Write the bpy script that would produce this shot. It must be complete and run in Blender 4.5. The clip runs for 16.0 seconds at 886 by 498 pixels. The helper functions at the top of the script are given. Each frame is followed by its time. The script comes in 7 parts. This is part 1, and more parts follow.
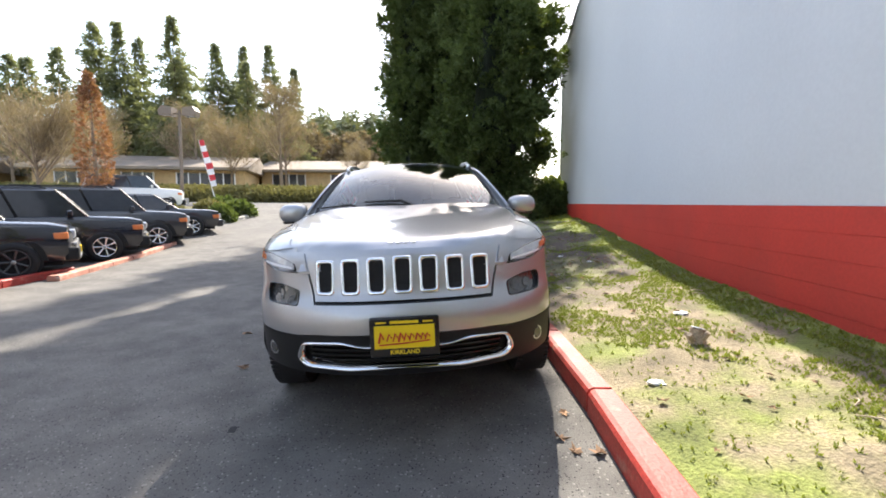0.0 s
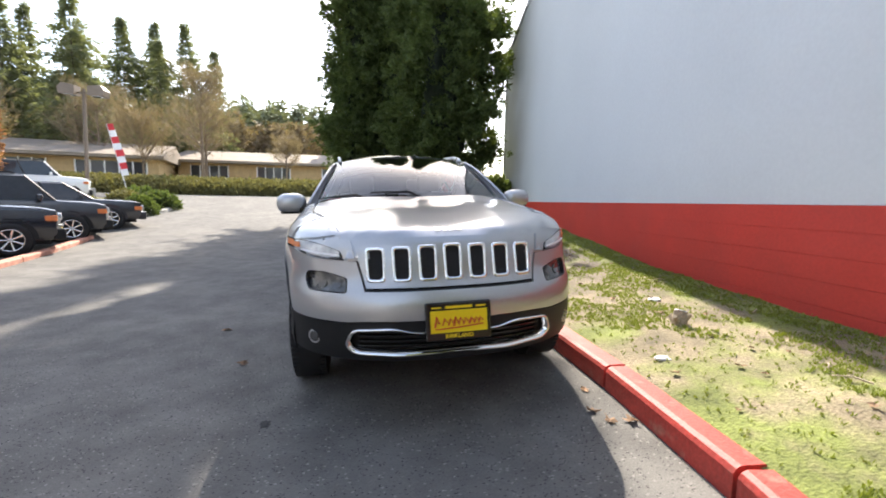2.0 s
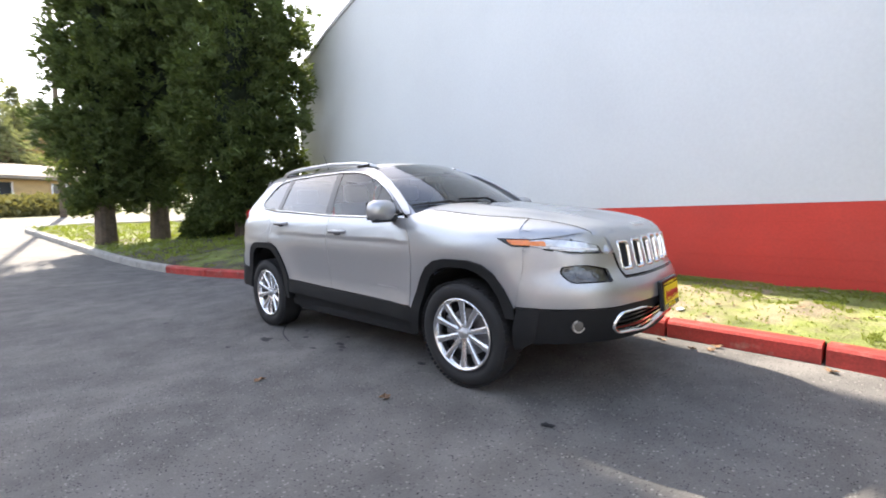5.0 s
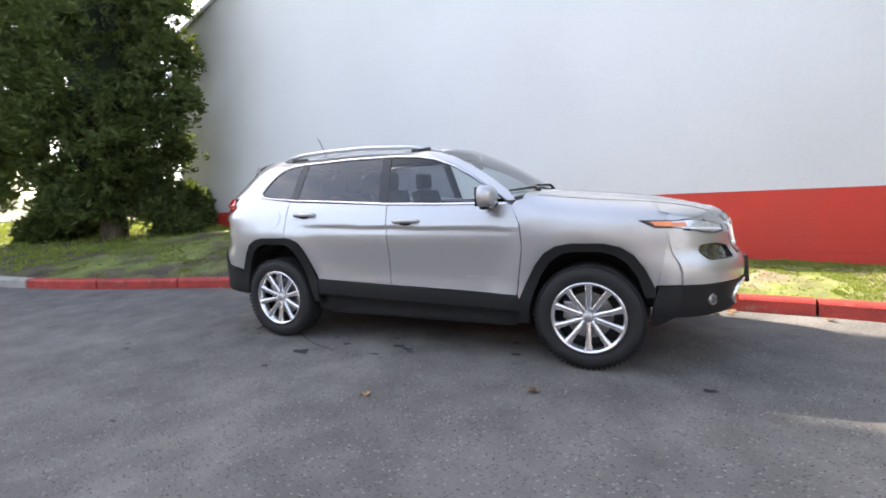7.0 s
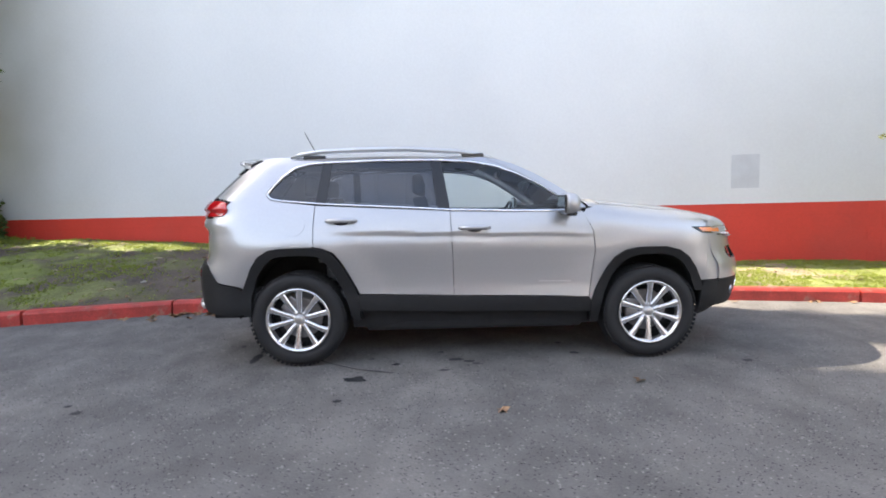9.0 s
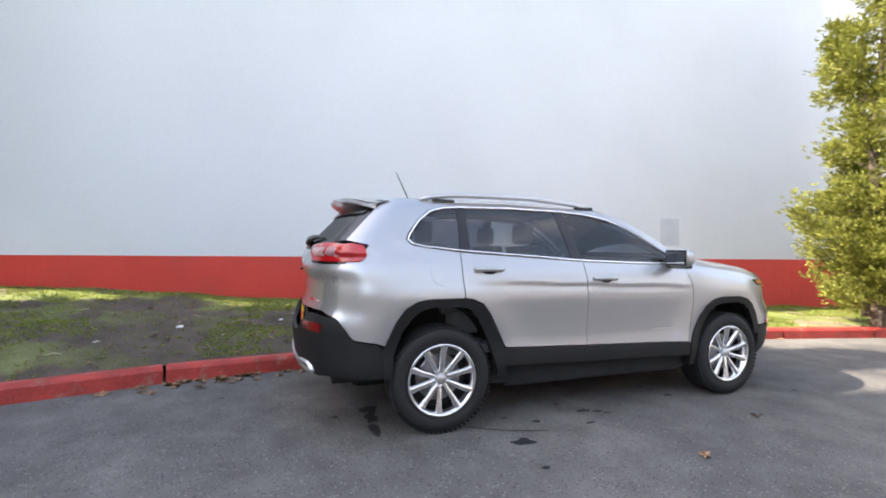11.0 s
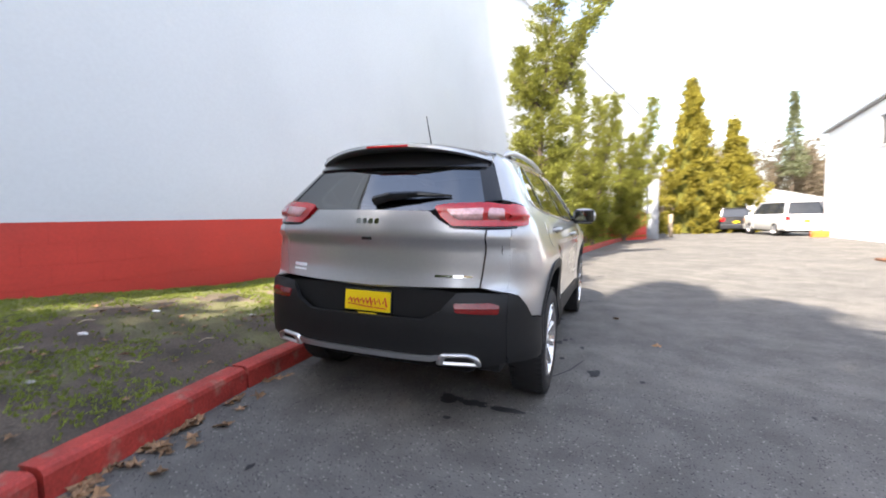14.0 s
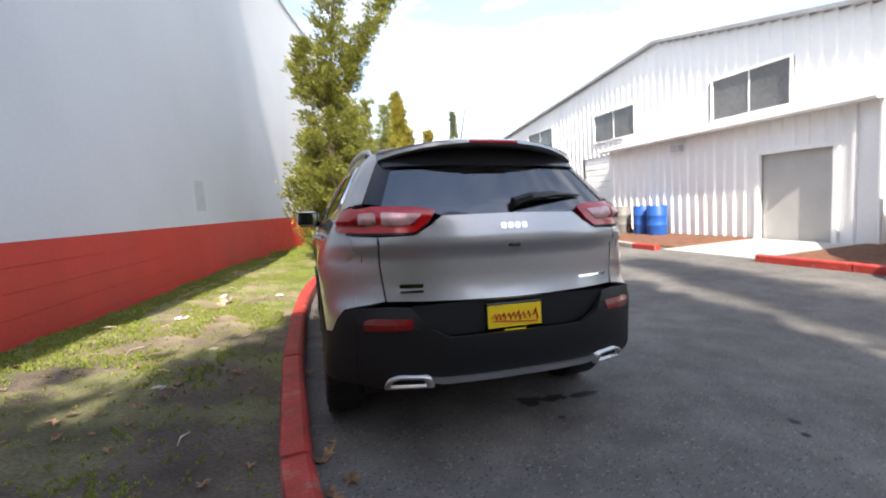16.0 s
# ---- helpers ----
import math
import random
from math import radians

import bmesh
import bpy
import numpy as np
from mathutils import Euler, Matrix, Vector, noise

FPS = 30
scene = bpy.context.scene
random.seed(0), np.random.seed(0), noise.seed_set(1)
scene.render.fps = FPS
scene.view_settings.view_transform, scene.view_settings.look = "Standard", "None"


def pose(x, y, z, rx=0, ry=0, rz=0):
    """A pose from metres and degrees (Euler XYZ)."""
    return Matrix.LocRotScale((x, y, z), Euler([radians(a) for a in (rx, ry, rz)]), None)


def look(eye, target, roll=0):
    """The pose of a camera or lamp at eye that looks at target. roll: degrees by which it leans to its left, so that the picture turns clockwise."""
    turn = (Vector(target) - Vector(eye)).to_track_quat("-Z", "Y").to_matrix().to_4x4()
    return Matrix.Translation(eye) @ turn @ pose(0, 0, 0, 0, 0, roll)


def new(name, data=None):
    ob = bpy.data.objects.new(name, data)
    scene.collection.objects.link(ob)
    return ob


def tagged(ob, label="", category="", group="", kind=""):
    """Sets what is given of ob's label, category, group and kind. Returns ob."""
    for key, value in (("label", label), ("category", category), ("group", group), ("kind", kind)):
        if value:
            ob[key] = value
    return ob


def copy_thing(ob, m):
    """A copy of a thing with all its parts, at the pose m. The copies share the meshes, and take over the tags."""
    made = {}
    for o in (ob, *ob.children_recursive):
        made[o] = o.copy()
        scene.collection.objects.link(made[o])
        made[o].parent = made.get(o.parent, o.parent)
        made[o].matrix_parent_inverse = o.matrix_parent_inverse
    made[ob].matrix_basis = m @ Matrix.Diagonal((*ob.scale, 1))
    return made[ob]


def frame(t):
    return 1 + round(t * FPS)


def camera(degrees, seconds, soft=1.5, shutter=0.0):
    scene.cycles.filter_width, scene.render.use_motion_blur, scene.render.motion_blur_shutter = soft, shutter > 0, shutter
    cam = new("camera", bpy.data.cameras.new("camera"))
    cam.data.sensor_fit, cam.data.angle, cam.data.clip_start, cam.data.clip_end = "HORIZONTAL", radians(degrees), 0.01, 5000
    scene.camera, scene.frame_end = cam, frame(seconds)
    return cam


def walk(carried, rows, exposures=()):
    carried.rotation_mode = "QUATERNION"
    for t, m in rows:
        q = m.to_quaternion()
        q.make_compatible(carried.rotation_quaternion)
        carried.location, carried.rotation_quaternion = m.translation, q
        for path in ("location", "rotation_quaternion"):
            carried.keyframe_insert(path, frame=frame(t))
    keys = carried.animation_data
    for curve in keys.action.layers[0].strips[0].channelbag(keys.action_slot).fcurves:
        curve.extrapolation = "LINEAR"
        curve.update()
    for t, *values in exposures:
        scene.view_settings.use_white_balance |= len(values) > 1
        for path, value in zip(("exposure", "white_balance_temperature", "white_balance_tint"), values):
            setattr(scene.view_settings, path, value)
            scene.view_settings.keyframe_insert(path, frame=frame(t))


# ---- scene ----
EXPO = [(0.0, 1.63, 6900, 11), (2.0, 1.61, 6950, 11), (3.0, 1.66, 6980, 11), (4.0, 1.94, 7000, 12), (7.0, 2.06, 7180, 13), (9.5, 2.11, 7230, 13), (12.0, 2.03, 7200, 13),
        (14.5, 2.03, 7080, 13), (15.2, 1.84, 7000, 13), (16.0, 1.40, 7000, 13)]
cam = camera(91.0, 16.0, soft=1.8, shutter=0.4)
walk(cam, [
    (0, pose(0.064, -4.487, 1.253, 83.98, 0.07, -2.78)),
    (0.5, pose(0.070, -4.482, 1.247, 83.85, 0.03, -3.08)),
    (1, pose(0.018, -4.471, 1.232, 82.96, -1.30, -3.49)),
    (1.5, pose(-0.220, -4.502, 1.229, 82.77, -1.07, -7.78)),
    (2, pose(-0.568, -4.491, 1.203, 83.74, -1.06, -12.11)),
    (2.5, pose(-1.021, -4.388, 1.186, 82.75, 0.68, -16.40)),
    (3, pose(-1.533, -4.292, 1.158, 82.12, 1.43, -22.92)),
    (3.5, pose(-1.943, -4.066, 1.129, 81.80, 0.98, -29.78)),
    (4, pose(-2.368, -3.825, 1.125, 84.29, 1.00, -36.05)),
    (6.5, pose(-3.842, -2.007, 1.047, 84.95, 0.49, -62.62)),
    (7, pose(-3.949, -1.609, 1.062, 85.21, 1.65, -66.75)),
    (7.5, pose(-4.080, -1.132, 1.050, 86.11, 2.81, -72.32)),
    (8, pose(-4.177, -0.674, 1.065, 85.62, 0.24, -76.99)),
    (8.5, pose(-4.174, -0.199, 1.061, 86.01, 0.11, -83.35)),
    (9, pose(-4.216, 0.305, 1.066, 86.16, 1.17, -91.22)),
    (9.5, pose(-4.165, 0.826, 1.089, 87.94, 1.31, -94.43)),
    (12, pose(-3.172, 3.277, 1.109, 90.22, 1.83, -126.94)),
    (12.5, pose(-2.799, 3.658, 1.096, 87.81, 2.87, -135.41)),
    (13, pose(-2.364, 3.954, 1.098, 87.67, 0.66, -139.77)),
    (13.5, pose(-1.887, 4.224, 1.148, 85.06, 2.00, -148.53)),
    (14, pose(-1.343, 4.356, 1.176, 85.97, 1.39, -158.53)),
    (14.5, pose(-0.753, 4.499, 1.208, 86.72, 3.39, -170.13)),
    (15, pose(-0.146, 4.508, 1.212, 85.74, 2.40, -178.47)),
    (15.5, pose(0.436, 4.410, 1.235, 87.89, 2.09, 170.99)),
    (16, pose(0.918, 4.198, 1.296, 84.19, 3.86, 162.95)),
], exposures=EXPO)

# ---- sky and sun ----
SUN_AZ, SUN_EL = 11.5, 42.0      # degrees from +y towards +x, and above the horizon
world = bpy.data.worlds.new("sky")
scene.world = world
world.use_nodes = True
wn, wl = world.node_tree.nodes, world.node_tree.links
wn.clear()
sky = wn.new("ShaderNodeTexSky")
sky.sky_type = "NISHITA"
sky.sun_disc = False
sky.sun_elevation = radians(SUN_EL)
sky.sun_rotation = radians(SUN_AZ)
sky.air_density, sky.dust_density, sky.ozone_density = 1.0, 1.3, 1.0
coord = wn.new("ShaderNodeTexCoord")
stretch = wn.new("ShaderNodeMapping")
stretch.inputs["Scale"].default_value = (1.6, 1.6, 4.2)
puff = wn.new("ShaderNodeTexNoise")
puff.inputs["Scale"].default_value = 2.4
puff.inputs["Detail"].default_value = 4
puff.inputs["Roughness"].default_value = 0.55
cover = wn.new("ShaderNodeMapRange")
cover.inputs["From Min"].default_value, cover.inputs["From Max"].default_value = 0.45, 0.74
cover.inputs["To Min"].default_value, cover.inputs["To Max"].default_value = 0.08, 0.62
blend = wn.new("ShaderNodeMix")
blend.data_type = "RGBA"
blend.inputs["B"].default_value = (7.0, 7.15, 7.4, 1)
dome = wn.new("ShaderNodeBackground")
dome.inputs["Strength"].default_value = 0.15
wout = wn.new("ShaderNodeOutputWorld")
wl.new(coord.outputs["Generated"], stretch.inputs["Vector"])
wl.new(stretch.outputs["Vector"], puff.inputs["Vector"])
wl.new(puff.outputs["Fac"], cover.inputs["Value"])
split = wn.new("ShaderNodeSeparateXYZ")
clear = wn.new("ShaderNodeMapRange")          # the clouds thin out overhead
clear.inputs["From Min"].default_value, clear.inputs["From Max"].default_value = 0.98, 0.60
clear.inputs["To Min"].default_value = 0.12
join = wn.new("ShaderNodeMath")
join.operation = "MULTIPLY"
wl.new(coord.outputs["Generated"], split.inputs["Vector"])
wl.new(split.outputs["Z"], clear.inputs["Value"])
wl.new(cover.outputs["Result"], join.inputs[0])
wl.new(clear.outputs["Result"], join.inputs[1])
wl.new(join.outputs[0], blend.inputs["Factor"])
wl.new(sky.outputs["Color"], blend.inputs["A"])
wl.new(blend.outputs["Result"], dome.inputs["Color"])
wl.new(dome.outputs["Background"], wout.inputs["Surface"])

sun = new("sun", bpy.data.lights.new("sun", "SUN"))
sun.data.energy = 4.5
sun.data.angle = radians(0.6)
sun.data.color = (1.0, 0.95, 0.87)
to_sun = Vector((math.sin(radians(SUN_AZ)) * math.cos(radians(SUN_EL)),
                 math.cos(radians(SUN_AZ)) * math.cos(radians(SUN_EL)), math.sin(radians(SUN_EL))))
sun.matrix_world = look(to_sun * 60, (0, 0, 0))

# ---- materials ----
def mat(name, color, rough=0.6, metal=0.0, vary=0.15, scale=8.0, fine=80.0, bump=0.15, depth=0.01, spec=0.5,
        coat=0.0, island=0.0, obj=0.0, stain=None, stain_scale=1.5, stain_at=(0.5, 0.7), transmission=0.0, anchored=False):
    """A procedural surface: base colour, two scales of variation, bump, optional second colour in patches."""
    m = bpy.data.materials.new(name)
    m.use_nodes = True
    n, l = m.node_tree.nodes, m.node_tree.links
    b = n["Principled BSDF"]
    b.inputs["Roughness"].default_value = rough
    b.inputs["Metallic"].default_value = metal
    b.inputs["Specular IOR Level"].default_value = spec
    b.inputs["Coat Weight"].default_value = coat
    b.inputs["Coat Roughness"].default_value = 0.04
    b.inputs["Transmission Weight"].default_value = transmission
    where = n.new("ShaderNodeNewGeometry").outputs["Position"] if anchored else n.new("ShaderNodeTexCoord").outputs["Object"]

    def tex(s, detail=5):
        t = n.new("ShaderNodeTexNoise")
        t.inputs["Scale"].default_value = s
        t.inputs["Detail"].default_value = detail
        l.new(where, t.inputs["Vector"])
        return t.outputs["Fac"]

    def ramp(sock, a, b_, c, d):
        r = n.new("ShaderNodeMapRange")
        r.inputs["From Min"].default_value, r.inputs["From Max"].default_value = a, b_
        r.inputs["To Min"].default_value, r.inputs["To Max"].default_value = c, d
        l.new(sock, r.inputs["Value"])
        return r.outputs["Result"]

    def times(x, y):
        k = n.new("ShaderNodeMath")
        k.operation = "MULTIPLY"
        l.new(x, k.inputs[0])
        l.new(y, k.inputs[1])
        return k.outputs[0]
    col = None
    if stain:
        mix = n.new("ShaderNodeMix")
        mix.data_type = "RGBA"
        mix.inputs["A"].default_value = (*color, 1)
        mix.inputs["B"].default_value = (*stain, 1)
        l.new(ramp(tex(stain_scale, 8), stain_at[0], stain_at[1], 0, 1), mix.inputs["Factor"])
        col = mix.outputs["Result"]
    f = ramp(tex(scale), 0.3, 0.7, 1 - vary, 1 + vary)
    big = ramp(tex(fine, 3), 0.3, 0.7, 1 - vary * 0.8, 1 + vary * 0.8)
    f = times(f, big)
    if island:
        g = n.new("ShaderNodeNewGeometry")
        f = times(f, ramp(g.outputs["Random Per Island"], 0, 1, 1 - island, 1 + island))
    if obj:
        o = n.new("ShaderNodeObjectInfo")
        f = times(f, ramp(o.outputs["Random"], 0, 1, 1 - obj, 1 + obj))
    sc = n.new("ShaderNodeVectorMath")
    sc.operation = "SCALE"
    if col is not None:
        l.new(col, sc.inputs[0])
    else:
        sc.inputs[0].default_value = color
    l.new(f, sc.inputs["Scale"])
    l.new(sc.outputs["Vector"], b.inputs["Base Color"])
    if bump:
        bp = n.new("ShaderNodeBump")
        bp.inputs["Strength"].default_value = bump
        bp.inputs["Distance"].default_value = depth
        l.new(tex(fine, 4), bp.inputs["Height"])
        l.new(bp.outputs["Normal"], b.inputs["Normal"])
    return m


def mat_speck(name, color, rough, **k):
    """Asphalt: the plain surface with pale and dark grains of stone in it."""
    m = mat(name, color, rough, **k)
    n, l = m.node_tree.nodes, m.node_tree.links
    b = n["Principled BSDF"]
    old = b.inputs["Base Color"].links[0].from_socket
    tc = n.new("ShaderNodeTexCoord")
    for size, at, tone in ((60, 0.30, (0.25, 0.24, 0.22, 1)), (95, 0.36, (0.025, 0.025, 0.026, 1))):
        vor = n.new("ShaderNodeTexVoronoi")
        vor.inputs["Scale"].default_value = size
        l.new(tc.outputs["Object"], vor.inputs["Vector"])
        pick = n.new("ShaderNodeMapRange")
        pick.inputs["From Min"].default_value, pick.inputs["From Max"].default_value = 0.74, 0.80
        l.new(vor.outputs["Color"], pick.inputs["Value"])
        dot = n.new("ShaderNodeMapRange")
        dot.inputs["From Min"].default_value, dot.inputs["From Max"].default_value = at + 0.1, at
        l.new(vor.outputs["Distance"], dot.inputs["Value"])
        both_ = n.new("ShaderNodeMath")
        both_.operation = "MULTIPLY"
        l.new(pick.outputs[0], both_.inputs[0])
        l.new(dot.outputs[0], both_.inputs[1])
        mx = n.new("ShaderNodeMix")
        mx.data_type = "RGBA"
        mx.inputs["B"].default_value = tone
        l.new(both_.outputs[0], mx.inputs["Factor"])
        l.new(old, mx.inputs["A"])
        old = mx.outputs["Result"]
    l.new(old, b.inputs["Base Color"])
    return m


def leaf_mat(name, color, island=0.45, through_amount=0.25, vary=0.2):
    m = mat(name, color, rough=0.65, vary=vary, scale=1.2, fine=9, bump=0, island=island, spec=0.25)
    n, l = m.node_tree.nodes, m.node_tree.links
    b = n["Principled BSDF"]
    tr = n.new("ShaderNodeBsdfTranslucent")
    tr.inputs["Color"].default_value = (color[0] * 1.5, color[1] * 1.5, color[2] * 0.7, 1)
    mx = n.new("ShaderNodeMixShader")
    mx.inputs[0].default_value = through_amount
    l.new(b.outputs[0], mx.inputs[1])
    l.new(tr.outputs[0], mx.inputs[2])
    l.new(mx.outputs[0], n["Material Output"].inputs[0])
    return m


def glass_mat(name, tint, rough=0.0, gloss=1.0):
    """A thin pane: part clear, part tinted, with its own gloss by angle."""
    m = bpy.data.materials.new(name)
    m.use_nodes = True
    n, l = m.node_tree.nodes, m.node_tree.links
    n.remove(n["Principled BSDF"])
    clear = n.new("ShaderNodeBsdfTransparent")
    clear.inputs["Color"].default_value = (*tint, 1)
    gl = n.new("ShaderNodeBsdfGlossy")
    gl.inputs["Roughness"].default_value = rough
    fr = n.new("ShaderNodeFresnel")
    fr.inputs["IOR"].default_value = 1.55
    boost = n.new("ShaderNodeMath")
    boost.operation = "MULTIPLY"
    boost.inputs[1].default_value = gloss
    boost.use_clamp = True
    mx = n.new("ShaderNodeMixShader")
    l.new(fr.outputs[0], boost.inputs[0])
    l.new(boost.outputs[0], mx.inputs[0])
    l.new(clear.outputs[0], mx.inputs[1])
    l.new(gl.outputs[0], mx.inputs[2])
    l.new(mx.outputs[0], n["Material Output"].inputs[0])
    return m


ASPHALT = mat_speck("asphalt", (0.130, 0.124, 0.116), 0.9, spec=0.22, vary=0.2, scale=3.5, fine=140, bump=0.5, depth=0.006,
              stain=(0.156, 0.148, 0.136), stain_scale=0.8, stain_at=(0.48, 0.62))
EARTH = mat("far_ground", (0.13, 0.12, 0.06), 0.95, vary=0.3, scale=0.2, fine=4)
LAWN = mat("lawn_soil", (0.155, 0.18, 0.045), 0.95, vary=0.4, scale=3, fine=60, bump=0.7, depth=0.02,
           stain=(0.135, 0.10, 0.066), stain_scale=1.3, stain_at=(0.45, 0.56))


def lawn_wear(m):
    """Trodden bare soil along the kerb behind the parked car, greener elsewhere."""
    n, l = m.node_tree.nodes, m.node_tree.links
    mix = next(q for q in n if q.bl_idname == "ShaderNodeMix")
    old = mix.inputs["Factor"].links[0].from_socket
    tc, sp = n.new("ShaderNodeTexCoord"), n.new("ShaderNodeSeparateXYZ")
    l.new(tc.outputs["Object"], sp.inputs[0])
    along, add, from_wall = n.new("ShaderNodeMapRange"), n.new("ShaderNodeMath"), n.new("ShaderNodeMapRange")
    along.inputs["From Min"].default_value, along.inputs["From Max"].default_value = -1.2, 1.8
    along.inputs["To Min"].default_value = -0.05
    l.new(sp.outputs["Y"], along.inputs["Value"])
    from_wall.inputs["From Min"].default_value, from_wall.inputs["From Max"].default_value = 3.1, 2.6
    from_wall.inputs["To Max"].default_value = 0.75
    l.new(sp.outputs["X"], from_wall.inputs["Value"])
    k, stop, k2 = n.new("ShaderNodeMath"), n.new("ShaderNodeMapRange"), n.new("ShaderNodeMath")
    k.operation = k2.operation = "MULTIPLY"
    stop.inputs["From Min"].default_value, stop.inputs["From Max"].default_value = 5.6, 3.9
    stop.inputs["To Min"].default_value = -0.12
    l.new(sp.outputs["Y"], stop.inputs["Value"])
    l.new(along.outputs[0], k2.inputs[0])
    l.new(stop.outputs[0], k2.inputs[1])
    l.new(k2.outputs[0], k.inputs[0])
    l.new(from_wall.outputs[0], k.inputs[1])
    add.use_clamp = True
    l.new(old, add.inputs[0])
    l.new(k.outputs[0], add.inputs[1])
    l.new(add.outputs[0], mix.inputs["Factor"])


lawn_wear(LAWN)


# Bare soil runs from pale straw to dark brown as y grows.
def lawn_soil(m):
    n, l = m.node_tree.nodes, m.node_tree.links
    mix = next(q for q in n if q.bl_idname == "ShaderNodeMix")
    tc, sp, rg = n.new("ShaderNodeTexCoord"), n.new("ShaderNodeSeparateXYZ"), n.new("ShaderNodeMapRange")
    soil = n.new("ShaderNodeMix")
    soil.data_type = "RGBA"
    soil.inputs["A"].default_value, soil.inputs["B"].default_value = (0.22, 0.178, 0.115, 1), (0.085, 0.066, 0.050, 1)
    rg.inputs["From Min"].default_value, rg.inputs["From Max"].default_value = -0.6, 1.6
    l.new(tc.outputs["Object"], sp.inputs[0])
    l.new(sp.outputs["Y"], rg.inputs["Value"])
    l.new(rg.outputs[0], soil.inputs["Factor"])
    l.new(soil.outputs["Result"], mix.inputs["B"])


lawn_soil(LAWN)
GRASS = leaf_mat("grass_blades", (0.20, 0.24, 0.05), 0.4)
KERB_RED = mat("kerb_red_paint", (0.37, 0.038, 0.028), 0.6, vary=0.25, scale=5, fine=55, bump=0.35, anchored=True,
               stain=(0.33, 0.12, 0.09), stain_scale=9, stain_at=(0.58, 0.72), obj=0.08)
KERB_FADED = mat("kerb_faded_red", (0.48, 0.22, 0.16), 0.85, vary=0.25, scale=5, fine=55, bump=0.35, anchored=True, stain=(0.46, 0.36, 0.30), stain_scale=6, stain_at=(0.55, 0.7))
KERB_GREY = mat("kerb_concrete", (0.34, 0.32, 0.29), 0.9, vary=0.2, scale=4, fine=60, bump=0.4)
WALL_WHITE = mat("wall_white_paint", (0.635, 0.652, 0.665), 0.7, vary=0.03, scale=0.5, fine=26, bump=0.12, depth=0.006,
                 stain=(0.575, 0.59, 0.605), stain_scale=0.35, stain_at=(0.45, 0.75))


def tone_along_y(m, at, tone, scale):
    """A second tone on the wall, growing along y near the evergreens, broken by noise."""
    n, l = m.node_tree.nodes, m.node_tree.links
    b = n["Principled BSDF"]
    old = b.inputs["Base Color"].links[0].from_socket
    tc, sx, mp, no = n.new("ShaderNodeTexCoord"), n.new("ShaderNodeSeparateXYZ"), n.new("ShaderNodeMapRange"), n.new("ShaderNodeTexNoise")
    no.inputs["Scale"].default_value = scale
    no.inputs["Detail"].default_value = 6
    mp.inputs["From Min"].default_value, mp.inputs["From Max"].default_value = at
    mp.inputs["To Max"].default_value = 0.85
    mul, mx = n.new("ShaderNodeMath"), n.new("ShaderNodeMix")
    mul.operation = "MULTIPLY"
    mx.data_type = "RGBA"
    mx.inputs["B"].default_value = (*tone, 1)
    l.new(tc.outputs["Object"], sx.inputs[0])
    l.new(tc.outputs["Object"], no.inputs["Vector"])
    l.new(sx.outputs["Y"], mp.inputs["Value"])
    l.new(mp.outputs[0], mul.inputs[0])
    l.new(no.outputs["Fac"], mul.inputs[1])
    l.new(mul.outputs[0], mx.inputs["Factor"])
    l.new(old, mx.inputs["A"])
    l.new(mx.outputs["Result"], b.inputs["Base Color"])


tone_along_y(WALL_WHITE, (6.2, 9.6), (0.36, 0.35, 0.27), 0.9)
WALL_PATCH = mat("wall_patch_paint", (0.50, 0.52, 0.55), 0.8, vary=0.06, scale=4)
# Grey-blue for the pale end wall: its shade is put into the colour.
SHADED_PANEL = mat("shaded_grey_panel", (0.25, 0.27, 0.30), 0.6, vary=0.08, scale=1.5, fine=30)
BLOCK_RED = mat("block_red_paint", (0.58, 0.045, 0.028), 0.65, vary=0.08, scale=1.3, fine=40, bump=0.3, depth=0.006, anchored=True, stain=(0.50, 0.05, 0.035), stain_scale=0.9, stain_at=(0.5, 0.75))
MORTAR = mat("mortar_red", (0.55, 0.044, 0.028), 0.9, vary=0.1, anchored=True)
COPING = mat("coping_metal", (0.45, 0.46, 0.48), 0.5, vary=0.1)
SIDING = mat("siding_white", (0.83, 0.83, 0.82), 0.5, vary=0.03, scale=0.8, fine=20, bump=0.05)
ROOFING = mat("roof_metal", (0.32, 0.33, 0.34), 0.5, vary=0.15, scale=2, fine=30)
DOOR_GREY = mat("door_grey_paint", (0.42, 0.42, 0.41), 0.55, vary=0.06, scale=2)
DARK_PANE = mat("dark_pane", (0.035, 0.04, 0.05), 0.06, vary=0.1, bump=0, spec=0.5)
SHED_PANE = mat("dusty_shed_pane", (0.13, 0.135, 0.14), 0.18, vary=0.15, scale=1.2, fine=14, bump=0, spec=0.4)
CONCRETE = mat("concrete_slab", (0.46, 0.45, 0.42), 0.85, vary=0.1, scale=2, fine=50, bump=0.3)
BARK_CHIPS = mat("bark_chips", (0.17, 0.075, 0.04), 0.95, vary=0.35, scale=9, fine=50, bump=0.9, depth=0.03)
BARK = mat("bark", (0.10, 0.075, 0.055), 0.95, vary=0.35, scale=6, fine=30, bump=0.9, depth=0.02)
BARK_PALE = mat("bark_pale", (0.19, 0.14, 0.10), 0.95, vary=0.3, scale=6, fine=30, bump=0.5)
CYPRESS = leaf_mat("cypress_foliage", (0.080, 0.108, 0.038), 0.5, 0.35)
# Much darker than CYPRESS: shade inside the crown is put into this colour.
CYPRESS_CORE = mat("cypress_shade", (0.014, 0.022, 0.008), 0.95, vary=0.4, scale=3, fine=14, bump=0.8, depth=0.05)
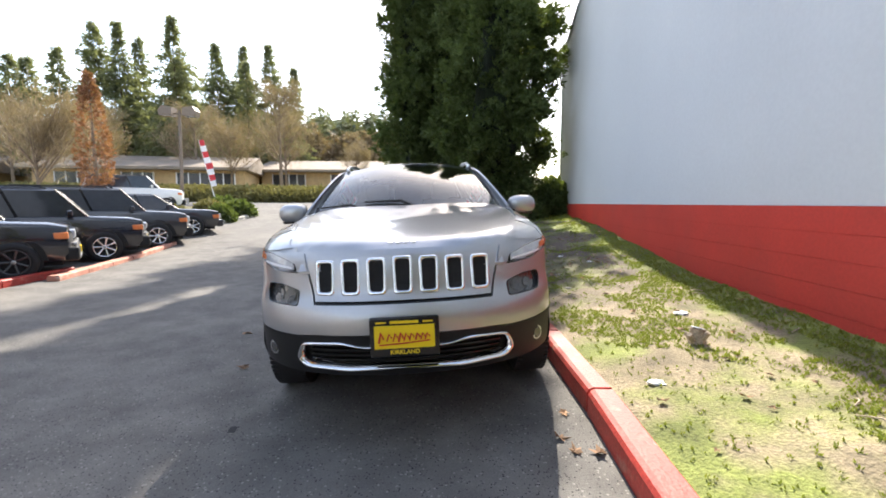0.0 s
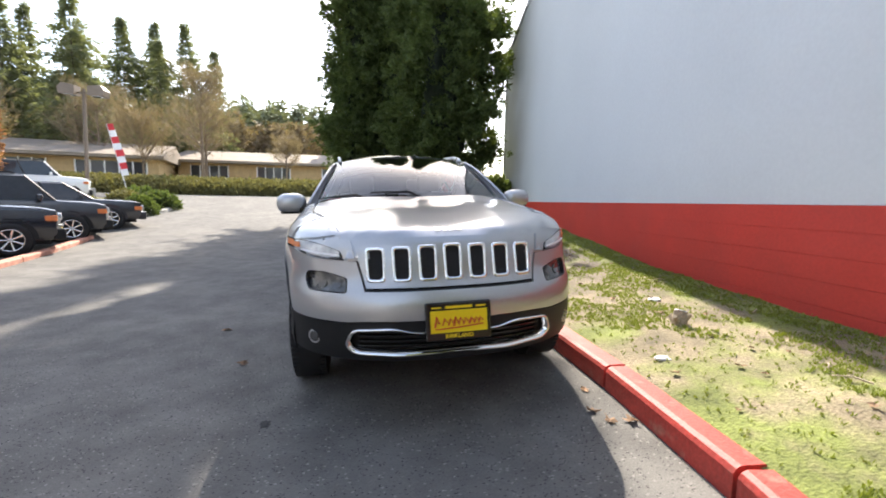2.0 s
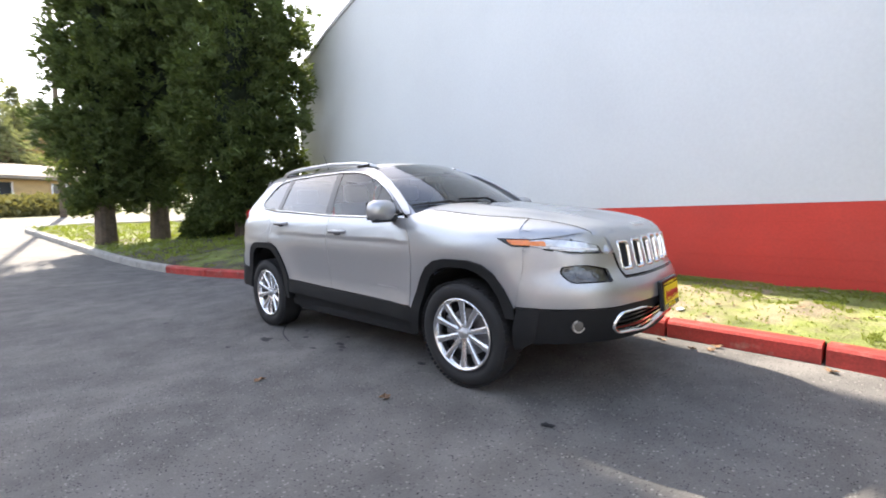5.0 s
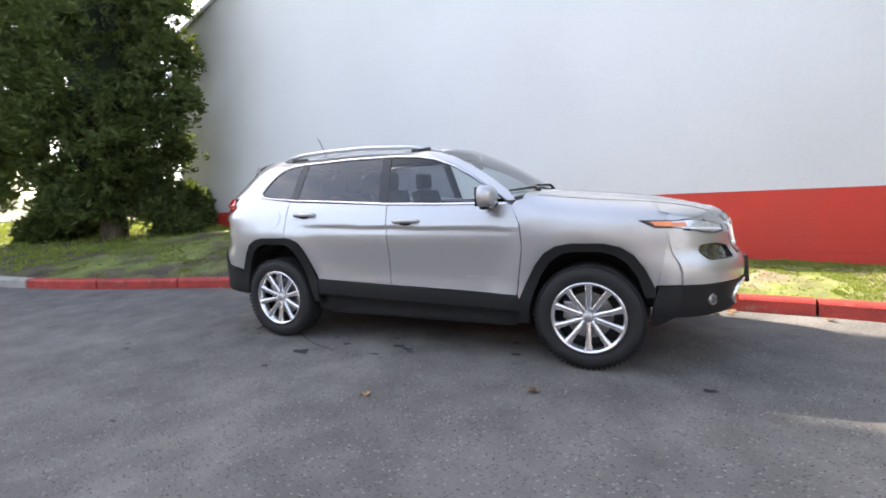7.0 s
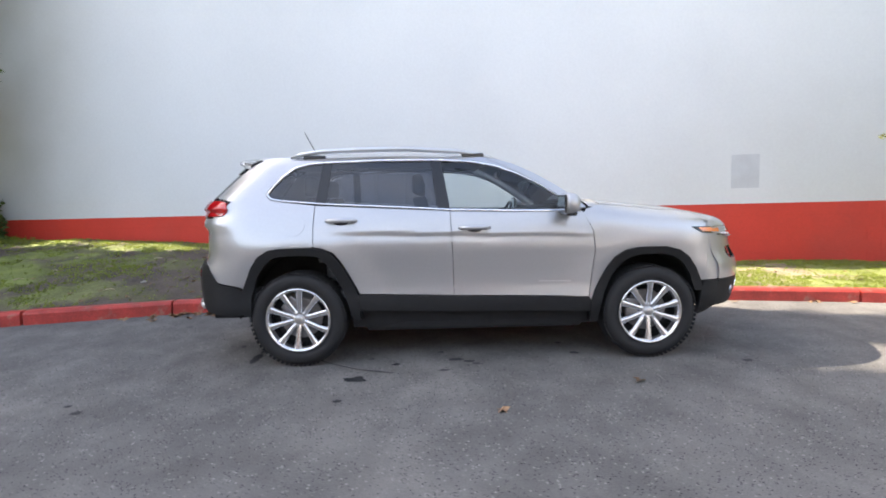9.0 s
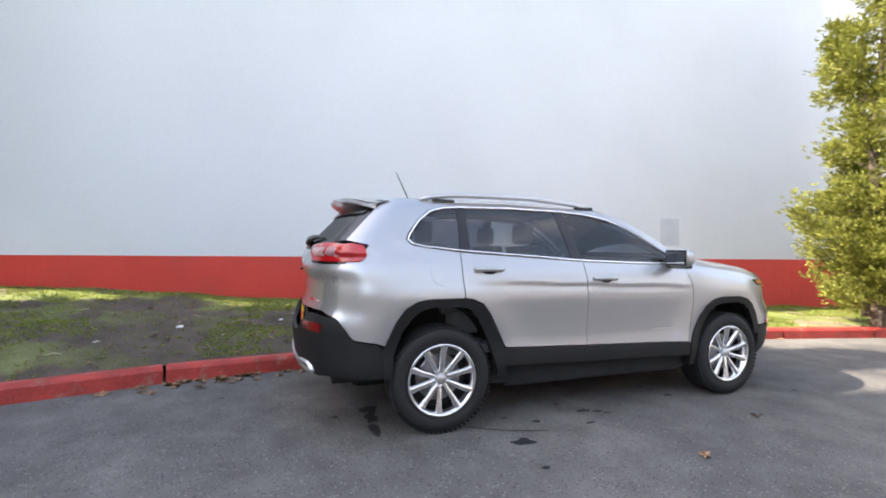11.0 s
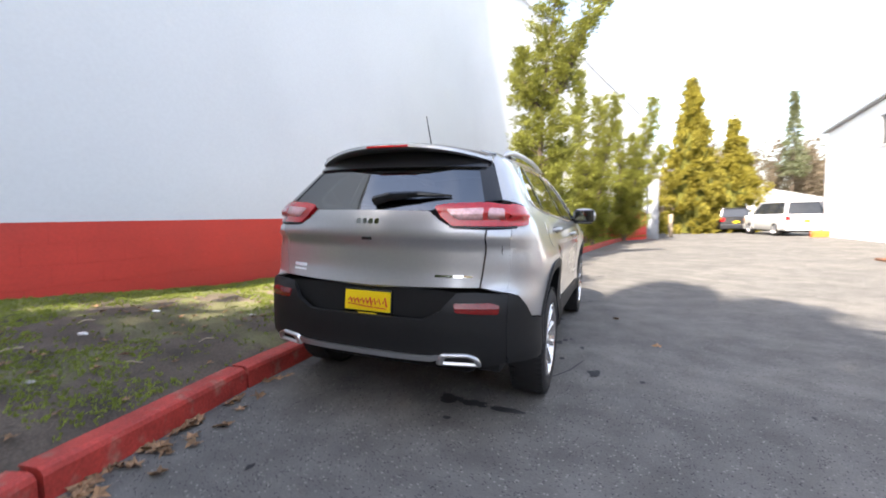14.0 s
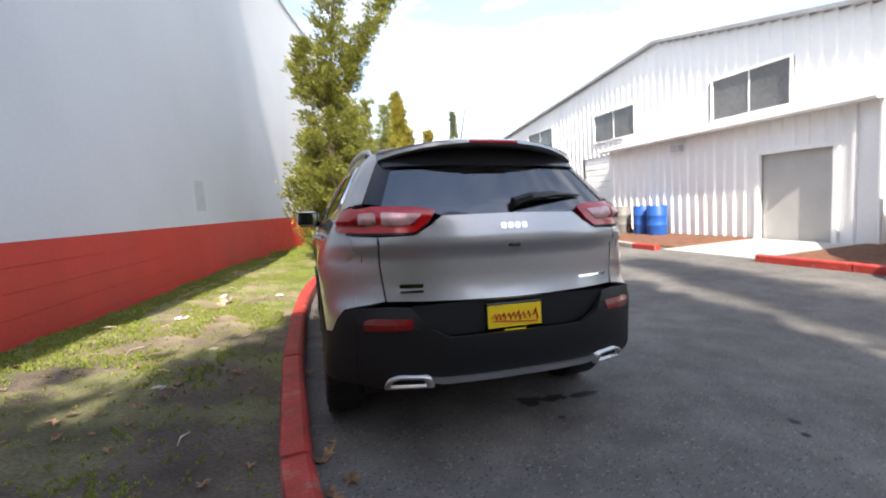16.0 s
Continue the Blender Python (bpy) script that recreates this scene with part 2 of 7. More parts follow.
JUNIPER = leaf_mat("juniper_foliage", (0.185, 0.195, 0.042), 0.6, 0.22)
ARBOR = leaf_mat("arborvitae_foliage", (0.26, 0.225, 0.040), 0.35, 0.25)
# Inside of the arborvitae, its shade painted as a darker green.
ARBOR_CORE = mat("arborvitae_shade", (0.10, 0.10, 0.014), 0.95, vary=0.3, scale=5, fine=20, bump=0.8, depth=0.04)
# Paler, greyer greens: the haze of distance is put into both fir colours.
FIR = leaf_mat("fir_foliage", (0.16, 0.175, 0.115), 0.45, 0.45)
FIR_HAZED = leaf_mat("hazed_fir_foliage", (0.19, 0.205, 0.13), 0.35, 0.15)
TWIG = leaf_mat("bare_twigs", (0.24, 0.185, 0.13), 0.4, 0.2)
TWIG_FAR = leaf_mat("far_twigs", (0.165, 0.132, 0.10), 0.3, 0.2)
RUSSET = leaf_mat("russet_leaves", (0.25, 0.125, 0.075), 0.45, 0.25)
HEDGE = leaf_mat("hedge_leaves", (0.18, 0.165, 0.075), 0.5, 0.2)
# Darker copy of HEDGE: leaf shade is in the colour; island bed shares it.
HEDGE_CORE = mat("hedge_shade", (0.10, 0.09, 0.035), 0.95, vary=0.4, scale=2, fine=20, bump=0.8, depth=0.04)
DRY_LEAF = mat("dry_leaf", (0.24, 0.14, 0.075), 0.85, vary=0.3, scale=20, fine=60, obj=0.35)
WOOD_RAW = mat("weathered_wood", (0.42, 0.34, 0.25), 0.9, vary=0.3, scale=15, fine=80, obj=0.2)
LITTER = mat("white_litter", (0.75, 0.75, 0.74), 0.7, vary=0.1)
OIL = mat("oil_stain", (0.016, 0.016, 0.017), 0.75, vary=0.3, scale=8)
BUFF_WALL = mat("buff_wall", (0.52, 0.36, 0.19), 0.85, vary=0.12, scale=2, fine=30)
BROWN_ROOF = mat("brown_roof", (0.26, 0.215, 0.175), 0.9, vary=0.15, scale=1, fine=12)
POLE = mat("pole_brown_metal", (0.16, 0.12, 0.09), 0.5, vary=0.1)
FLAG_RED = mat("flag_red", (0.6, 0.04, 0.05), 0.7, vary=0.1)
FLAG_WHITE = mat("flag_white", (0.8, 0.8, 0.82), 0.7, vary=0.05)
ORANGE = mat("orange_plastic", (0.75, 0.16, 0.03), 0.5, vary=0.1)
BLUE_DRUM = mat("blue_plastic", (0.015, 0.09, 0.34), 0.4, vary=0.08)
GREY_DRUM = mat("grey_drum_paint", (0.16, 0.16, 0.15), 0.5, vary=0.2, scale=6)

PAINT_SILVER = mat("silver_car_paint", (0.43, 0.435, 0.445), 0.36, metal=0.68, vary=0.02, scale=60, fine=900, bump=0.0, coat=1.0)
PAINT_BLACK = mat("black_car_paint", (0.010, 0.011, 0.018), 0.25, vary=0.05, bump=0, coat=1.0)
PAINT_GREY = mat("dark_grey_car_paint", (0.05, 0.052, 0.058), 0.3, metal=0.5, vary=0.05, bump=0, coat=1.0)
PAINT_WHITE = mat("white_car_paint", (0.78, 0.78, 0.77), 0.3, vary=0.02, bump=0, coat=1.0)
CLADDING = mat("black_textured_plastic", (0.0105, 0.011, 0.012), 0.55, spec=0.3, vary=0.08, scale=30, fine=600, bump=0.15, depth=0.001)
BLACK_GLOSS = mat("gloss_black_plastic", (0.012, 0.012, 0.013), 0.18, vary=0.05, bump=0)
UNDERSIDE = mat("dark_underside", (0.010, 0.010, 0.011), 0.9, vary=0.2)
RUBBER = mat("tyre_rubber", (0.012, 0.012, 0.013), 0.75, vary=0.12, scale=12, fine=150, bump=0.3, depth=0.002)
ALLOY = mat("bright_alloy", (0.78, 0.78, 0.79), 0.22, metal=1.0, vary=0.04, scale=10, fine=100, bump=0)
BRAKE = mat("brake_steel", (0.30, 0.30, 0.31), 0.4, metal=0.9, vary=0.15, scale=20)
CHROME = mat("chrome", (0.86, 0.87, 0.88), 0.09, metal=1.0, vary=0.02, bump=0)
MIRROR = mat("mirror_glass", (0.30, 0.33, 0.36), 0.03, metal=1.0, vary=0.02, bump=0)
SATIN = mat("satin_silver_trim", (0.55, 0.56, 0.57), 0.3, metal=0.9, vary=0.03, bump=0)
LENS_RED = mat("red_lamp_lens", (0.45, 0.008, 0.012), 0.12, vary=0.12, scale=30, fine=120, bump=0.05, coat=0.6)
LENS_CLEAR = mat("clear_lamp_lens", (0.55, 0.57, 0.60), 0.12, metal=0.35, vary=0.18, scale=25, fine=90, bump=0.05, coat=0.6)
LENS_PINK = mat("pale_red_lens", (0.62, 0.36, 0.37), 0.15, metal=0.2, vary=0.2, scale=30, fine=90, bump=0.05, coat=0.6)
LENS_SMOKE = mat("smoked_lamp_lens", (0.075, 0.073, 0.072), 0.06, metal=0.3, vary=0.3, scale=20, fine=60, bump=0.05, coat=0.8)
LENS_AMBER = mat("amber_lens", (0.75, 0.22, 0.07), 0.2, vary=0.1, bump=0, coat=0.5)
REFLECTOR = mat("red_reflector", (0.17, 0.005, 0.006), 0.2, vary=0.15, scale=60, fine=200, bump=0.1, coat=0.4)
PLATE_YELLOW = mat("yellow_plate", (0.80, 0.58, 0.01), 0.45, vary=0.03, bump=0)
PLATE_RED = mat("red_print", (0.50, 0.03, 0.02), 0.5, vary=0.03, bump=0)
SEAT = mat("grey_upholstery", (0.16, 0.165, 0.17), 0.85, vary=0.1)
GLASS_FRONT = glass_mat("windscreen_glass", (0.80, 0.85, 0.85), gloss=1.2)
GLASS_SCREEN = glass_mat("windscreen", (0.60, 0.67, 0.70), gloss=1.7)
GLASS_DARK = glass_mat("privacy_glass", (0.30, 0.31, 0.34), gloss=1.7)
GLASS_REAR = glass_mat("rear_glass", (0.06, 0.066, 0.08), gloss=0.24)


# ---- builders ----
def shade(me, smooth=True):
    me.polygons.foreach_set("use_smooth", [smooth] * len(me.polygons))


def finish(name, bm, material, smooth=False):
    me = bpy.data.meshes.new(name)
    bm.to_mesh(me)
    bm.free()
    me.materials.append(material)
    if smooth:
        shade(me)
    return me


def part(name, bm, material, parent=None, label="", smooth=False):
    ob = new(name, finish(name, bm, material, smooth))
    if parent is not None:
        ob.parent = parent
    if label:
        ob["label"] = label
    return ob


def mesh_ob(name, verts, faces, material, parent=None, smooth=False, label=""):
    me = bpy.data.meshes.new(name)
    me.from_pydata([tuple(map(float, v)) for v in verts], [], [tuple(map(int, f)) for f in faces])
    me.materials.append(material)
    if smooth:
        shade(me)
    ob = new(name, me)
    if parent is not None:
        ob.parent = parent
    if label:
        ob["label"] = label
    return ob


def thing(name, m, label, category, group="", kind=""):
    ob = new(name)
    ob.empty_display_size = 0.2
    ob.matrix_world = m
    return tagged(ob, label, category, group, kind)


def box(bm, x0, x1, y0, y1, z0, z1, bevel=0.0, seg=2):
    r = bmesh.ops.create_cube(bm, size=1)
    vs = r["verts"]
    for v in vs:
        v.co = Vector(((x0 + x1) / 2 + v.co.x * (x1 - x0), (y0 + y1) / 2 + v.co.y * (y1 - y0), (z0 + z1) / 2 + v.co.z * (z1 - z0)))
    if bevel:
        es = list({e for v in vs for e in v.link_edges})
        bmesh.ops.bevel(bm, geom=es, offset=bevel, segments=seg, affect="EDGES", profile=0.5)
    return bm


def boxm(*a, bevel=0.0, seg=2):
    return box(bmesh.new(), *a, bevel=bevel, seg=seg)


def rod(bm, a, b, r0, r1=None, n=8):
    a, b = Vector(a), Vector(b)
    r1 = r0 if r1 is None else r1
    d = (b - a)
    q = d.to_track_quat("Z", "Y").to_matrix().to_4x4()
    bmesh.ops.create_cone(bm, cap_ends=True, segments=n, radius1=r0, radius2=max(r1, 0.0005), depth=d.length,
                          matrix=Matrix.Translation((a + b) / 2) @ q)
    return bm


def tube(bm, pts, r, n=8):
    """A bent tube through points; r: one radius or one a point."""
    rs = r if isinstance(r, (list, tuple)) else [r] * len(pts)
    rings = []
    for i, p in enumerate(pts):
        p = Vector(p)
        d = (Vector(pts[min(i + 1, len(pts) - 1)]) - Vector(pts[max(i - 1, 0)])).normalized()
        side = d.cross(Vector((0.13, 0.31, 0.94))).normalized()
        up = side.cross(d)
        rings.append([bm.verts.new(p + (side * math.cos(k / n * math.tau) + up * math.sin(k / n * math.tau)) * rs[i]) for k in range(n)])
    for a, b in zip(rings, rings[1:]):
        for k in range(n):
            bm.faces.new((a[k], a[(k + 1) % n], b[(k + 1) % n], b[k]))
    bm.faces.new(rings[0][::-1])
    bm.faces.new(rings[-1])
    return bm


def prism(bm, poly, axis, a, b):
    """A flat polygon pulled along an axis from a to b."""
    def at(p, w):
        c = list(p)
        c.insert("xyz".index(axis), w)
        return bm.verts.new(c)
    lo, hi = [at(p, a) for p in poly], [at(p, b) for p in poly]
    n = len(poly)
    f = [bm.faces.new(lo), bm.faces.new(hi)]
    for i in range(n):
        f.append(bm.faces.new((lo[i], lo[(i + 1) % n], hi[(i + 1) % n], hi[i])))
    bmesh.ops.recalc_face_normals(bm, faces=f)
    return bm


def lerp_table(table):
    xs, ys = zip(*sorted(table))
    xs, ys = np.array(xs, float), np.array(ys, float)
    def f(x):
        return float(np.interp(x, xs, ys))
    return f


def smooth_table(table, width=1.0):
    g = lerp_table(table)
    def f(x):
        return sum(g(x + width * k) * w for k, w in ((-1, 0.2), (-0.5, 0.2), (0, 0.2), (0.5, 0.2), (1, 0.2)))
    return f


def leaves(name, centres, outs, size, width, per, material, parent, droop=0.2, spread=0.8, seed=1, label=""):
    """Sprays of narrow leaf blades, each blade an island of its own."""
    rng = np.random.default_rng(seed)
    c = np.repeat(np.asarray(centres, float), per, axis=0)
    o = np.repeat(np.asarray(outs, float), per, axis=0)
    n = len(c)
    d = o + rng.normal(0, spread, (n, 3))
    d[:, 2] -= droop
    d /= np.linalg.norm(d, axis=1)[:, None] + 1e-9
    s = np.cross(d, rng.normal(0, 1, (n, 3)))
    s /= np.linalg.norm(s, axis=1)[:, None] + 1e-9
    L = size * rng.uniform(0.6, 1.3, n)[:, None]
    W = width * rng.uniform(0.7, 1.3, n)[:, None]
    nrm = np.cross(d, s)
    base = c + rng.normal(0, size * 0.25, (n, 3))
    mid = base + d * L * 0.5 + nrm * L * 0.08
    v = np.stack([base, mid + s * W, base + d * L, mid - s * W], axis=1).reshape(-1, 3)
    f = np.arange(n * 4).reshape(-1, 4)
    me = bpy.data.meshes.new(name)
    me.from_pydata(v.tolist(), [], f.tolist())
    me.materials.append(material)
    ob = new(name, me)
    ob.parent = parent
    if label:
        ob["label"] = label
    return ob

# ---- the lie of the land ----
kerb_x = smooth_table([(-60, -9.0), (-40, -5.0), (-28, -3.1), (-20.5, -2.1), (-13.5, -0.97), (-9, -0.3), (-5.7, 0.38), (-4.2, 0.76), (-3, 0.97),
                       (-1, 1.08), (1, 1.08), (2.5, 1.0), (4.2, 0.72), (5.7, 0.12), (7.5, -0.35), (9.5, -0.65), (13, -1.0), (18, -1.5), (30, -2.5)], 0.8)
wall_x = smooth_table([(-40, -10), (-20, -2.9), (-16, -0.85), (-12, 0.95), (-8, 2.3), (-4.73, 2.82), (0.46, 3.27), (10, 4.75), (20, 6.3)], 1.2)
bank_z = smooth_table([(-30, 0.05), (-10, 0.22), (-5, 0.30), (-2.5, 0.32), (0, 0.40), (1.6, 0.50), (3.6, 0.66), (5.5, 0.80), (8.5, 0.85), (12, 1.0), (20, 1.3), (60, 3.5)], 1.0)
cross = smooth_table([(-200, 0.4), (-30, 0.1), (-10, -0.10), (-7, -0.11), (-3.5, -0.13), (0, 0.0), (1.5, 0.06), (4, 0.1), (300, 0.1)], 0.8)
rise = smooth_table([(-400, -1.2), (-60, -0.3), (-20, -0.02), (6, 0.0), (9, 0.12), (12, 0.36), (18, 0.82), (25, 1.35), (42, 2.5), (70, 4.0), (120, 7.0), (400, 18.0)], 2.0)


def ground_z(x, y):
    return cross(x) + rise(y)


def steps(stops):
    out = []
    for a, b, s in stops:
        k = max(1, round((b - a) / s))
        out += [a + (b - a) * i / k for i in range(k)]
    return out + [stops[-1][1]]


def sheet(name, xs, ys, zf, material, parent=None, keep=None, smooth=True):
    idx, verts, faces = {}, [], []
    for j, y in enumerate(ys):
        for i, x in enumerate(xs):
            idx[i, j] = len(verts)
            verts.append((x, y, zf(x, y)))
    for j in range(len(ys) - 1):
        for i in range(len(xs) - 1):
            if keep is None or keep((xs[i] + xs[i + 1]) / 2, (ys[j] + ys[j + 1]) / 2):
                faces.append((idx[i, j], idx[i + 1, j], idx[i + 1, j + 1], idx[i, j + 1]))
    return mesh_ob(name, verts, faces, material, parent, smooth)


gx = steps([(-600, -60, 60), (-60, -16, 4), (-16, 6, 0.5), (6, 40, 4), (40, 600, 60)])
gy = steps([(-600, -60, 60), (-60, -24, 4), (-24, 26, 0.5), (26, 70, 4), (70, 600, 60)])
ground = sheet("ground", gx, gy, ground_z, ASPHALT)
tagged(ground, "worn grey asphalt drive and open ground beyond", "ground", kind="structure")
ground.data.materials.append(EARTH)
for p in ground.data.polygons:
    c = p.center
    if c.y > 26 or c.y < -40 or c.x > 8 or c.x < -22:
        p.material_index = 1


def lawn_z(x, y):
    k = kerb_x(y) + 0.13
    w = wall_x(y) if y < 11 else wall_x(y) + 6
    t = min(1.0, max(0.0, (x - k) / max(0.4, w - k)))
    e = ground_z(kerb_x(y), y) + 0.135
    b = max(bank_z(y), e)
    return e + (b - e) * (t ** 0.8) + 0.03 * noise.noise((x * 1.3, y * 1.3, 0)) * min(1, t * 6) + 0.012 * noise.noise((x * 6, y * 6, 4))


def make_lawn():
    ys = steps([(-21, -8, 0.35), (-8, 8, 0.12), (8, 19.3, 0.35)])
    n = 28
    verts, faces = [], []
    for y in ys:
        a = kerb_x(y) + 0.12
        b = wall_x(y) + (0.08 if y < 10 else 7)
        for i in range(n + 1):
            x = a + (b - a) * i / n
            verts.append((x, y, lawn_z(x, y)))
    for j in range(len(ys) - 1):
        for i in range(n):
            q = j * (n + 1) + i
            faces.append((q, q + 1, q + n + 2, q + n + 1))
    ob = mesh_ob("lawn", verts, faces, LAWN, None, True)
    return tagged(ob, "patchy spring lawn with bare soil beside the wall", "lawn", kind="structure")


make_lawn()

# ---- the long wall: white above, red block base ----
RED_TOP = 1.23
wall_top = smooth_table([(-40, 5.75), (-20, 5.75), (-14, 7.6), (-10, 8.4), (-7, 8.2), (-3, 7.2), (4, 7.3), (8, 6.7), (10, 6.2), (20, 6.1)], 0.6)


def make_wall():
    ys = steps([(-20, 10, 0.5)])
    verts, faces = [], []
    for y in ys:
        x = wall_x(y)
        verts += [(x, y, RED_TOP), (x, y, wall_top(y)), (x + 0.35, y, wall_top(y)), (x + 0.35, y, -0.4), (x + 0.06, y, -0.4), (x + 0.06, y, RED_TOP)]
    for j in range(len(ys) - 1):
        a, b = j * 6, (j + 1) * 6
        for k in range(6):
            faces.append((a + k, b + k, b + (k + 1) % 6, a + (k + 1) % 6))
    faces += [tuple(range(5, -1, -1)), tuple(range(len(verts) - 6, len(verts)))]
    ob = mesh_ob("wall_east", verts, faces, WALL_WHITE)
    tagged(ob, "long white painted wall over a red block base", "wall", kind="structure")
    # return wall at the far end and at the near end, then the roof edge
    bm = bmesh.new()
    box(bm, wall_x(10) + 0.0, wall_x(10) + 14, 10.0, 10.3, -0.4, wall_top(10))
    tagged(part("wall_north", bm, WALL_WHITE), "white painted end wall of the long building", "wall", kind="structure")
    bm = bmesh.new()
    box(bm, wall_x(-20) + 0.02, wall_x(-20) + 14, -20.3, -20.0, -0.4, wall_top(-20))
    tagged(part("wall_south", bm, WALL_WHITE), "white painted end wall of the long building", "wall", kind="structure")
    verts, faces = [], []
    for y in ys:
        x = wall_x(y)
        verts += [(x - 0.04, y, wall_top(y) - 0.06), (x - 0.04, y, wall_top(y) + 0.05), (x + 0.42, y, wall_top(y) + 0.05), (x + 0.42, y, wall_top(y) - 0.06)]
    for j in range(len(ys) - 1):
        a, b = j * 4, (j + 1) * 4
        for k in range(4):
            faces.append((a + k, b + k, b + (k + 1) % 4, a + (k + 1) % 4))
    tagged(mesh_ob("roof_edge", verts, faces, COPING), "thin grey metal coping along the wall top", "coping", kind="structure")
    return ob


wall = make_wall()


def wall_patch(y, z0, z1, w):
    verts = [(wall_x(y + s * w / 2) - 0.006, y + s * w / 2, z) for s, z in ((-1, z0), (1, z0), (1, z1), (-1, z1))]
    back = [(x + 0.012, a, b) for x, a, b in verts]
    ob = mesh_ob("wall_patch", verts + back, [(0, 1, 2, 3), (0, 4, 5, 1), (1, 5, 6, 2), (2, 6, 7, 3), (3, 7, 4, 0)], WALL_PATCH)
    tagged(ob, "dull grey painted-over patch on the white wall", "patch")


wall_patch(-4.75, 1.48, 2.02, 0.42)


# ---- left building: gabled metal shed with a lean-to ----
def ribbed(bm, y0, y1, z0, z1, x, pitch=0.30, depth=0.04, holes=()):
    """Ribbed metal sheet in the plane x, with rectangular openings (y0, y1, z0, z1)."""
    n = round((y1 - y0) / pitch)
    pitch = (y1 - y0) / n
    for i in range(n):
        a = y0 + i * pitch
        spans = [(z0, z1(a + pitch / 2) if callable(z1) else z1)]
        for h in holes:
            if h[0] - 0.01 <= a + pitch / 2 <= h[1] + 0.01:
                spans = [q for s in spans for q in ((s[0], min(s[1], h[2])), (max(s[0], h[3]), s[1])) if q[1] - q[0] > 0.02]
        cuts = sorted({q for h in holes for q in h[2:4]})
        spans = [(p, q) for s in spans for e in [[s[0]] + [c for c in cuts if s[0] + 0.01 < c < s[1] - 0.01] + [s[1]]] for p, q in zip(e, e[1:])]
        for s in spans:
            prof = [(x, a), (x, a + pitch * 0.66), (x + depth, a + pitch * 0.74), (x + depth, a + pitch * 0.92), (x, a + pitch)]
            lo = [bm.verts.new((p, q, s[0])) for p, q in prof]
            hi = [bm.verts.new((p, q, s[1])) for p, q in prof]
            for k in range(4):
                bm.faces.new((lo[k], lo[k + 1], hi[k + 1], hi[k]))
    bmesh.ops.remove_doubles(bm, verts=bm.verts[:], dist=0.001)
    return bm


def window_pane(parent, name, y0, y1, z0, z1, x, mull=2):
    w = new(name)
    w.parent = parent
    part("pane", boxm(x - 0.02, x, y0, y1, z0, z1), SHED_PANE, w)
    bm = bmesh.new()
    t = 0.05
    for a in ((y0 - t, y1 + t, z0 - t, z0), (y0 - t, y1 + t, z1, z1 + t), (y0 - t, y0, z0, z1), (y1, y1 + t, z0, z1)):
        box(bm, x - 0.04, x + 0.07, *a)
    for k in range(1, mull):
        yy = y0 + (y1 - y0) * k / mull
        box(bm, x - 0.01, x + 0.02, yy - 0.012, yy + 0.012, z0, z1)
    part("window_frame", bm, SIDING, w)


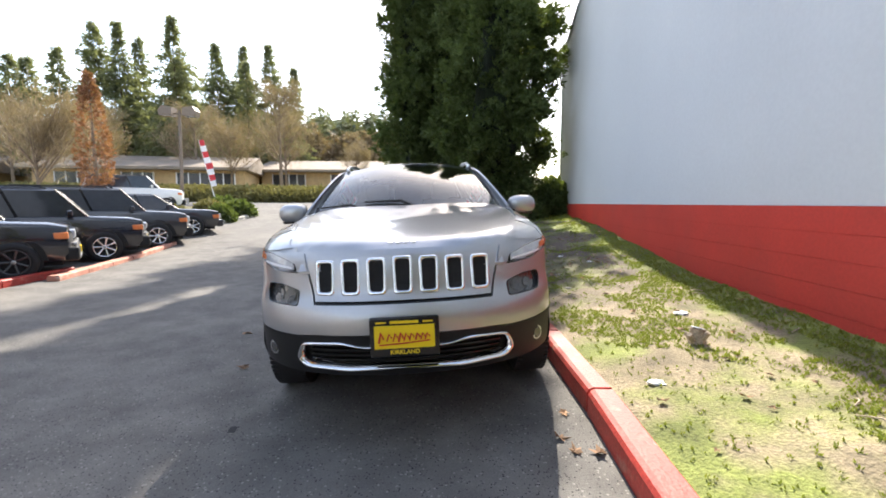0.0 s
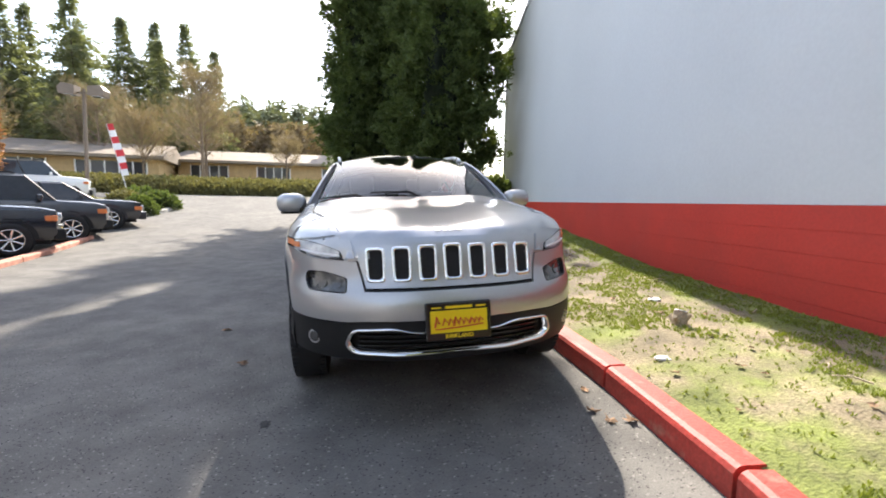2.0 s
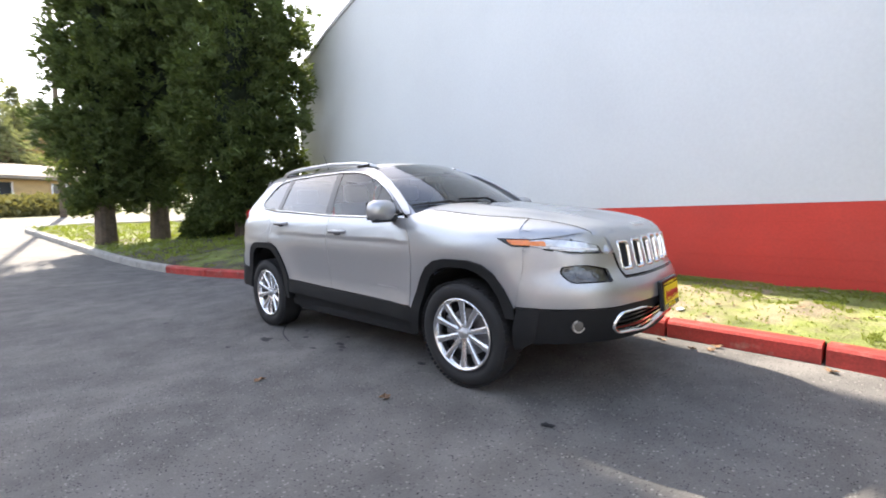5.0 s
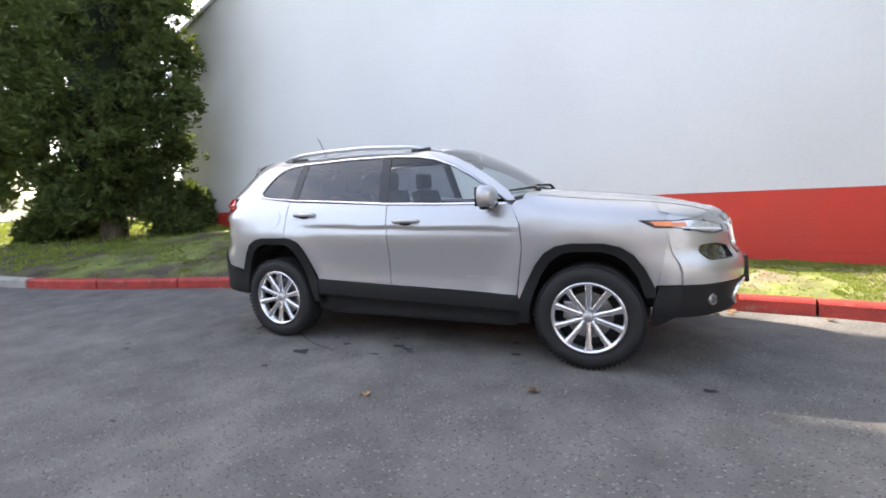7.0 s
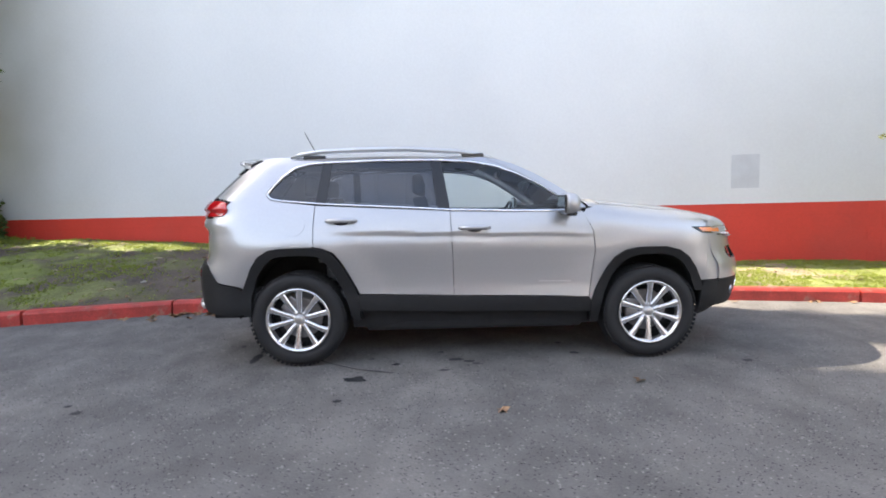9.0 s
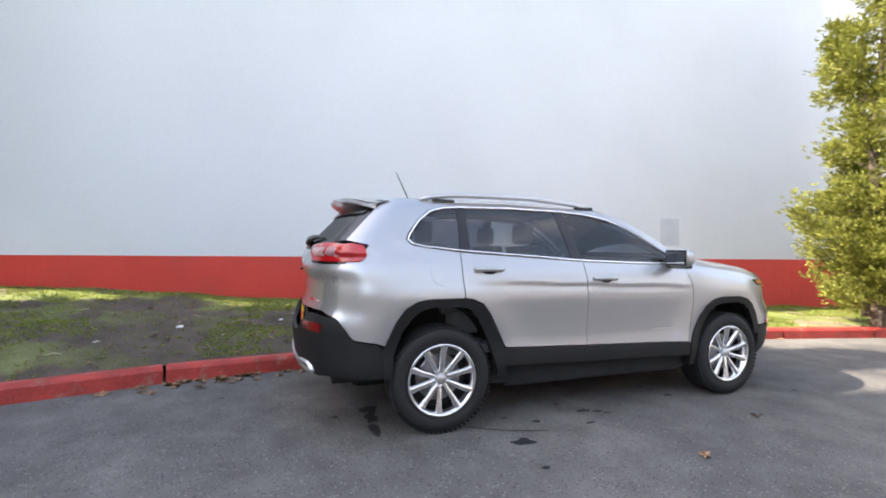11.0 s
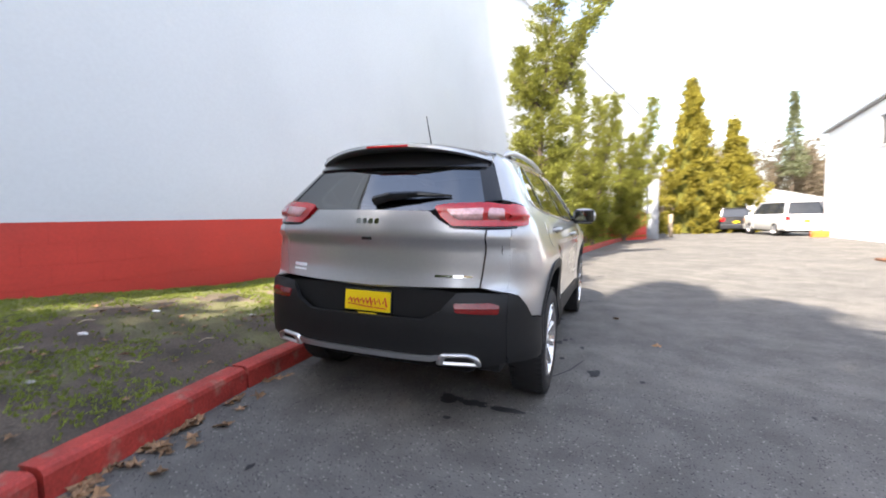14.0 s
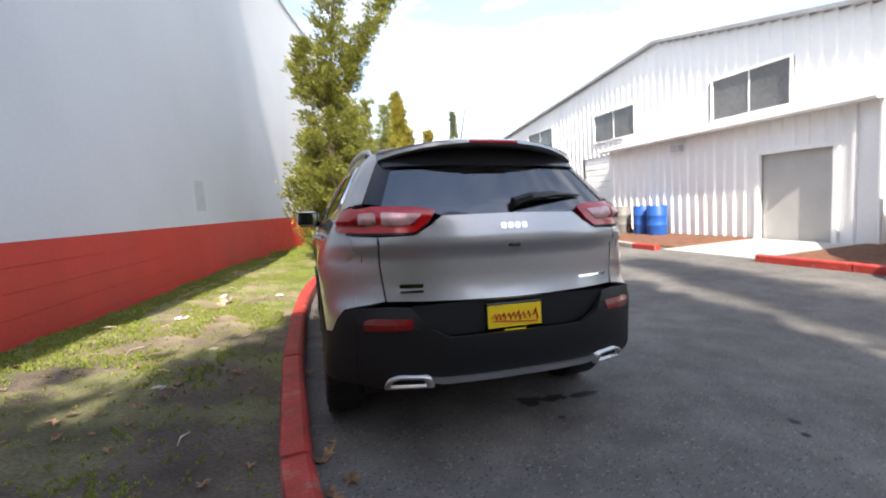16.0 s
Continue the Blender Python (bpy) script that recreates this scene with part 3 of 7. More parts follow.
def make_shed():
    X, Y0, Y1, RIDGE, EAVE0 = -10.6, -21.6, 5.6, -8.0, 4.55
    g = -0.2
    shed = thing("metal_building", Matrix.Identity(4), "white ribbed metal shed with gabled roof and dark windows", "building")

    def top(y):
        return 6.1 - abs(y - RIDGE) * (0.105 if y < RIDGE else 0.215)
    wins = [(-5.9, -3.75, 3.2, 4.3), (-11.4, -9.1, 3.38, 4.42), (-17.0, -14.6, 3.5, 4.6)]
    part("wall", ribbed(bmesh.new(), Y0, Y1, g, top, X, 0.3, 0.035, wins + [(-12.2, -10.35, g, 2.8)]), SIDING, shed)
    bm = bmesh.new()
    prism(bm, [(Y0, g), (Y1, g), (Y1, top(Y1)), (RIDGE, top(RIDGE)), (Y0, top(Y0))], "x", X - 18, X - 0.3)
    part("inner_body", bm, SIDING, shed)
    bm = bmesh.new()
    for a, b in ((Y0, RIDGE), (RIDGE, Y1)):
        prism(bm, [(a - 0.1 * (a == Y0), top(a) + 0.02), (b, top(b) + 0.02), (b, top(b) + 0.11), (a - 0.1 * (a == Y0), top(a) + 0.11)], "x", X - 18, X + 0.22)
    part("roof", bm, ROOFING, shed)
    for wq in wins:
        window_pane(shed, "window", *wq, X + 0.0)
    # roller door in the main front
    d = new("roller_door")
    d.parent = shed
    d["label"] = "pale roller door of horizontal slats"
    for k in range(12):
        z = g + 0.25 * k
        part("slat", boxm(X - 0.1, X - 0.03, -12.2, -10.35, z, z + 0.235, bevel=0.012, seg=1), SIDING, d)
    # lean-to
    lx, ly0, ly1 = -9.8, -9.55, -1.6
    door = (-3.9, -2.3, g, 1.98)
    part("lean_to_wall", ribbed(bmesh.new(), ly0, ly1, g, 2.75, lx, 0.3, 0.05, [door]), SIDING, shed)
    part("lean_to_end", boxm(X, lx - 0.14, ly0, ly0 + 0.1, g, 2.75), SIDING, shed)
    part("lean_to_end", boxm(X - 0.2, lx + 0.06, ly1 - 0.02, ly1 + 0.1, g, 2.75), SIDING, shed)
    bm = bmesh.new()
    prism(bm, [(X + 0.01, 3.12), (lx + 0.3, 2.86), (lx + 0.3, 2.72), (X + 0.01, 2.95)], "y", ly0 - 0.15, ly1 + 0.25)
    part("lean_to_roof", bm, SIDING, shed)
    bm = bmesh.new()
    tube(bm, [(lx + 0.36, ly0 - 0.1, 2.80), (lx + 0.36, ly1 + 0.2, 2.80)], 0.06, 8)
    part("gutter", bm, SIDING, shed)
    part("metal_door", boxm(lx - 0.14, lx - 0.08, door[0], door[1], g, 1.98, bevel=0.01), DOOR_GREY, shed, "plain grey metal door")
    bm = bmesh.new()
    for a in ((door[0] - 0.1, door[0], g, 2.08), (door[1], door[1] + 0.1, g, 2.08), (door[0], door[1], 1.98, 2.08)):
        box(bm, lx - 0.05, lx + 0.075, *a)
    part("door_frame", bm, SIDING, shed)
    part("corner_post", boxm(lx - 0.05, lx + 0.08, ly1 - 0.16, ly1 + 0.12, g, 2.72), SIDING, shed)
    for y, z, xx in ((-6.35, 2.5, lx), (-14.0, 2.6, X)):
        lamp = part("wall_lamp", boxm(xx + 0.0, xx + 0.2, y - 0.16, y + 0.16, z - 0.1, z + 0.08, bevel=0.02), COPING, shed, "small grey wall lamp")
    bm = bmesh.new()
    tube(bm, [(lx + 0.10, -1.45, g), (lx + 0.10, -1.45, 2.75)], 0.045)
    part("downpipe", bm, SIDING, shed)
    return shed


make_shed()
# paved apron, planting beds and kerbs before the shed
tagged(part("apron", boxm(-9.8, -6.95, -4.05, -1.75, -0.3, -0.085, bevel=0.01), CONCRETE), "pale concrete apron in front of the door", "paving", kind="structure")
tagged(part("planting_bed", boxm(-9.85, -7.35, -9.6, -4.1, -0.3, -0.06, bevel=0.03), BARK_CHIPS), "bed of reddish bark chips by the shed", "bed", kind="structure")
tagged(part("planting_bed_small", boxm(-9.85, -7.1, -1.7, 4.0, -0.3, -0.05, bevel=0.03), BARK_CHIPS), "bed of reddish bark chips by the shed", "bed", kind="structure")


def kerb_piece(name, a, b, width, height, material, parent, label=""):
    """One cast kerb length from a to b (plan points), following the ground."""
    a, b = Vector(a), Vector(b)
    d = (b - a).normalized()
    nrm = Vector((-d.y, d.x))
    bm = bmesh.new()
    rows_ = []
    for i in range(4):
        p = a + (b - a) * i / 3
        z = ground_z(p.x, p.y)
        prof = [(0, -0.1), (0, height - 0.035), (0.012, height - 0.012), (0.035, height), (width - 0.02, height), (width, height - 0.02), (width, -0.1)]
        rows_.append([bm.verts.new((p.x + nrm.x * u, p.y + nrm.y * u, z + v)) for u, v in prof])
    for r, s in zip(rows_, rows_[1:]):
        for k in range(6):
            bm.faces.new((r[k], s[k], s[k + 1], r[k + 1]))
    bm.faces.new(rows_[0])
    bm.faces.new(rows_[-1][::-1])
    bmesh.ops.recalc_face_normals(bm, faces=bm.faces)
    return part(name, bm, material, parent, label)


def make_kerbs():
    k = thing("kerb", Matrix.Identity(4), "red painted concrete kerb in cast lengths", "kerb", kind="structure")
    joints = [4.75, 3.37, 2.13, 0.6, -0.95, -2.1, -3.16, -4.6]
    ys = []
    y = 4.75
    while y < 18.6:
        ys.append(y)
        y += 1.25
    ys = ys[::-1] + joints[1:]
    y = -6.1
    while y > -40:
        ys.append(y)
        y -= 1.5
    for a, b in zip(ys, ys[1:]):
        g = 0.012
        m = KERB_RED if a < 7.6 else KERB_GREY
        kerb_piece("kerb_stone", (kerb_x(a - g), a - g), (kerb_x(b + g), b + g), 0.16, 0.15, m, k)
    # rounded far end of the lawn
    pts = [(-1.5, 18.6)] + [(-1.5 + 1.6 * (1 - math.cos(t)), 18.6 + 1.0 * math.sin(t)) for t in (0.5, 1.0, 1.57)] + [(2.5, 19.7), (6, 19.9), (11, 20)]
    for a, b in zip(pts[1:], pts):
        kerb_piece("kerb_stone", a, b, 0.16, 0.15, KERB_GREY, k)
    # across the drive, before the shed and the parked row
    q = thing("kerb", Matrix.Identity(4), "concrete kerb with red painted ends around the bark beds", "kerb", kind="structure")
    bed = [(-9.6, -11.2), (-8.45, -10.4), (-7.7, -8.6), (-7.15, -6.4), (-6.95, -4.9), (-6.95, -4.15)]
    for i, (a, b) in enumerate(zip(bed, bed[1:])):
        kerb_piece("kerb_stone", b, a, 0.16, 0.13, KERB_RED if i == 4 else KERB_GREY, q)
    for a in range(4):
        kerb_piece("kerb_stone", (-6.9, -0.2 + a * 1.5), (-6.9, -1.68 + a * 1.5), 0.16, 0.13, KERB_RED, q)
    isl = [(-8.6, 12.9), (-8.15, 14.0), (-7.95, 15.5), (-8.05, 17.0), (-8.5, 18.4), (-9.4, 19.4), (-11, 20.0)]
    o = thing("kerb", Matrix.Identity(4), "pale concrete kerb round the planted island", "kerb", kind="structure")
    for a, b in zip(isl, isl[1:]):
        kerb_piece("kerb_stone", a, b, 0.16, 0.15, KERB_GREY, o)
    verts = [(x - 0.12, y, ground_z(x, y) + 0.12) for x, y in isl] + [(x - 3.5, y, ground_z(x, y) + 0.3) for x, y in isl]
    k_ = len(isl)
    tagged(mesh_ob("planting_bed", verts, [(i, i + 1, k_ + i + 1, k_ + i) for i in range(k_ - 1)], HEDGE_CORE, None, True), "planted island bed of low ground cover", "bed", kind="structure")
    r = thing("kerb", Matrix.Identity(4), "faded red kerb in front of the parked row", "kerb", kind="structure")
    for a in range(6):
        kerb_piece("kerb_stone", (-6.55 - 0.15 * a - 0.15, 4.3 + a * 0.9), (-6.55 - 0.15 * a, 3.42 + a * 0.9), 0.2, 0.1, KERB_FADED, r)


make_kerbs()

# ---- curved panels cut from one body surface ----
def clip_half(poly, axis, value, keep_less):
    out = []
    n = len(poly)
    for i in range(n):
        p, q = poly[i], poly[(i + 1) % n]
        a, b = p[axis] - value, q[axis] - value
        if not keep_less:
            a, b = -a, -b
        if a <= 0:
            out.append(p)
        if (a < 0 < b) or (b < 0 < a):
            t = a / (a - b)
            out.append((p[0] + (q[0] - p[0]) * t, p[1] + (q[1] - p[1]) * t))
    return out


def ring_poly(outer, inner):
    """An outline with a hole, joined by a slit."""
    def area(p):
        return sum(p[i][0] * p[(i + 1) % len(p)][1] - p[(i + 1) % len(p)][0] * p[i][1] for i in range(len(p)))
    inner = list(inner)
    if area(outer) * area(inner) > 0:
        inner = inner[::-1]
    best = min(((i, j) for i in range(len(outer)) for j in range(len(inner))),
               key=lambda ij: (outer[ij[0]][0] - inner[ij[1]][0]) ** 2 + (outer[ij[0]][1] - inner[ij[1]][1]) ** 2)
    i, j = best
    return outer[:i + 1] + inner[j:] + inner[:j + 1] + outer[i:]


def rounded(poly, r, n=4):
    """Corners of an outline rounded off."""
    out = []
    m = len(poly)
    for i in range(m):
        a, b, c = Vector(poly[i - 1]), Vector(poly[i]), Vector(poly[(i + 1) % m])
        ra = min(r, (a - b).length * 0.45)
        rc = min(r, (c - b).length * 0.45)
        p, q = b + (a - b).normalized() * ra, b + (c - b).normalized() * rc
        for k in range(n + 1):
            t = k / n
            v = p * (1 - t) ** 2 + b * 2 * t * (1 - t) + q * t ** 2
            out.append((v.x, v.y))
    return out


def side_of(poly, a, b, inside):
    """The share of poly on one side of the line a-b."""
    out = []
    n = len(poly)
    def d(p):
        k = (b[0] - a[0]) * (p[1] - a[1]) - (b[1] - a[1]) * (p[0] - a[0])
        return k if inside else -k
    for i in range(n):
        p, q = poly[i], poly[(i + 1) % n]
        e, f = d(p), d(q)
        if e >= -1e-12:
            out.append(p)
        if (e > 1e-12 and f < -1e-12) or (e < -1e-12 and f > 1e-12):
            t = e / (e - f)
            out.append((p[0] + (q[0] - p[0]) * t, p[1] + (q[1] - p[1]) * t))
    return out


def cut_holes(poly, holes):
    """poly less some convex holes, as a list of outlines."""
    todo = [poly]
    for h in holes:
        if sum(h[i][0] * h[(i + 1) % len(h)][1] - h[(i + 1) % len(h)][0] * h[i][1] for i in range(len(h))) < 0:
            h = h[::-1]
        lo, hi = (min(p[0] for p in h), min(p[1] for p in h)), (max(p[0] for p in h), max(p[1] for p in h))
        made = []
        for p in todo:
            if max(q[0] for q in p) <= lo[0] or min(q[0] for q in p) >= hi[0] or max(q[1] for q in p) <= lo[1] or min(q[1] for q in p) >= hi[1]:
                made.append(p)
                continue
            rest = p
            for i in range(len(h)):
                a, b = h[i], h[(i + 1) % len(h)]
                o = side_of(rest, a, b, False)
                if len(o) >= 3:
                    made.append(o)
                rest = side_of(rest, a, b, True)
                if len(rest) < 3:
                    break
        todo = made
    return todo


def band(bm, outer, inner, surf, lift=0.0, rim=0.02, flip=False, mirror=False):
    """A frame between two outlines of equal count, laid on the surface, with depth."""
    def at(p, h):
        u, v = p
        c, e = Vector(surf(u, v)), 0.004
        n = (Vector(surf(u + e, v)) - Vector(surf(u - e, v))).cross(Vector(surf(u, v + e)) - Vector(surf(u, v - e))).normalized()
        c = c + (-n if flip else n) * h
        return bm.verts.new((-c.x, c.y, c.z) if mirror else c)
    n = len(outer)
    mid = [((a[0] + b[0]) / 2, (a[1] + b[1]) / 2) for a, b in zip(outer, inner)]
    rows_ = [[at(p, lift - rim) for p in outer], [at(p, lift - 0.003) for p in outer], [at(p, lift) for p in mid], [at(p, lift - 0.003) for p in inner], [at(p, lift - rim) for p in inner]]
    fs = []
    for a, b in zip(rows_, rows_[1:]):
        for k in range(n):
            fs.append(bm.faces.new((a[k], a[(k + 1) % n], b[(k + 1) % n], b[k])))
    bmesh.ops.recalc_face_normals(bm, faces=fs)
    return bm


def patch(bm, poly, surf, step=0.05, lift=0.0, rim=0.015, flip=False, mirror=False, holes=()):
    """A panel: the outline poly laid on the surface, lifted along its normal, its edges turned in by rim."""
    poly = [tuple(p) for p in poly]
    u0, u1 = min(p[0] for p in poly), max(p[0] for p in poly)
    v0, v1 = min(p[1] for p in poly), max(p[1] for p in poly)
    nu, nv = max(1, math.ceil((u1 - u0) / step)), max(1, math.ceil((v1 - v0) / step))
    cache, low = {}, {}

    def at(p, sink=0.0):
        u, v = p
        c, e = Vector(surf(u, v)), 0.004
        n = (Vector(surf(u + e, v)) - Vector(surf(u - e, v))).cross(Vector(surf(u, v + e)) - Vector(surf(u, v - e)))
        n = n.normalized() if n.length > 1e-12 else Vector((0, 0, 1))
        if flip:
            n = -n
        c = c + n * (lift - sink)
        return Vector((-c.x, c.y, c.z)) if mirror else c

    def vert(p):
        k = (round(p[0], 5), round(p[1], 5))
        if k not in cache:
            cache[k] = bm.verts.new(at(p))
            low[cache[k]] = p
        return cache[k]
    faces, cells = [], []
    for i in range(nu):
        a, b = u0 + (u1 - u0) * i / nu, u0 + (u1 - u0) * (i + 1) / nu
        col = clip_half(clip_half(poly, 0, b, True), 0, a, False)
        if len(col) < 3:
            continue
        for j in range(nv):
            c, d = v0 + (v1 - v0) * j / nv, v0 + (v1 - v0) * (j + 1) / nv
            whole = clip_half(clip_half(col, 1, d, True), 1, c, False)
            if len(whole) < 3:
                continue
            cells += cut_holes(whole, holes) if holes else [whole]
    for cell in cells:
            vs = []
            for p in cell:
                w = vert(p)
                if not vs or (w is not vs[-1]):
                    vs.append(w)
            if len(vs) > 1 and vs[0] is vs[-1]:
                vs.pop()
            # drop spikes that run out and back
            k = 0
            while len(vs) >= 3 and k < len(vs):
                if vs[k - 1] is vs[(k + 1) % len(vs)]:
                    del vs[k]
                    if k < len(vs):
                        del vs[k]
                    else:
                        del vs[0]
                    k = 0
                else:
                    k += 1
            if len(vs) < 3 or len(set(vs)) != len(vs):
                if len(set(vs)) >= 3 and len(set(vs)) != len(vs):
                    seen, flat = set(), []
                    for w in vs:
                        if w not in seen:
                            seen.add(w)
                            flat.append(w)
                    vs = flat
                else:
                    continue
            if flip != mirror:
                vs = vs[::-1]
            try:
                faces.append(bm.faces.new(vs))
            except ValueError:
                pass
    if rim:
        edges = {e for f in faces for e in f.edges if len(e.link_faces) == 1}
        top, bot = {}, {}
        for e in edges:
            for v in e.verts:
                if v not in top:
                    top[v] = bm.verts.new(v.co)
                    bot[v] = bm.verts.new(at(low[v], rim))
        for e in edges:
            f = e.link_faces[0]
            loop = next(l for l in f.loops if l.edge == e)
            a, b = loop.vert, loop.link_loop_next.vert
            bm.faces.new((top[b], top[a], bot[a], bot[b]))
    return bm


# ---- the parked silver crossover; its own axes: x across, y to the tail, z up ----
half_w = smooth_table([(0.15, 0.84), (0.25, 0.885), (0.36, 0.905), (0.46, 0.915), (0.52, 0.905), (0.6, 0.898), (0.7, 0.902), (0.8, 0.912), (0.9, 0.926), (0.95, 0.928),
                     (1.0, 0.918), (1.06, 0.905), (1.12, 0.885), (1.16, 0.866), (1.2, 0.845), (1.3, 0.795), (1.4, 0.742), (1.5, 0.688), (1.56, 0.65), (1.6, 0.61), (1.64, 0.52), (1.68, 0.3)], 0.025)
nose_y = smooth_table([(0.15, -2.10), (0.25, -2.20), (0.32, -2.28), (0.42, -2.335), (0.5, -2.35), (0.58, -2.365), (0.66, -2.37), (0.72, -2.36), (0.77, -2.325),
                     (0.8, -2.30), (0.9, -2.285), (0.98, -2.265), (1.02, -2.24), (1.06, -2.19), (1.1, -2.1), (1.3, -1.6)], 0.03)
tail_y = lerp_table([(0.15, 2.10), (0.28, 2.17), (0.36, 2.235), (0.45, 2.275), (0.6, 2.295), (0.72, 2.29), (0.79, 2.262), (0.82, 2.225), (0.9, 2.205), (1.05, 2.205),
                     (1.085, 2.243), (1.12, 2.238), (1.2, 2.215), (1.25, 2.195), (1.3, 2.15), (1.45, 2.01), (1.55, 1.915), (1.62, 1.85), (1.7, 1.8)])
hood_z = smooth_table([(-2.3, 0.93), (-2.265, 0.99), (-2.235, 1.025), (-2.18, 1.058), (-2.05, 1.092), (-1.85, 1.13), (-1.65, 1.16), (-1.4, 1.19), (-1.15, 1.225), (-0.95, 1.25), (-0.7, 1.28)], 0.05)
roof_z = smooth_table([(-0.5, 1.56), (-0.3, 1.615), (-0.1, 1.65), (0.2, 1.678), (0.6, 1.69), (1.0, 1.685), (1.4, 1.67), (1.7, 1.655), (1.95, 1.638), (2.2, 1.61)], 0.12)


def blunt(t, p):
    return (1 - min(1.0, max(0.0, t)) ** p) ** (1 / p)


def ends(y, z):
    f = nose_y(z) + 0.90
    r = tail_y(z) - (0.52 if z < 1.2 else 0.40)
    k = 1.0
    if y < f:
        k *= blunt((f - y) / 0.90, 2.5)
    if y > r:
        k *= blunt((y - r) / (tail_y(z) - r), 2.6)
    return k


def crease(y, z):
    """The pressed line along the doors: a crisp shoulder with a hollow under it."""
    if -0.98 < y < 1.12:
        d = 0.972 + 0.045 * (y + 0.9) / 1.9 - z
        e = max(0.0, min(1, (y + 0.98) / 0.25, (1.12 - y) / 0.4))
        if d > 0:
            return -0.015 * e * (1 - math.exp(-d / 0.007)) * math.exp(-d / 0.075)
        return 0.004 * e * math.exp(d / 0.03)
    return 0.0


def side(y, z):
    k = ends(y, min(z, 1.0) if y < 0 else z)
    if y < -0.85 and z > 0.92:
        top = hood_z(max(y, -2.24)) - 0.92
        x = 0.928 * k * blunt((z - 0.92) / max(0.02, top), 4.0)
        if y > -1.0:
            t = (y + 1.0) / 0.15
            x = x * (1 - t) + half_w(z) * k * t
    else:
        x = half_w(z) * k
    for yc in (-1.35, 1.35):
        d = math.hypot(y - yc, z - 0.36)
        x += 0.018 * math.exp(-((d - 0.55) / 0.12) ** 2) * (1 if z < 0.95 else math.exp(-((z - 0.95) / 0.1) ** 2))
    return (-(x + crease(y, z)), y, z)


def nose(x, z):
    w = 0.928
    return (x, nose_y(z) + 0.90 * (1 - blunt(abs(x) / w, 2.5)), z)


def tail(x, z):
    w = half_w(z)
    r = 0.52 if z < 1.2 else 0.40
    return (x, tail_y(z) - r * (1 - blunt(abs(x) / w, 2.6)), z)


def hood(x, y):
    w = 0.928 * ends(y, 1.0)
    z = 0.92 + (hood_z(y) - 0.92) * blunt(abs(x) / w, 4.0)
    z += 0.010 * math.exp(-((abs(x) - 0.36 - 0.06 * (y + 1.6)) / 0.07) ** 2) * min(1, max(0, (y + 2.2) / 0.5)) * min(1, max(0, (-1.1 - y) / 0.4))
    return (x, y, z)


def roof(x, y):
    return (x, y, roof_z(y) - 0.075 * (abs(x) / 0.6) ** 2.4)


def screen(x, t):
    """Windscreen: t from 0 at its foot to 1 at the roof."""
    yb, yt = -1.02 + 0.17 * (x / 0.8) ** 2, -0.26 + 0.13 * (x / 0.62) ** 2
    zb, zt = 1.215 - 0.05 * (x / 0.8) ** 2, 1.628 - 0.05 * (x / 0.6) ** 2
    return (x, yb + (yt - yb) * t, zb + (zt - zb) * t + 0.035 * math.sin(t * math.pi))


def arch(yc, pts, n=1):
    return [(yc + p[0], p[1]) for p in pts]


F_OUT = [(-0.885, 0.47), (-0.93, 0.58), (-1.0, 0.72), (-1.06, 0.80), (-1.14, 0.852), (-1.24, 0.872), (-1.45, 0.872), (-1.55, 0.848), (-1.63, 0.795), (-1.70, 0.70), (-1.755, 0.585)]
F_IN = [(-0.955, 0.40), (-0.985, 0.52), (-1.04, 0.65), (-1.10, 0.745), (-1.18, 0.80), (-1.26, 0.818), (-1.43, 0.818), (-1.51, 0.798), (-1.59, 0.745), (-1.655, 0.65), (-1.70, 0.52)]
R_OUT = [(0.885, 0.545), (0.95, 0.68), (1.01, 0.79), (1.07, 0.865), (1.14, 0.902), (1.22, 0.915), (1.46, 0.915), (1.54, 0.902), (1.62, 0.855), (1.68, 0.77), (1.75, 0.615)]
R_IN = [(0.955, 0.45), (1.0, 0.58), (1.055, 0.70), (1.11, 0.79), (1.17, 0.845), (1.24, 0.86), (1.44, 0.86), (1.51, 0.845), (1.58, 0.79), (1.64, 0.70), (1.69, 0.55)]
DLO = [(-0.80, 1.158), (-0.66, 1.262), (-0.50, 1.37), (-0.34, 1.452), (-0.18, 1.512), (0.0, 1.548), (0.25, 1.566), (0.7, 1.572), (1.15, 1.56), (1.28, 1.548), (1.38, 1.52), (1.47, 1.45), (1.545, 1.36),
       (1.57, 1.315), (1.54, 1.285), (1.46, 1.268), (1.15, 1.24), (0.6, 1.208), (0.2, 1.182), (-0.3, 1.165)]
XS = 0.86          # where side panels hand over to nose panels
XT = 0.78          # and to tail panels


def nose_edge(z0, z1, n=10):
    return [(nose(-XS, z0 + (z1 - z0) * i / n)[1], z0 + (z1 - z0) * i / n) for i in range(n + 1)]


def tail_edge(z0, z1, n=10):
    return [(tail(-min(XT, half_w(z) * 0.90), z)[1], z) for z in [z0 + (z1 - z0) * i / n for i in range(n + 1)]]


def hood_rim(y):
    return min(0.74, 0.55 + (y + 2.2) * 0.27) if y < -1.45 else 0.7525 + (y + 1.45) * 0.02


def inset(poly, d, vd=None):
    """An outline drawn in towards its middle by about d."""
    cu, cv = sum(p[0] for p in poly) / len(poly), sum(p[1] for p in poly) / len(poly)
    su, sv = max(abs(p[0] - cu) for p in poly), max(abs(p[1] - cv) for p in poly)
    return [(cu + (p[0] - cu) * (1 - d / su), cv + (p[1] - cv) * (1 - (vd or d) / sv)) for p in poly]


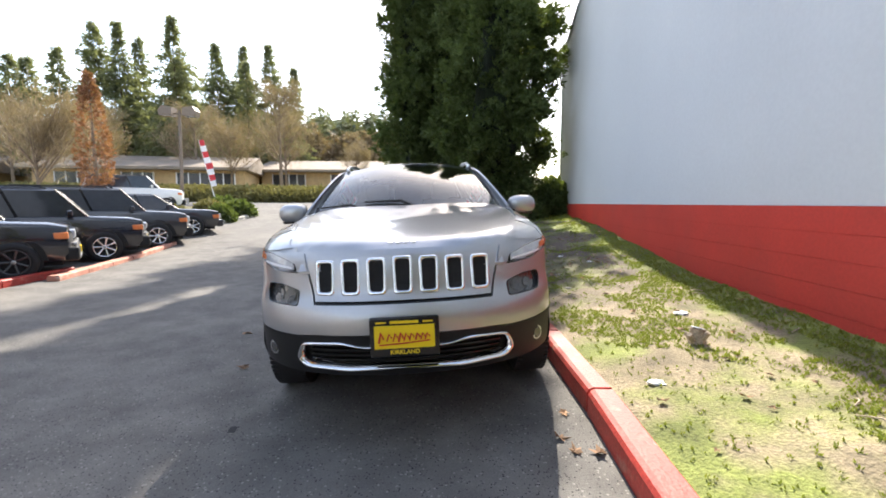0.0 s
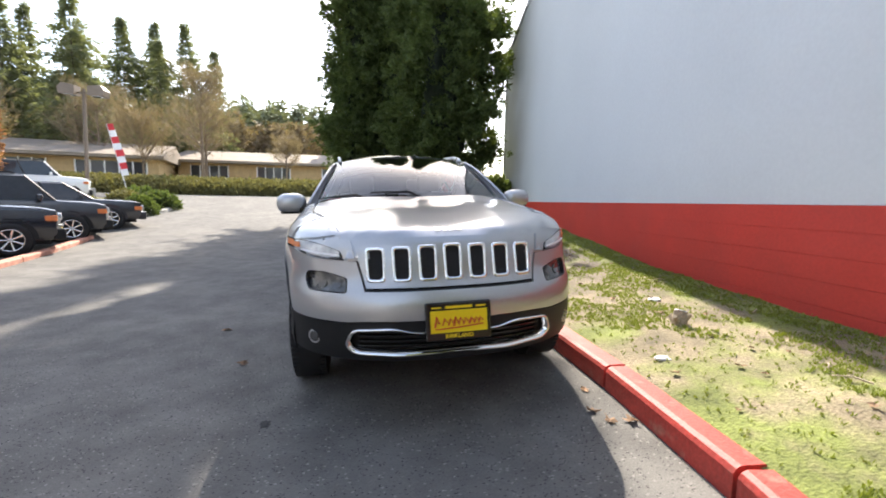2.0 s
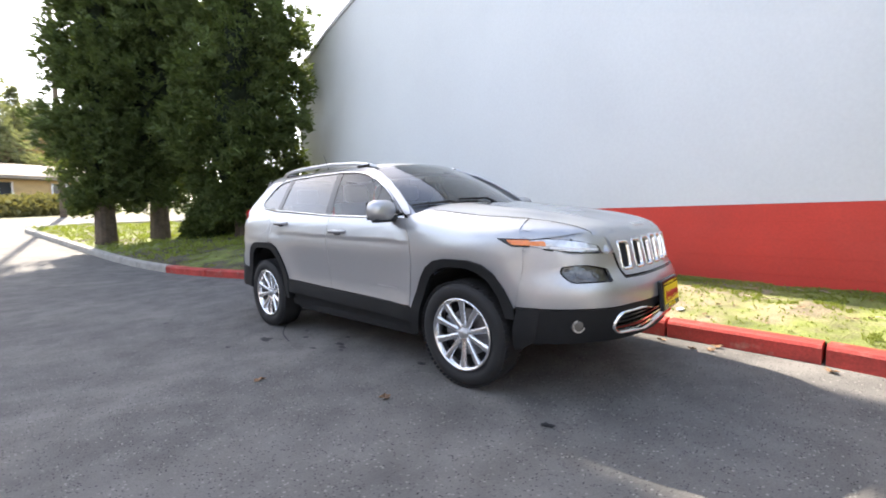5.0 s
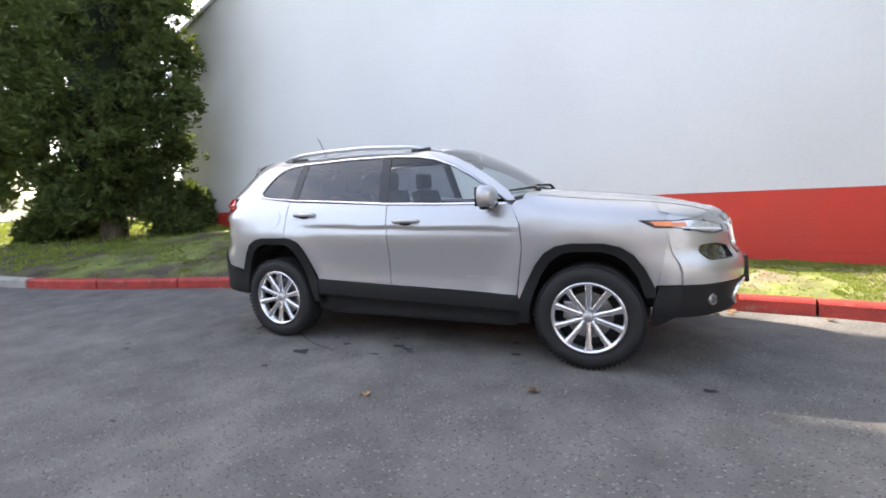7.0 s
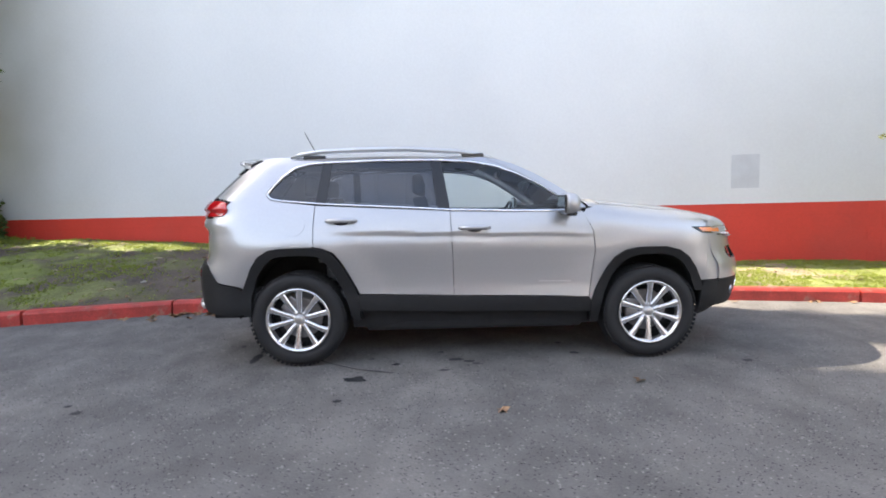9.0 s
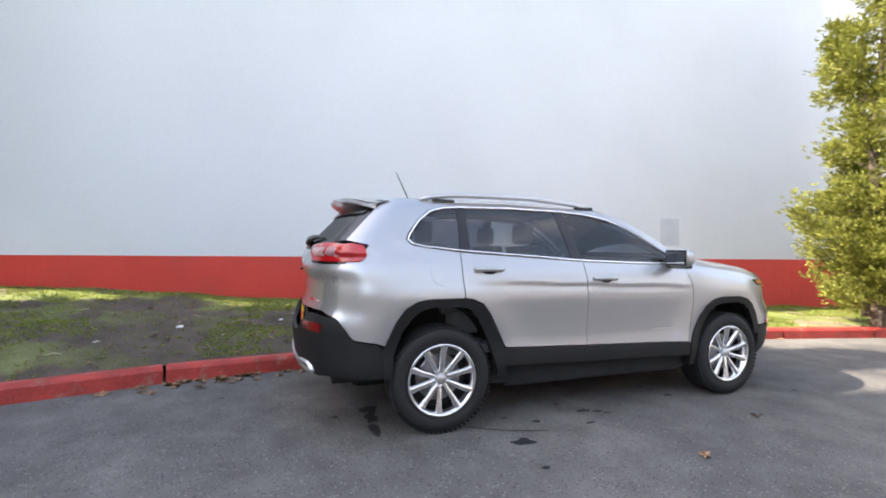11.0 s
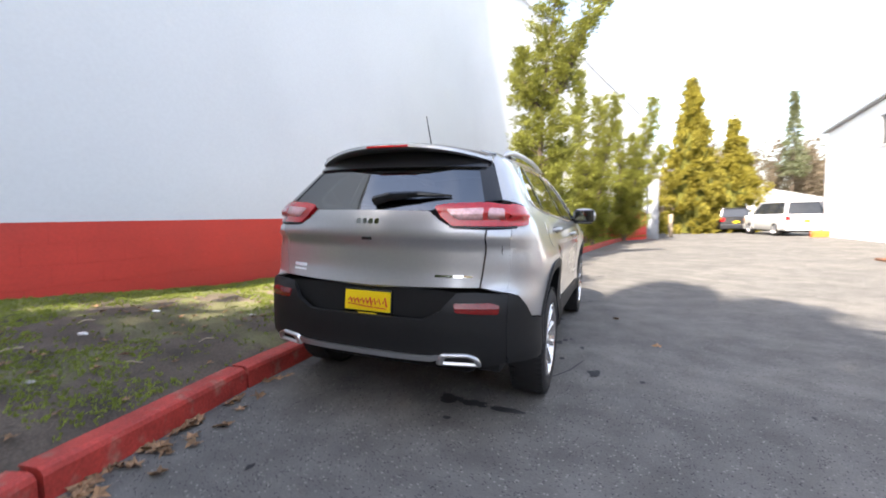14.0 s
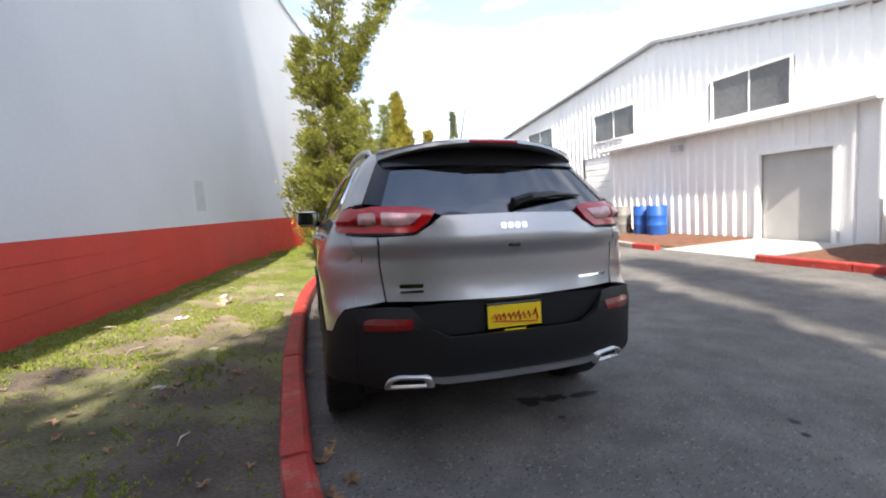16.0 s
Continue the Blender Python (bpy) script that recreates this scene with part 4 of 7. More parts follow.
def revolve(bm, prof, n=48, axis="x"):
    """Rings of (radius, along) turned about the wheel's axle (x)."""
    rings = [[bm.verts.new((a, r * math.cos(k / n * math.tau), r * math.sin(k / n * math.tau))) for k in range(n)] for r, a in prof]
    for p, q in zip(rings, rings[1:]):
        for k in range(n):
            bm.faces.new((p[k], q[k], q[(k + 1) % n], p[(k + 1) % n]))
    return bm


def make_wheel(parent, radius=0.362, rim_r=0.245, spokes=10, width=0.225, rim_mat=ALLOY, detail=True):
    """A wheel about the x axis, outside face towards -x."""
    h = width / 2
    n = 48 if detail else 28
    ty = new("tyre")
    ty.name = "wheel"
    ty.parent = parent
    bm = bmesh.new()
    revolve(bm, [(rim_r - 0.004, -h + 0.03), (rim_r + 0.012, -h + 0.012), (rim_r + 0.035, -h), (radius - 0.05, -h), (radius - 0.022, -h + 0.012), (radius - 0.006, -h + 0.035), (radius, -h + 0.06),
                 (radius, h - 0.06), (radius - 0.006, h - 0.035), (radius - 0.05, h), (rim_r, h - 0.02)], n)
    part("tyre", bm, RUBBER, ty, smooth=True)
    if detail:
        bm = bmesh.new()
        for k in range(64):
            a = k / 64 * math.tau
            for s, sh in ((-1, 0.0), (1, 0.5)):
                aa = a + sh / 64 * math.tau
                c, sn = math.cos(aa), math.sin(aa)
                r2 = bmesh.ops.create_cube(bm, size=1, matrix=Matrix.Translation((s * 0.06, c * (radius - 0.0048), sn * (radius - 0.0048))) @ Matrix.Rotation(aa, 4, "X") @ Matrix.Diagonal((0.085, 0.008, 0.022, 1)))
        tagged(part("tread", bm, RUBBER, ty), kind="stuff")
    bm = bmesh.new()
    revolve(bm, [(rim_r, -h + 0.02), (rim_r + 0.004, -h + 0.006), (rim_r - 0.008, -h + 0.002), (rim_r - 0.02, -h + 0.016), (rim_r - 0.028, -h + 0.06), (rim_r - 0.035, h - 0.03), (rim_r, h - 0.015)], n)
    part("rim", bm, rim_mat, ty, smooth=True)
    # back plate and brake disc
    bm = bmesh.new()
    revolve(bm, [(0.001, 0.02), (rim_r - 0.03, 0.02), (rim_r - 0.03, 0.05)], 32)
    part("barrel_back", bm, UNDERSIDE, ty)
    bm = bmesh.new()
    revolve(bm, [(0.06, -0.012), (0.16, -0.012), (0.16, 0.008), (0.06, 0.008)], 32)
    part("brake_disc", bm, BRAKE, ty)
    if detail:
        part("brake_caliper", boxm(-0.05, 0.03, 0.07, 0.17, -0.03, 0.10, bevel=0.012), BRAKE, ty)
    for k in range(spokes):
        mid = (k // 2 + 0.5) / (spokes / 2) * math.tau
        sg = -1 if k % 2 else 1
        if spokes % 2:
            mid, sg = k / spokes * math.tau, 0
        bm = bmesh.new()
        rows_ = []
        reach = math.pi / spokes * 0.98
        for (r, w, xo, d, turn) in ((0.030, 0.020, -h + 0.044, 0.03, 0.40), (0.075, 0.0185, -h + 0.034, 0.028, 0.30 / reach), (0.155, 0.0195, -h + 0.022, 0.026, 0.95), (rim_r - 0.014, 0.027, -h + 0.012, 0.03, 1.0)):
            a = mid + sg * reach * min(turn, 1.0)
            c, s = math.cos(a), math.sin(a)
            ring = []
            for (tw, tx) in ((-w, d), (-w * 0.92, 0.005), (-w * 0.5, 0.0), (w * 0.5, 0.0), (w * 0.92, 0.005), (w, d)):
                ring.append(bm.verts.new((xo + tx, r * c - tw * s, r * s + tw * c)))
            rows_.append(ring)
        for p, q in zip(rows_, rows_[1:]):
            for i in range(5):
                bm.faces.new((p[i], p[i + 1], q[i + 1], q[i]))
        part("spoke", bm, rim_mat, ty, smooth=True)
    bm = bmesh.new()
    revolve(bm, [(0.001, -h + 0.022), (0.028, -h + 0.022), (0.034, -h + 0.028), (0.036, -h + 0.05)], 24)
    part("centre_cap", bm, SATIN, ty, smooth=True)
    if detail:
        for k in range(5):
            a = k / 5 * math.tau + 0.35
            part("wheel_nut", rod(bmesh.new(), (-h + 0.028, 0.056 * math.cos(a), 0.056 * math.sin(a)), (-h + 0.06, 0.056 * math.cos(a), 0.056 * math.sin(a)), 0.009, 0.01, 6), CHROME, ty)
    return ty


def word(name, text, size, m, material, parent, depth=0.003, bold=0.0, shear=0.0):
    cu = bpy.data.curves.new(name, "FONT")
    cu.body, cu.size, cu.extrude, cu.align_x, cu.align_y, cu.offset, cu.shear = text, size, depth, "CENTER", "CENTER", bold, shear
    tmp = bpy.data.objects.new(name, cu)
    scene.collection.objects.link(tmp)
    me = bpy.data.meshes.new_from_object(tmp.evaluated_get(bpy.context.evaluated_depsgraph_get()))
    bpy.data.objects.remove(tmp)
    me.materials.clear()
    me.materials.append(material)
    ob = new(name, me)
    ob.parent = parent
    ob.matrix_local = m
    return ob


def make_crossover():
    car = thing("car", pose(0, 0, 0, 0, -2.29, 0), "silver mid-size crossover with black lower cladding, parked at the kerb", "car")

    def both(name, poly, surf, material, step=0.05, lift=0.0, rim=0.015, flip=False, label="", host=car, smooth=True):
        return [part(name, patch(bmesh.new(), poly, surf, step, lift, rim, flip, m), material, host, label, smooth) for m in (False, True)]

    def sym(name, poly, surf, material, step=0.05, lift=0.0, rim=0.015, flip=False, label="", host=car):
        return part(name, patch(bmesh.new(), poly, surf, step, lift, rim, flip), material, host, label, True)

    S = dict(flip=True)      # the side surface's outward normal
    hood_top = lambda y: hood(-hood_rim(y), y)[2]
    ys_h = [-0.98, -1.15, -1.3, -1.45, -1.6, -1.75, -1.85]
    # fenders, doors, quarters
    fender = [(-0.835, 1.135), (-0.90, 1.0), (-0.915, 0.85), (-0.885, 0.60), (-0.875, 0.50)] + F_OUT + [(-1.765, 0.60), (-1.80, 0.75), (-1.815, 0.90), (-1.80, 0.985)] + [(y, hood_top(y) - 0.004) for y in ys_h[::-1][1:]] + [(-0.86, 1.165)]
    both("fender", fender, side, PAINT_SILVER, 0.045, **S)
    fd = [(-0.83, 1.145), (-0.894, 1.0), (-0.909, 0.85), (-0.879, 0.60), (-0.869, 0.50), (-0.4, 0.515), (0.1575, 0.53), (0.1635, 0.8), (0.178, 1.165), (-0.3, 1.15)]
    rd = [(0.184, 1.166), (0.1685, 0.8), (0.1625, 0.53), (0.6, 0.545), (0.875, 0.56), (0.94, 0.69), (1.0, 0.80), (1.06, 0.875), (1.14, 0.91), (1.199, 0.92), (1.204, 1.05), (1.199, 1.225), (0.6, 1.19)]
    doors = []
    for p, q in ((fd, "front_door"), (rd, "rear_door")):
        doors.append(both(q, p, side, PAINT_SILVER, 0.016, **S))
    quarter = [(1.205, 1.226), (1.21, 1.05), (1.205, 0.926), (1.22, 0.917)] + R_OUT[6:] + [(1.80, 0.635), (1.95, 0.66), (2.05, 0.79)] + [q for q in tail_edge(0.80, 1.14, 6)] + \
              [(1.99, 1.16), (1.90, 1.20), (1.84, 1.27)] + tail_edge(1.30, 1.60, 6) + [(1.7, 1.617), (1.3, 1.612), (1.0, 1.612), (1.0, 1.585), (1.15, 1.572), (1.29, 1.56), (1.395, 1.53), (1.485, 1.455), (1.56, 1.365), (1.588, 1.315), (1.55, 1.273), (1.46, 1.256)]
    both("quarter_panel", quarter, side, PAINT_SILVER, 0.04, **S)
    # roof side band and the pillar down to the fender
    cant = [(0.995, 1.585), (0.7, 1.585), (0.25, 1.58), (0.0, 1.562), (-0.18, 1.526), (-0.34, 1.466), (-0.50, 1.384), (-0.66, 1.276), (-0.80, 1.172), (-0.86, 1.175), (-0.80, 1.245), (-0.66, 1.345), (-0.50, 1.445), (-0.34, 1.525), (-0.2, 1.572), (-0.05, 1.597), (0.2, 1.607), (0.995, 1.612)]
    both("roof_pillar", cant, side, PAINT_SILVER, 0.05, **S)
    # glass, bright surround, black pillars
    fine = [((DLO[i][0] * (3 - k) + DLO[(i + 1) % len(DLO)][0] * k) / 3, (DLO[i][1] * (3 - k) + DLO[(i + 1) % len(DLO)][1] * k) / 3) for i in range(len(DLO)) for k in range(3)]
    for m in (False, True):
        part("window_trim", band(bmesh.new(), inset(fine, -0.012, -0.013), inset(fine, 0.006, 0.004), side, 0.008, 0.02, True, m), CHROME, car, "bright chrome window surround", True)
    low = lerp_table([(-0.8, 1.158), (-0.3, 1.17), (0.2, 1.19), (0.6, 1.215), (1.15, 1.247), (1.46, 1.275)])
    up = lerp_table([(-0.80, 1.158), (-0.66, 1.258), (-0.50, 1.362), (-0.34, 1.444), (-0.18, 1.504), (0.0, 1.54), (0.25, 1.558), (0.7, 1.564), (1.15, 1.552), (1.28, 1.54)])
    def pane(y0, y1, lean=0.0):
        ys = [y0 + (y1 - y0) * i / 8 for i in range(9)]
        return [(y, low(y)) for y in ys] + [(y + (lean if i in (0,) else 0) , up(y)) for i, y in enumerate(ys[::-1])]
    both("window", pane(-0.74, 0.185, 0.05), side, GLASS_FRONT, 0.08, -0.006, 0.0, label="clear front door glass", **S)
    both("window", [(0.265, low(0.265))] + [(y, low(y)) for y in (0.6, 0.9, 1.12)] + [(1.10, up(1.1)), (0.8, up(0.8)), (0.315, up(0.315))], side, GLASS_DARK, 0.08, -0.006, 0.0, label="dark tinted rear door glass", **S)
    both("window", [(1.20, low(1.2)), (1.45, low(1.45)), (1.53, 1.29), (1.555, 1.317), (1.53, 1.36), (1.455, 1.447), (1.37, 1.512), (1.27, 1.541), (1.17, up(1.17))], side, GLASS_DARK, 0.08, -0.006, 0.0, label="dark tinted quarter glass", **S)
    both("door_pillar", [(0.18, low(0.18)), (0.27, low(0.27)), (0.32, up(0.32)), (0.235, up(0.235))], side, BLACK_GLOSS, 0.08, -0.002, 0.01, **S)
    both("rear_pillar", [(1.12, low(1.12)), (1.20, low(1.2)), (1.17, up(1.17)), (1.10, up(1.1))], side, BLACK_GLOSS, 0.08, -0.002, 0.01, **S)
    # black lower cladding
    both("wheel_arch_trim", F_OUT + [(-1.76, 0.52)] + F_IN[::-1] + [(-0.94, 0.30), (-0.88, 0.30)], side, CLADDING, 0.045, 0.012, 0.05, **S)
    both("wheel_arch_trim", R_OUT + [(1.78, 0.58), (1.75, 0.40), (1.70, 0.40)] + R_IN[::-1] + [(0.93, 0.36), (0.87, 0.36)], side, CLADDING, 0.045, 0.012, 0.05, **S)
    both("sill", [(-0.875, 0.495), (-0.4, 0.508), (0.15, 0.523), (0.6, 0.538), (0.88, 0.555), (0.90, 0.43), (0.2, 0.405), (-0.90, 0.385)], side, CLADDING, 0.06, 0.006, 0.03, **S)
    # Dark sheet below each sill, standing in for the shade under the car.
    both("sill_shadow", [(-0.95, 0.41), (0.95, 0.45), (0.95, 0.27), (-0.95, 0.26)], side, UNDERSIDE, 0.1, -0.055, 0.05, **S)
    both("wing_inner", [(-1.62, 0.93), (-1.62, hood_top(-1.62) - 0.004), (-1.8, hood_top(-1.8) - 0.004), (-1.95, hood_top(-1.95) - 0.004), (-2.06, hood_top(-2.06) - 0.012), (-2.03, 0.99), (-1.9, 0.94)], side, PAINT_SILVER, 0.04, -0.007, 0.0, **S)
    # wheel housings and the dark inside
    for yc in (-1.35, 1.35):
        for s in (-1, 1):
            bm = bmesh.new()
            n = 20
            r0 = [bm.verts.new((s * 0.87, yc + 0.46 * math.cos(k / n * math.pi), 0.37 + (0.45 if yc < 0 else 0.49) * math.sin(k / n * math.pi))) for k in range(n + 1)]
            r1 = [bm.verts.new((s * 0.55, v.co.y, v.co.z)) for v in r0]
            for k in range(n):
                bm.faces.new((r0[k], r0[k + 1], r1[k + 1], r1[k]))
            bm.faces.new(r1)
            part("wheel_housing", bm, UNDERSIDE, car)
    bm = bmesh.new()
    box(bm, -0.54, 0.54, -1.75, 1.9, 0.24, 0.5, bevel=0.05)
    box(bm, -0.84, 0.84, -0.85, 0.85, 0.24, 0.5, bevel=0.03)
    box(bm, -0.76, 0.76, -1.88, -1.82, 0.42, 0.9)
    box(bm, -0.6, 0.6, -2.06, -1.8, 0.4, 0.94)
    box(bm, -0.74, 0.74, -1.8, -0.98, 0.84, 1.02)
    box(bm, -0.74, 0.74, 1.82, 2.06, 0.35, 1.12)
    box(bm, -0.82, 0.82, 1.0, 1.9, 0.86, 1.1)
    part("underbody", bm, UNDERSIDE, car)
    # bonnet, windscreen, roof
    yl = [-2.20, -2.0, -1.8, -1.6, -1.45, -1.2, -1.0]
    bon = [(-hood_rim(y) + 0.006, y) for y in yl] + [(-0.5, -0.985), (0, -1.06), (0.5, -0.985)] + [(hood_rim(y) - 0.006, y) for y in yl[::-1]] + [(0.3, -2.235), (0, -2.238), (-0.3, -2.235)]
    sym("bonnet", bon, hood, PAINT_SILVER, 0.045)
    sym("bonnet_frame", [(-0.80, -0.9), (0.80, -0.9), (0.82, -1.6), (0.74, -1.95), (0.60, -2.1), (0.3, -2.17), (-0.3, -2.17), (-0.60, -2.1), (-0.74, -1.95), (-0.82, -1.6)], hood, PAINT_SILVER, 0.06, -0.014, 0.0)
    cowl = [(-0.78, -0.06), (0, -0.07), (0.78, -0.06), (0.79, 0.04), (0, 0.04), (-0.79, 0.04)]
    sym("cowl", cowl, screen, CLADDING, 0.08, 0.004, 0.02)
    ws = [(-0.775, 0.045), (-0.4, 0.045), (0.4, 0.045), (0.775, 0.045), (0.69, 0.5), (0.595, 0.985), (0.3, 0.985), (-0.3, 0.985), (-0.595, 0.985), (-0.69, 0.5)]
    sym("windscreen", rounded(ws, 0.03), screen, GLASS_SCREEN, 0.06, 0.0, 0.0, label="clear windscreen reflecting the clouds")
    both("screen_pillar", [(-0.782, 0.04), (-0.698, 0.5), (-0.60, 0.99), (-0.64, 1.0), (-0.735, 0.55), (-0.845, 0.0), (-0.80, 0.0)], screen, PAINT_SILVER, 0.05, 0.004, 0.03)
    rf = [(-0.605, -0.13), (-0.3, -0.235), (0, -0.265), (0.3, -0.235), (0.605, -0.13)] + [(0.63, 0.1), (0.635, 0.6), (0.63, 1.2), (0.605, 1.6), (0.57, 1.82), (0.3, 1.95), (0, 1.985), (-0.3, 1.95), (-0.57, 1.82), (-0.605, 1.6), (-0.63, 1.2), (-0.635, 0.6), (-0.63, 0.1)]
    sym("roof", rf, roof, PAINT_SILVER, 0.06, 0.0, 0.02)
    for x in (-0.36, 0.05):
        w = part("wiper", tube(bmesh.new(), [screen(x, 0.03), (x - 0.1, screen(x - 0.1, 0.08)[1] - 0.012, screen(x - 0.1, 0.08)[2] + 0.02), (x - 0.40, screen(x - 0.4, 0.10)[1], screen(x - 0.4, 0.10)[2] + 0.02)], [0.012, 0.011, 0.006], 6), CLADDING, car)
    # roof rails with feet
    for s in (-1, 1):
        pts = [(s * 0.585, -0.19, 1.578), (s * 0.59, -0.10, 1.606), (s * 0.595, 0.1, 1.638), (s * 0.60, 0.5, 1.664), (s * 0.60, 0.9, 1.664), (s * 0.595, 1.2, 1.655), (s * 0.59, 1.36, 1.634), (s * 0.585, 1.44, 1.606)]
        rail = part("roof_rail", tube(bmesh.new(), pts, [0.012, 0.018, 0.019, 0.019, 0.019, 0.019, 0.018, 0.012], 10), SATIN, car, "satin silver roof rail", True)
        for yy in (-0.02, 1.25):
            part("rail_foot", boxm(s * 0.592 - 0.02, s * 0.592 + 0.02, yy - 0.09, yy + 0.09, 1.575, 1.624, bevel=0.012), BLACK_GLOSS, rail)
    part("aerial", rod(bmesh.new(), (-0.03, 1.36, 1.66), (-0.03, 1.48, 1.90), 0.006, 0.003), BLACK_GLOSS, car)
    # mirrors
    for s in (-1, 1):
        bm = bmesh.new()
        bmesh.ops.create_uvsphere(bm, u_segments=20, v_segments=12, radius=1)
        for v in bm.verts:
            c = v.co.copy()
            v.co = Vector((s * 0.985 + 0.12 * (abs(c.x) ** 0.7) * math.copysign(1, c.x), -0.665 + (0.095 if c.y < 0 else 0.03) * (abs(c.y) ** 0.8) * math.copysign(1, c.y), 1.205 + 0.082 * (abs(c.z) ** 0.75) * math.copysign(1, c.z)))
        mir = part("wing_mirror", bm, PAINT_SILVER, car, smooth=True)
        part("mirror_foot", prism(bmesh.new(), [(s * 0.80, 1.14), (s * 0.92, 1.135), (s * 0.92, 1.165), (s * 0.80, 1.185)], "y", -0.74, -0.65), BLACK_GLOSS, mir)
        part("mirror_shell_base", boxm(min(s * 0.875, s * 1.07), max(s * 0.875, s * 1.07), -0.73, -0.655, 1.118, 1.15, bevel=0.014), BLACK_GLOSS, mir)
        part("mirror_bezel", boxm(min(s * 0.885, s * 1.085), max(s * 0.885, s * 1.085), -0.642, -0.632, 1.14, 1.27, bevel=0.004), BLACK_GLOSS, mir)
        part("mirror_glass", boxm(min(s * 0.897, s * 1.072), max(s * 0.897, s * 1.072), -0.632, -0.629, 1.153, 1.257, bevel=0.001), MIRROR, mir)
    # door handles, fuel flap, badge strip
    for (yy, zz, dd) in ((0.0, 1.035, 0), (1.0, 1.105, 1)):
        for i, s in enumerate((-1, 1)):
            x = -side(yy, zz)[0] * s
            bm = bmesh.new()
            pts = [(x - s * 0.005, yy - 0.115, zz + 0.004), (x + s * 0.028, yy - 0.085, zz + 0.006), (x + s * 0.034, yy, zz + 0.008), (x + s * 0.028, yy + 0.085, zz + 0.006), (x - s * 0.005, yy + 0.115, zz + 0.004)]
            tube(bm, pts, [0.012, 0.016, 0.017, 0.016, 0.012], 8)
            part("door_handle", bm, PAINT_SILVER, doors[dd][i], smooth=True)
            cup = [(yy + 0.06 * math.cos(t / 16 * math.tau), zz - 0.004 + 0.026 * math.sin(t / 16 * math.tau)) for t in range(16)]
            part("handle_cup", patch(bmesh.new(), cup, side, 0.05, 0.002, 0.0, True, s > 0), CLADDING, doors[dd][i])
    flap = [(1.355 + 0.085 * math.cos(t / 28 * math.tau), 1.085 + 0.085 * math.sin(t / 28 * math.tau)) for t in range(28)]
    part("fuel_flap", patch(bmesh.new(), flap, side, 0.04, 0.003, 0.004, True, False), PAINT_SILVER, car, smooth=True)
    both("door_badge", [(-0.73, 0.612), (-0.49, 0.616), (-0.49, 0.626), (-0.73, 0.622)], side, SATIN, 0.1, 0.003, 0.003, **S)
    # ---- nose ----
    slots, rings_ = [], []
    for k in range(-3, 4):
        xc = k * 0.1335
        tw = 0.004 * abs(k)
        o = [(xc - 0.048, 0.795), (xc + 0.048, 0.795), (xc + 0.051, 0.985 - tw), (xc - 0.051, 0.985 - tw)]
        i_ = [(xc - 0.034, 0.812), (xc + 0.034, 0.812), (xc + 0.037, 0.970 - tw), (xc - 0.037, 0.970 - tw)]
        slots.append((rounded(o, 0.022), rounded(i_, 0.018)))
    bm = bmesh.new()
    for k, (o, i_) in enumerate(slots):
        xc = (k - 3) * 0.1335
        a, b = xc - 0.06675, xc + 0.06675
        top = [(a, 1.018), (xc, 1.019), (b, 1.018)]
        if k == 0:
            strip = [(-0.452, 0.768), (b, 0.768), (b, 1.018), (xc, 1.018), (-0.51, 1.014)]
        elif k == 6:
            strip = [(a, 0.768), (0.452, 0.768), (0.51, 1.014), (xc, 1.018), (a, 1.018)]
        else:
            strip = [(a, 0.768), (b, 0.768)] + top[::-1]
        patch(bm, strip, nose, 0.03, 0.004, 0.0, holes=[o])
    grille = part("grille", bm, PAINT_SILVER, car, smooth=True)
    for o, i_ in slots:
        part("grille_ring", band(bmesh.new(), o, i_, nose, 0.010, 0.03), CHROME, grille, smooth=True)
        ins = part("grille_mesh", patch(bmesh.new(), o, nose, 0.05, -0.008, 0.0), UNDERSIDE, grille)
    # Black strip under the grille panel, drawn as the shadow in the gap.
    part("grille_shadow", patch(bmesh.new(), [(-0.46, 0.752), (0.46, 0.752), (0.455, 0.768), (-0.455, 0.768)], nose, 0.05, -0.01, 0.0), BLACK_GLOSS, grille)
    lamp_o = rounded([(-0.572, 0.918), (-0.578, 0.955), (-0.68, 0.988), (-0.79, 1.008), (-0.858, 1.0), (-0.855, 0.965), (-0.72, 0.925)], 0.012)
    low_o = rounded([(-0.552, 0.742), (-0.545, 0.818), (-0.66, 0.848), (-0.765, 0.845), (-0.778, 0.80), (-0.757, 0.745)], 0.02)
    both("lamp_surround", [(-0.50, 0.906), (-0.523, 1.01), (-0.545, 1.02), (-0.60, 1.012), (-0.70, 1.006), (-0.69, 0.988), (-0.578, 0.952), (-0.568, 0.93), (-0.56, 0.908)], nose, PAINT_SILVER, 0.03, 0.0, 0.012)
    half = [(-0.462, 0.752), (-0.497, 0.902), (-0.56, 0.907), (-0.72, 0.914), (-0.86, 0.955), (-0.86, 0.60), (-0.56, 0.598), (-0.462, 0.606)]
    part("bumper", patch(bmesh.new(), half[::-1] + [(-x, z) for x, z in half], nose, 0.03, 0.0, 0.015, False, False, [low_o, [(-x, z) for x, z in low_o]]), PAINT_SILVER, car, smooth=True)
    for i in range(2):
        m = i == 1
        hl = part("headlamp", patch(bmesh.new(), lamp_o, nose, 0.02, 0.001, 0.012, False, m), LENS_CLEAR, car, "slim clear headlamp with amber marker", True)
        part("lamp_bezel", band(bmesh.new(), [(p[0] + (p[0] + 0.715) * 0.012, p[1] + (p[1] - 0.96) * 0.05) for p in lamp_o], inset(lamp_o, 0.006, 0.004), nose, 0.005, 0.01, False, m), BLACK_GLOSS, hl)
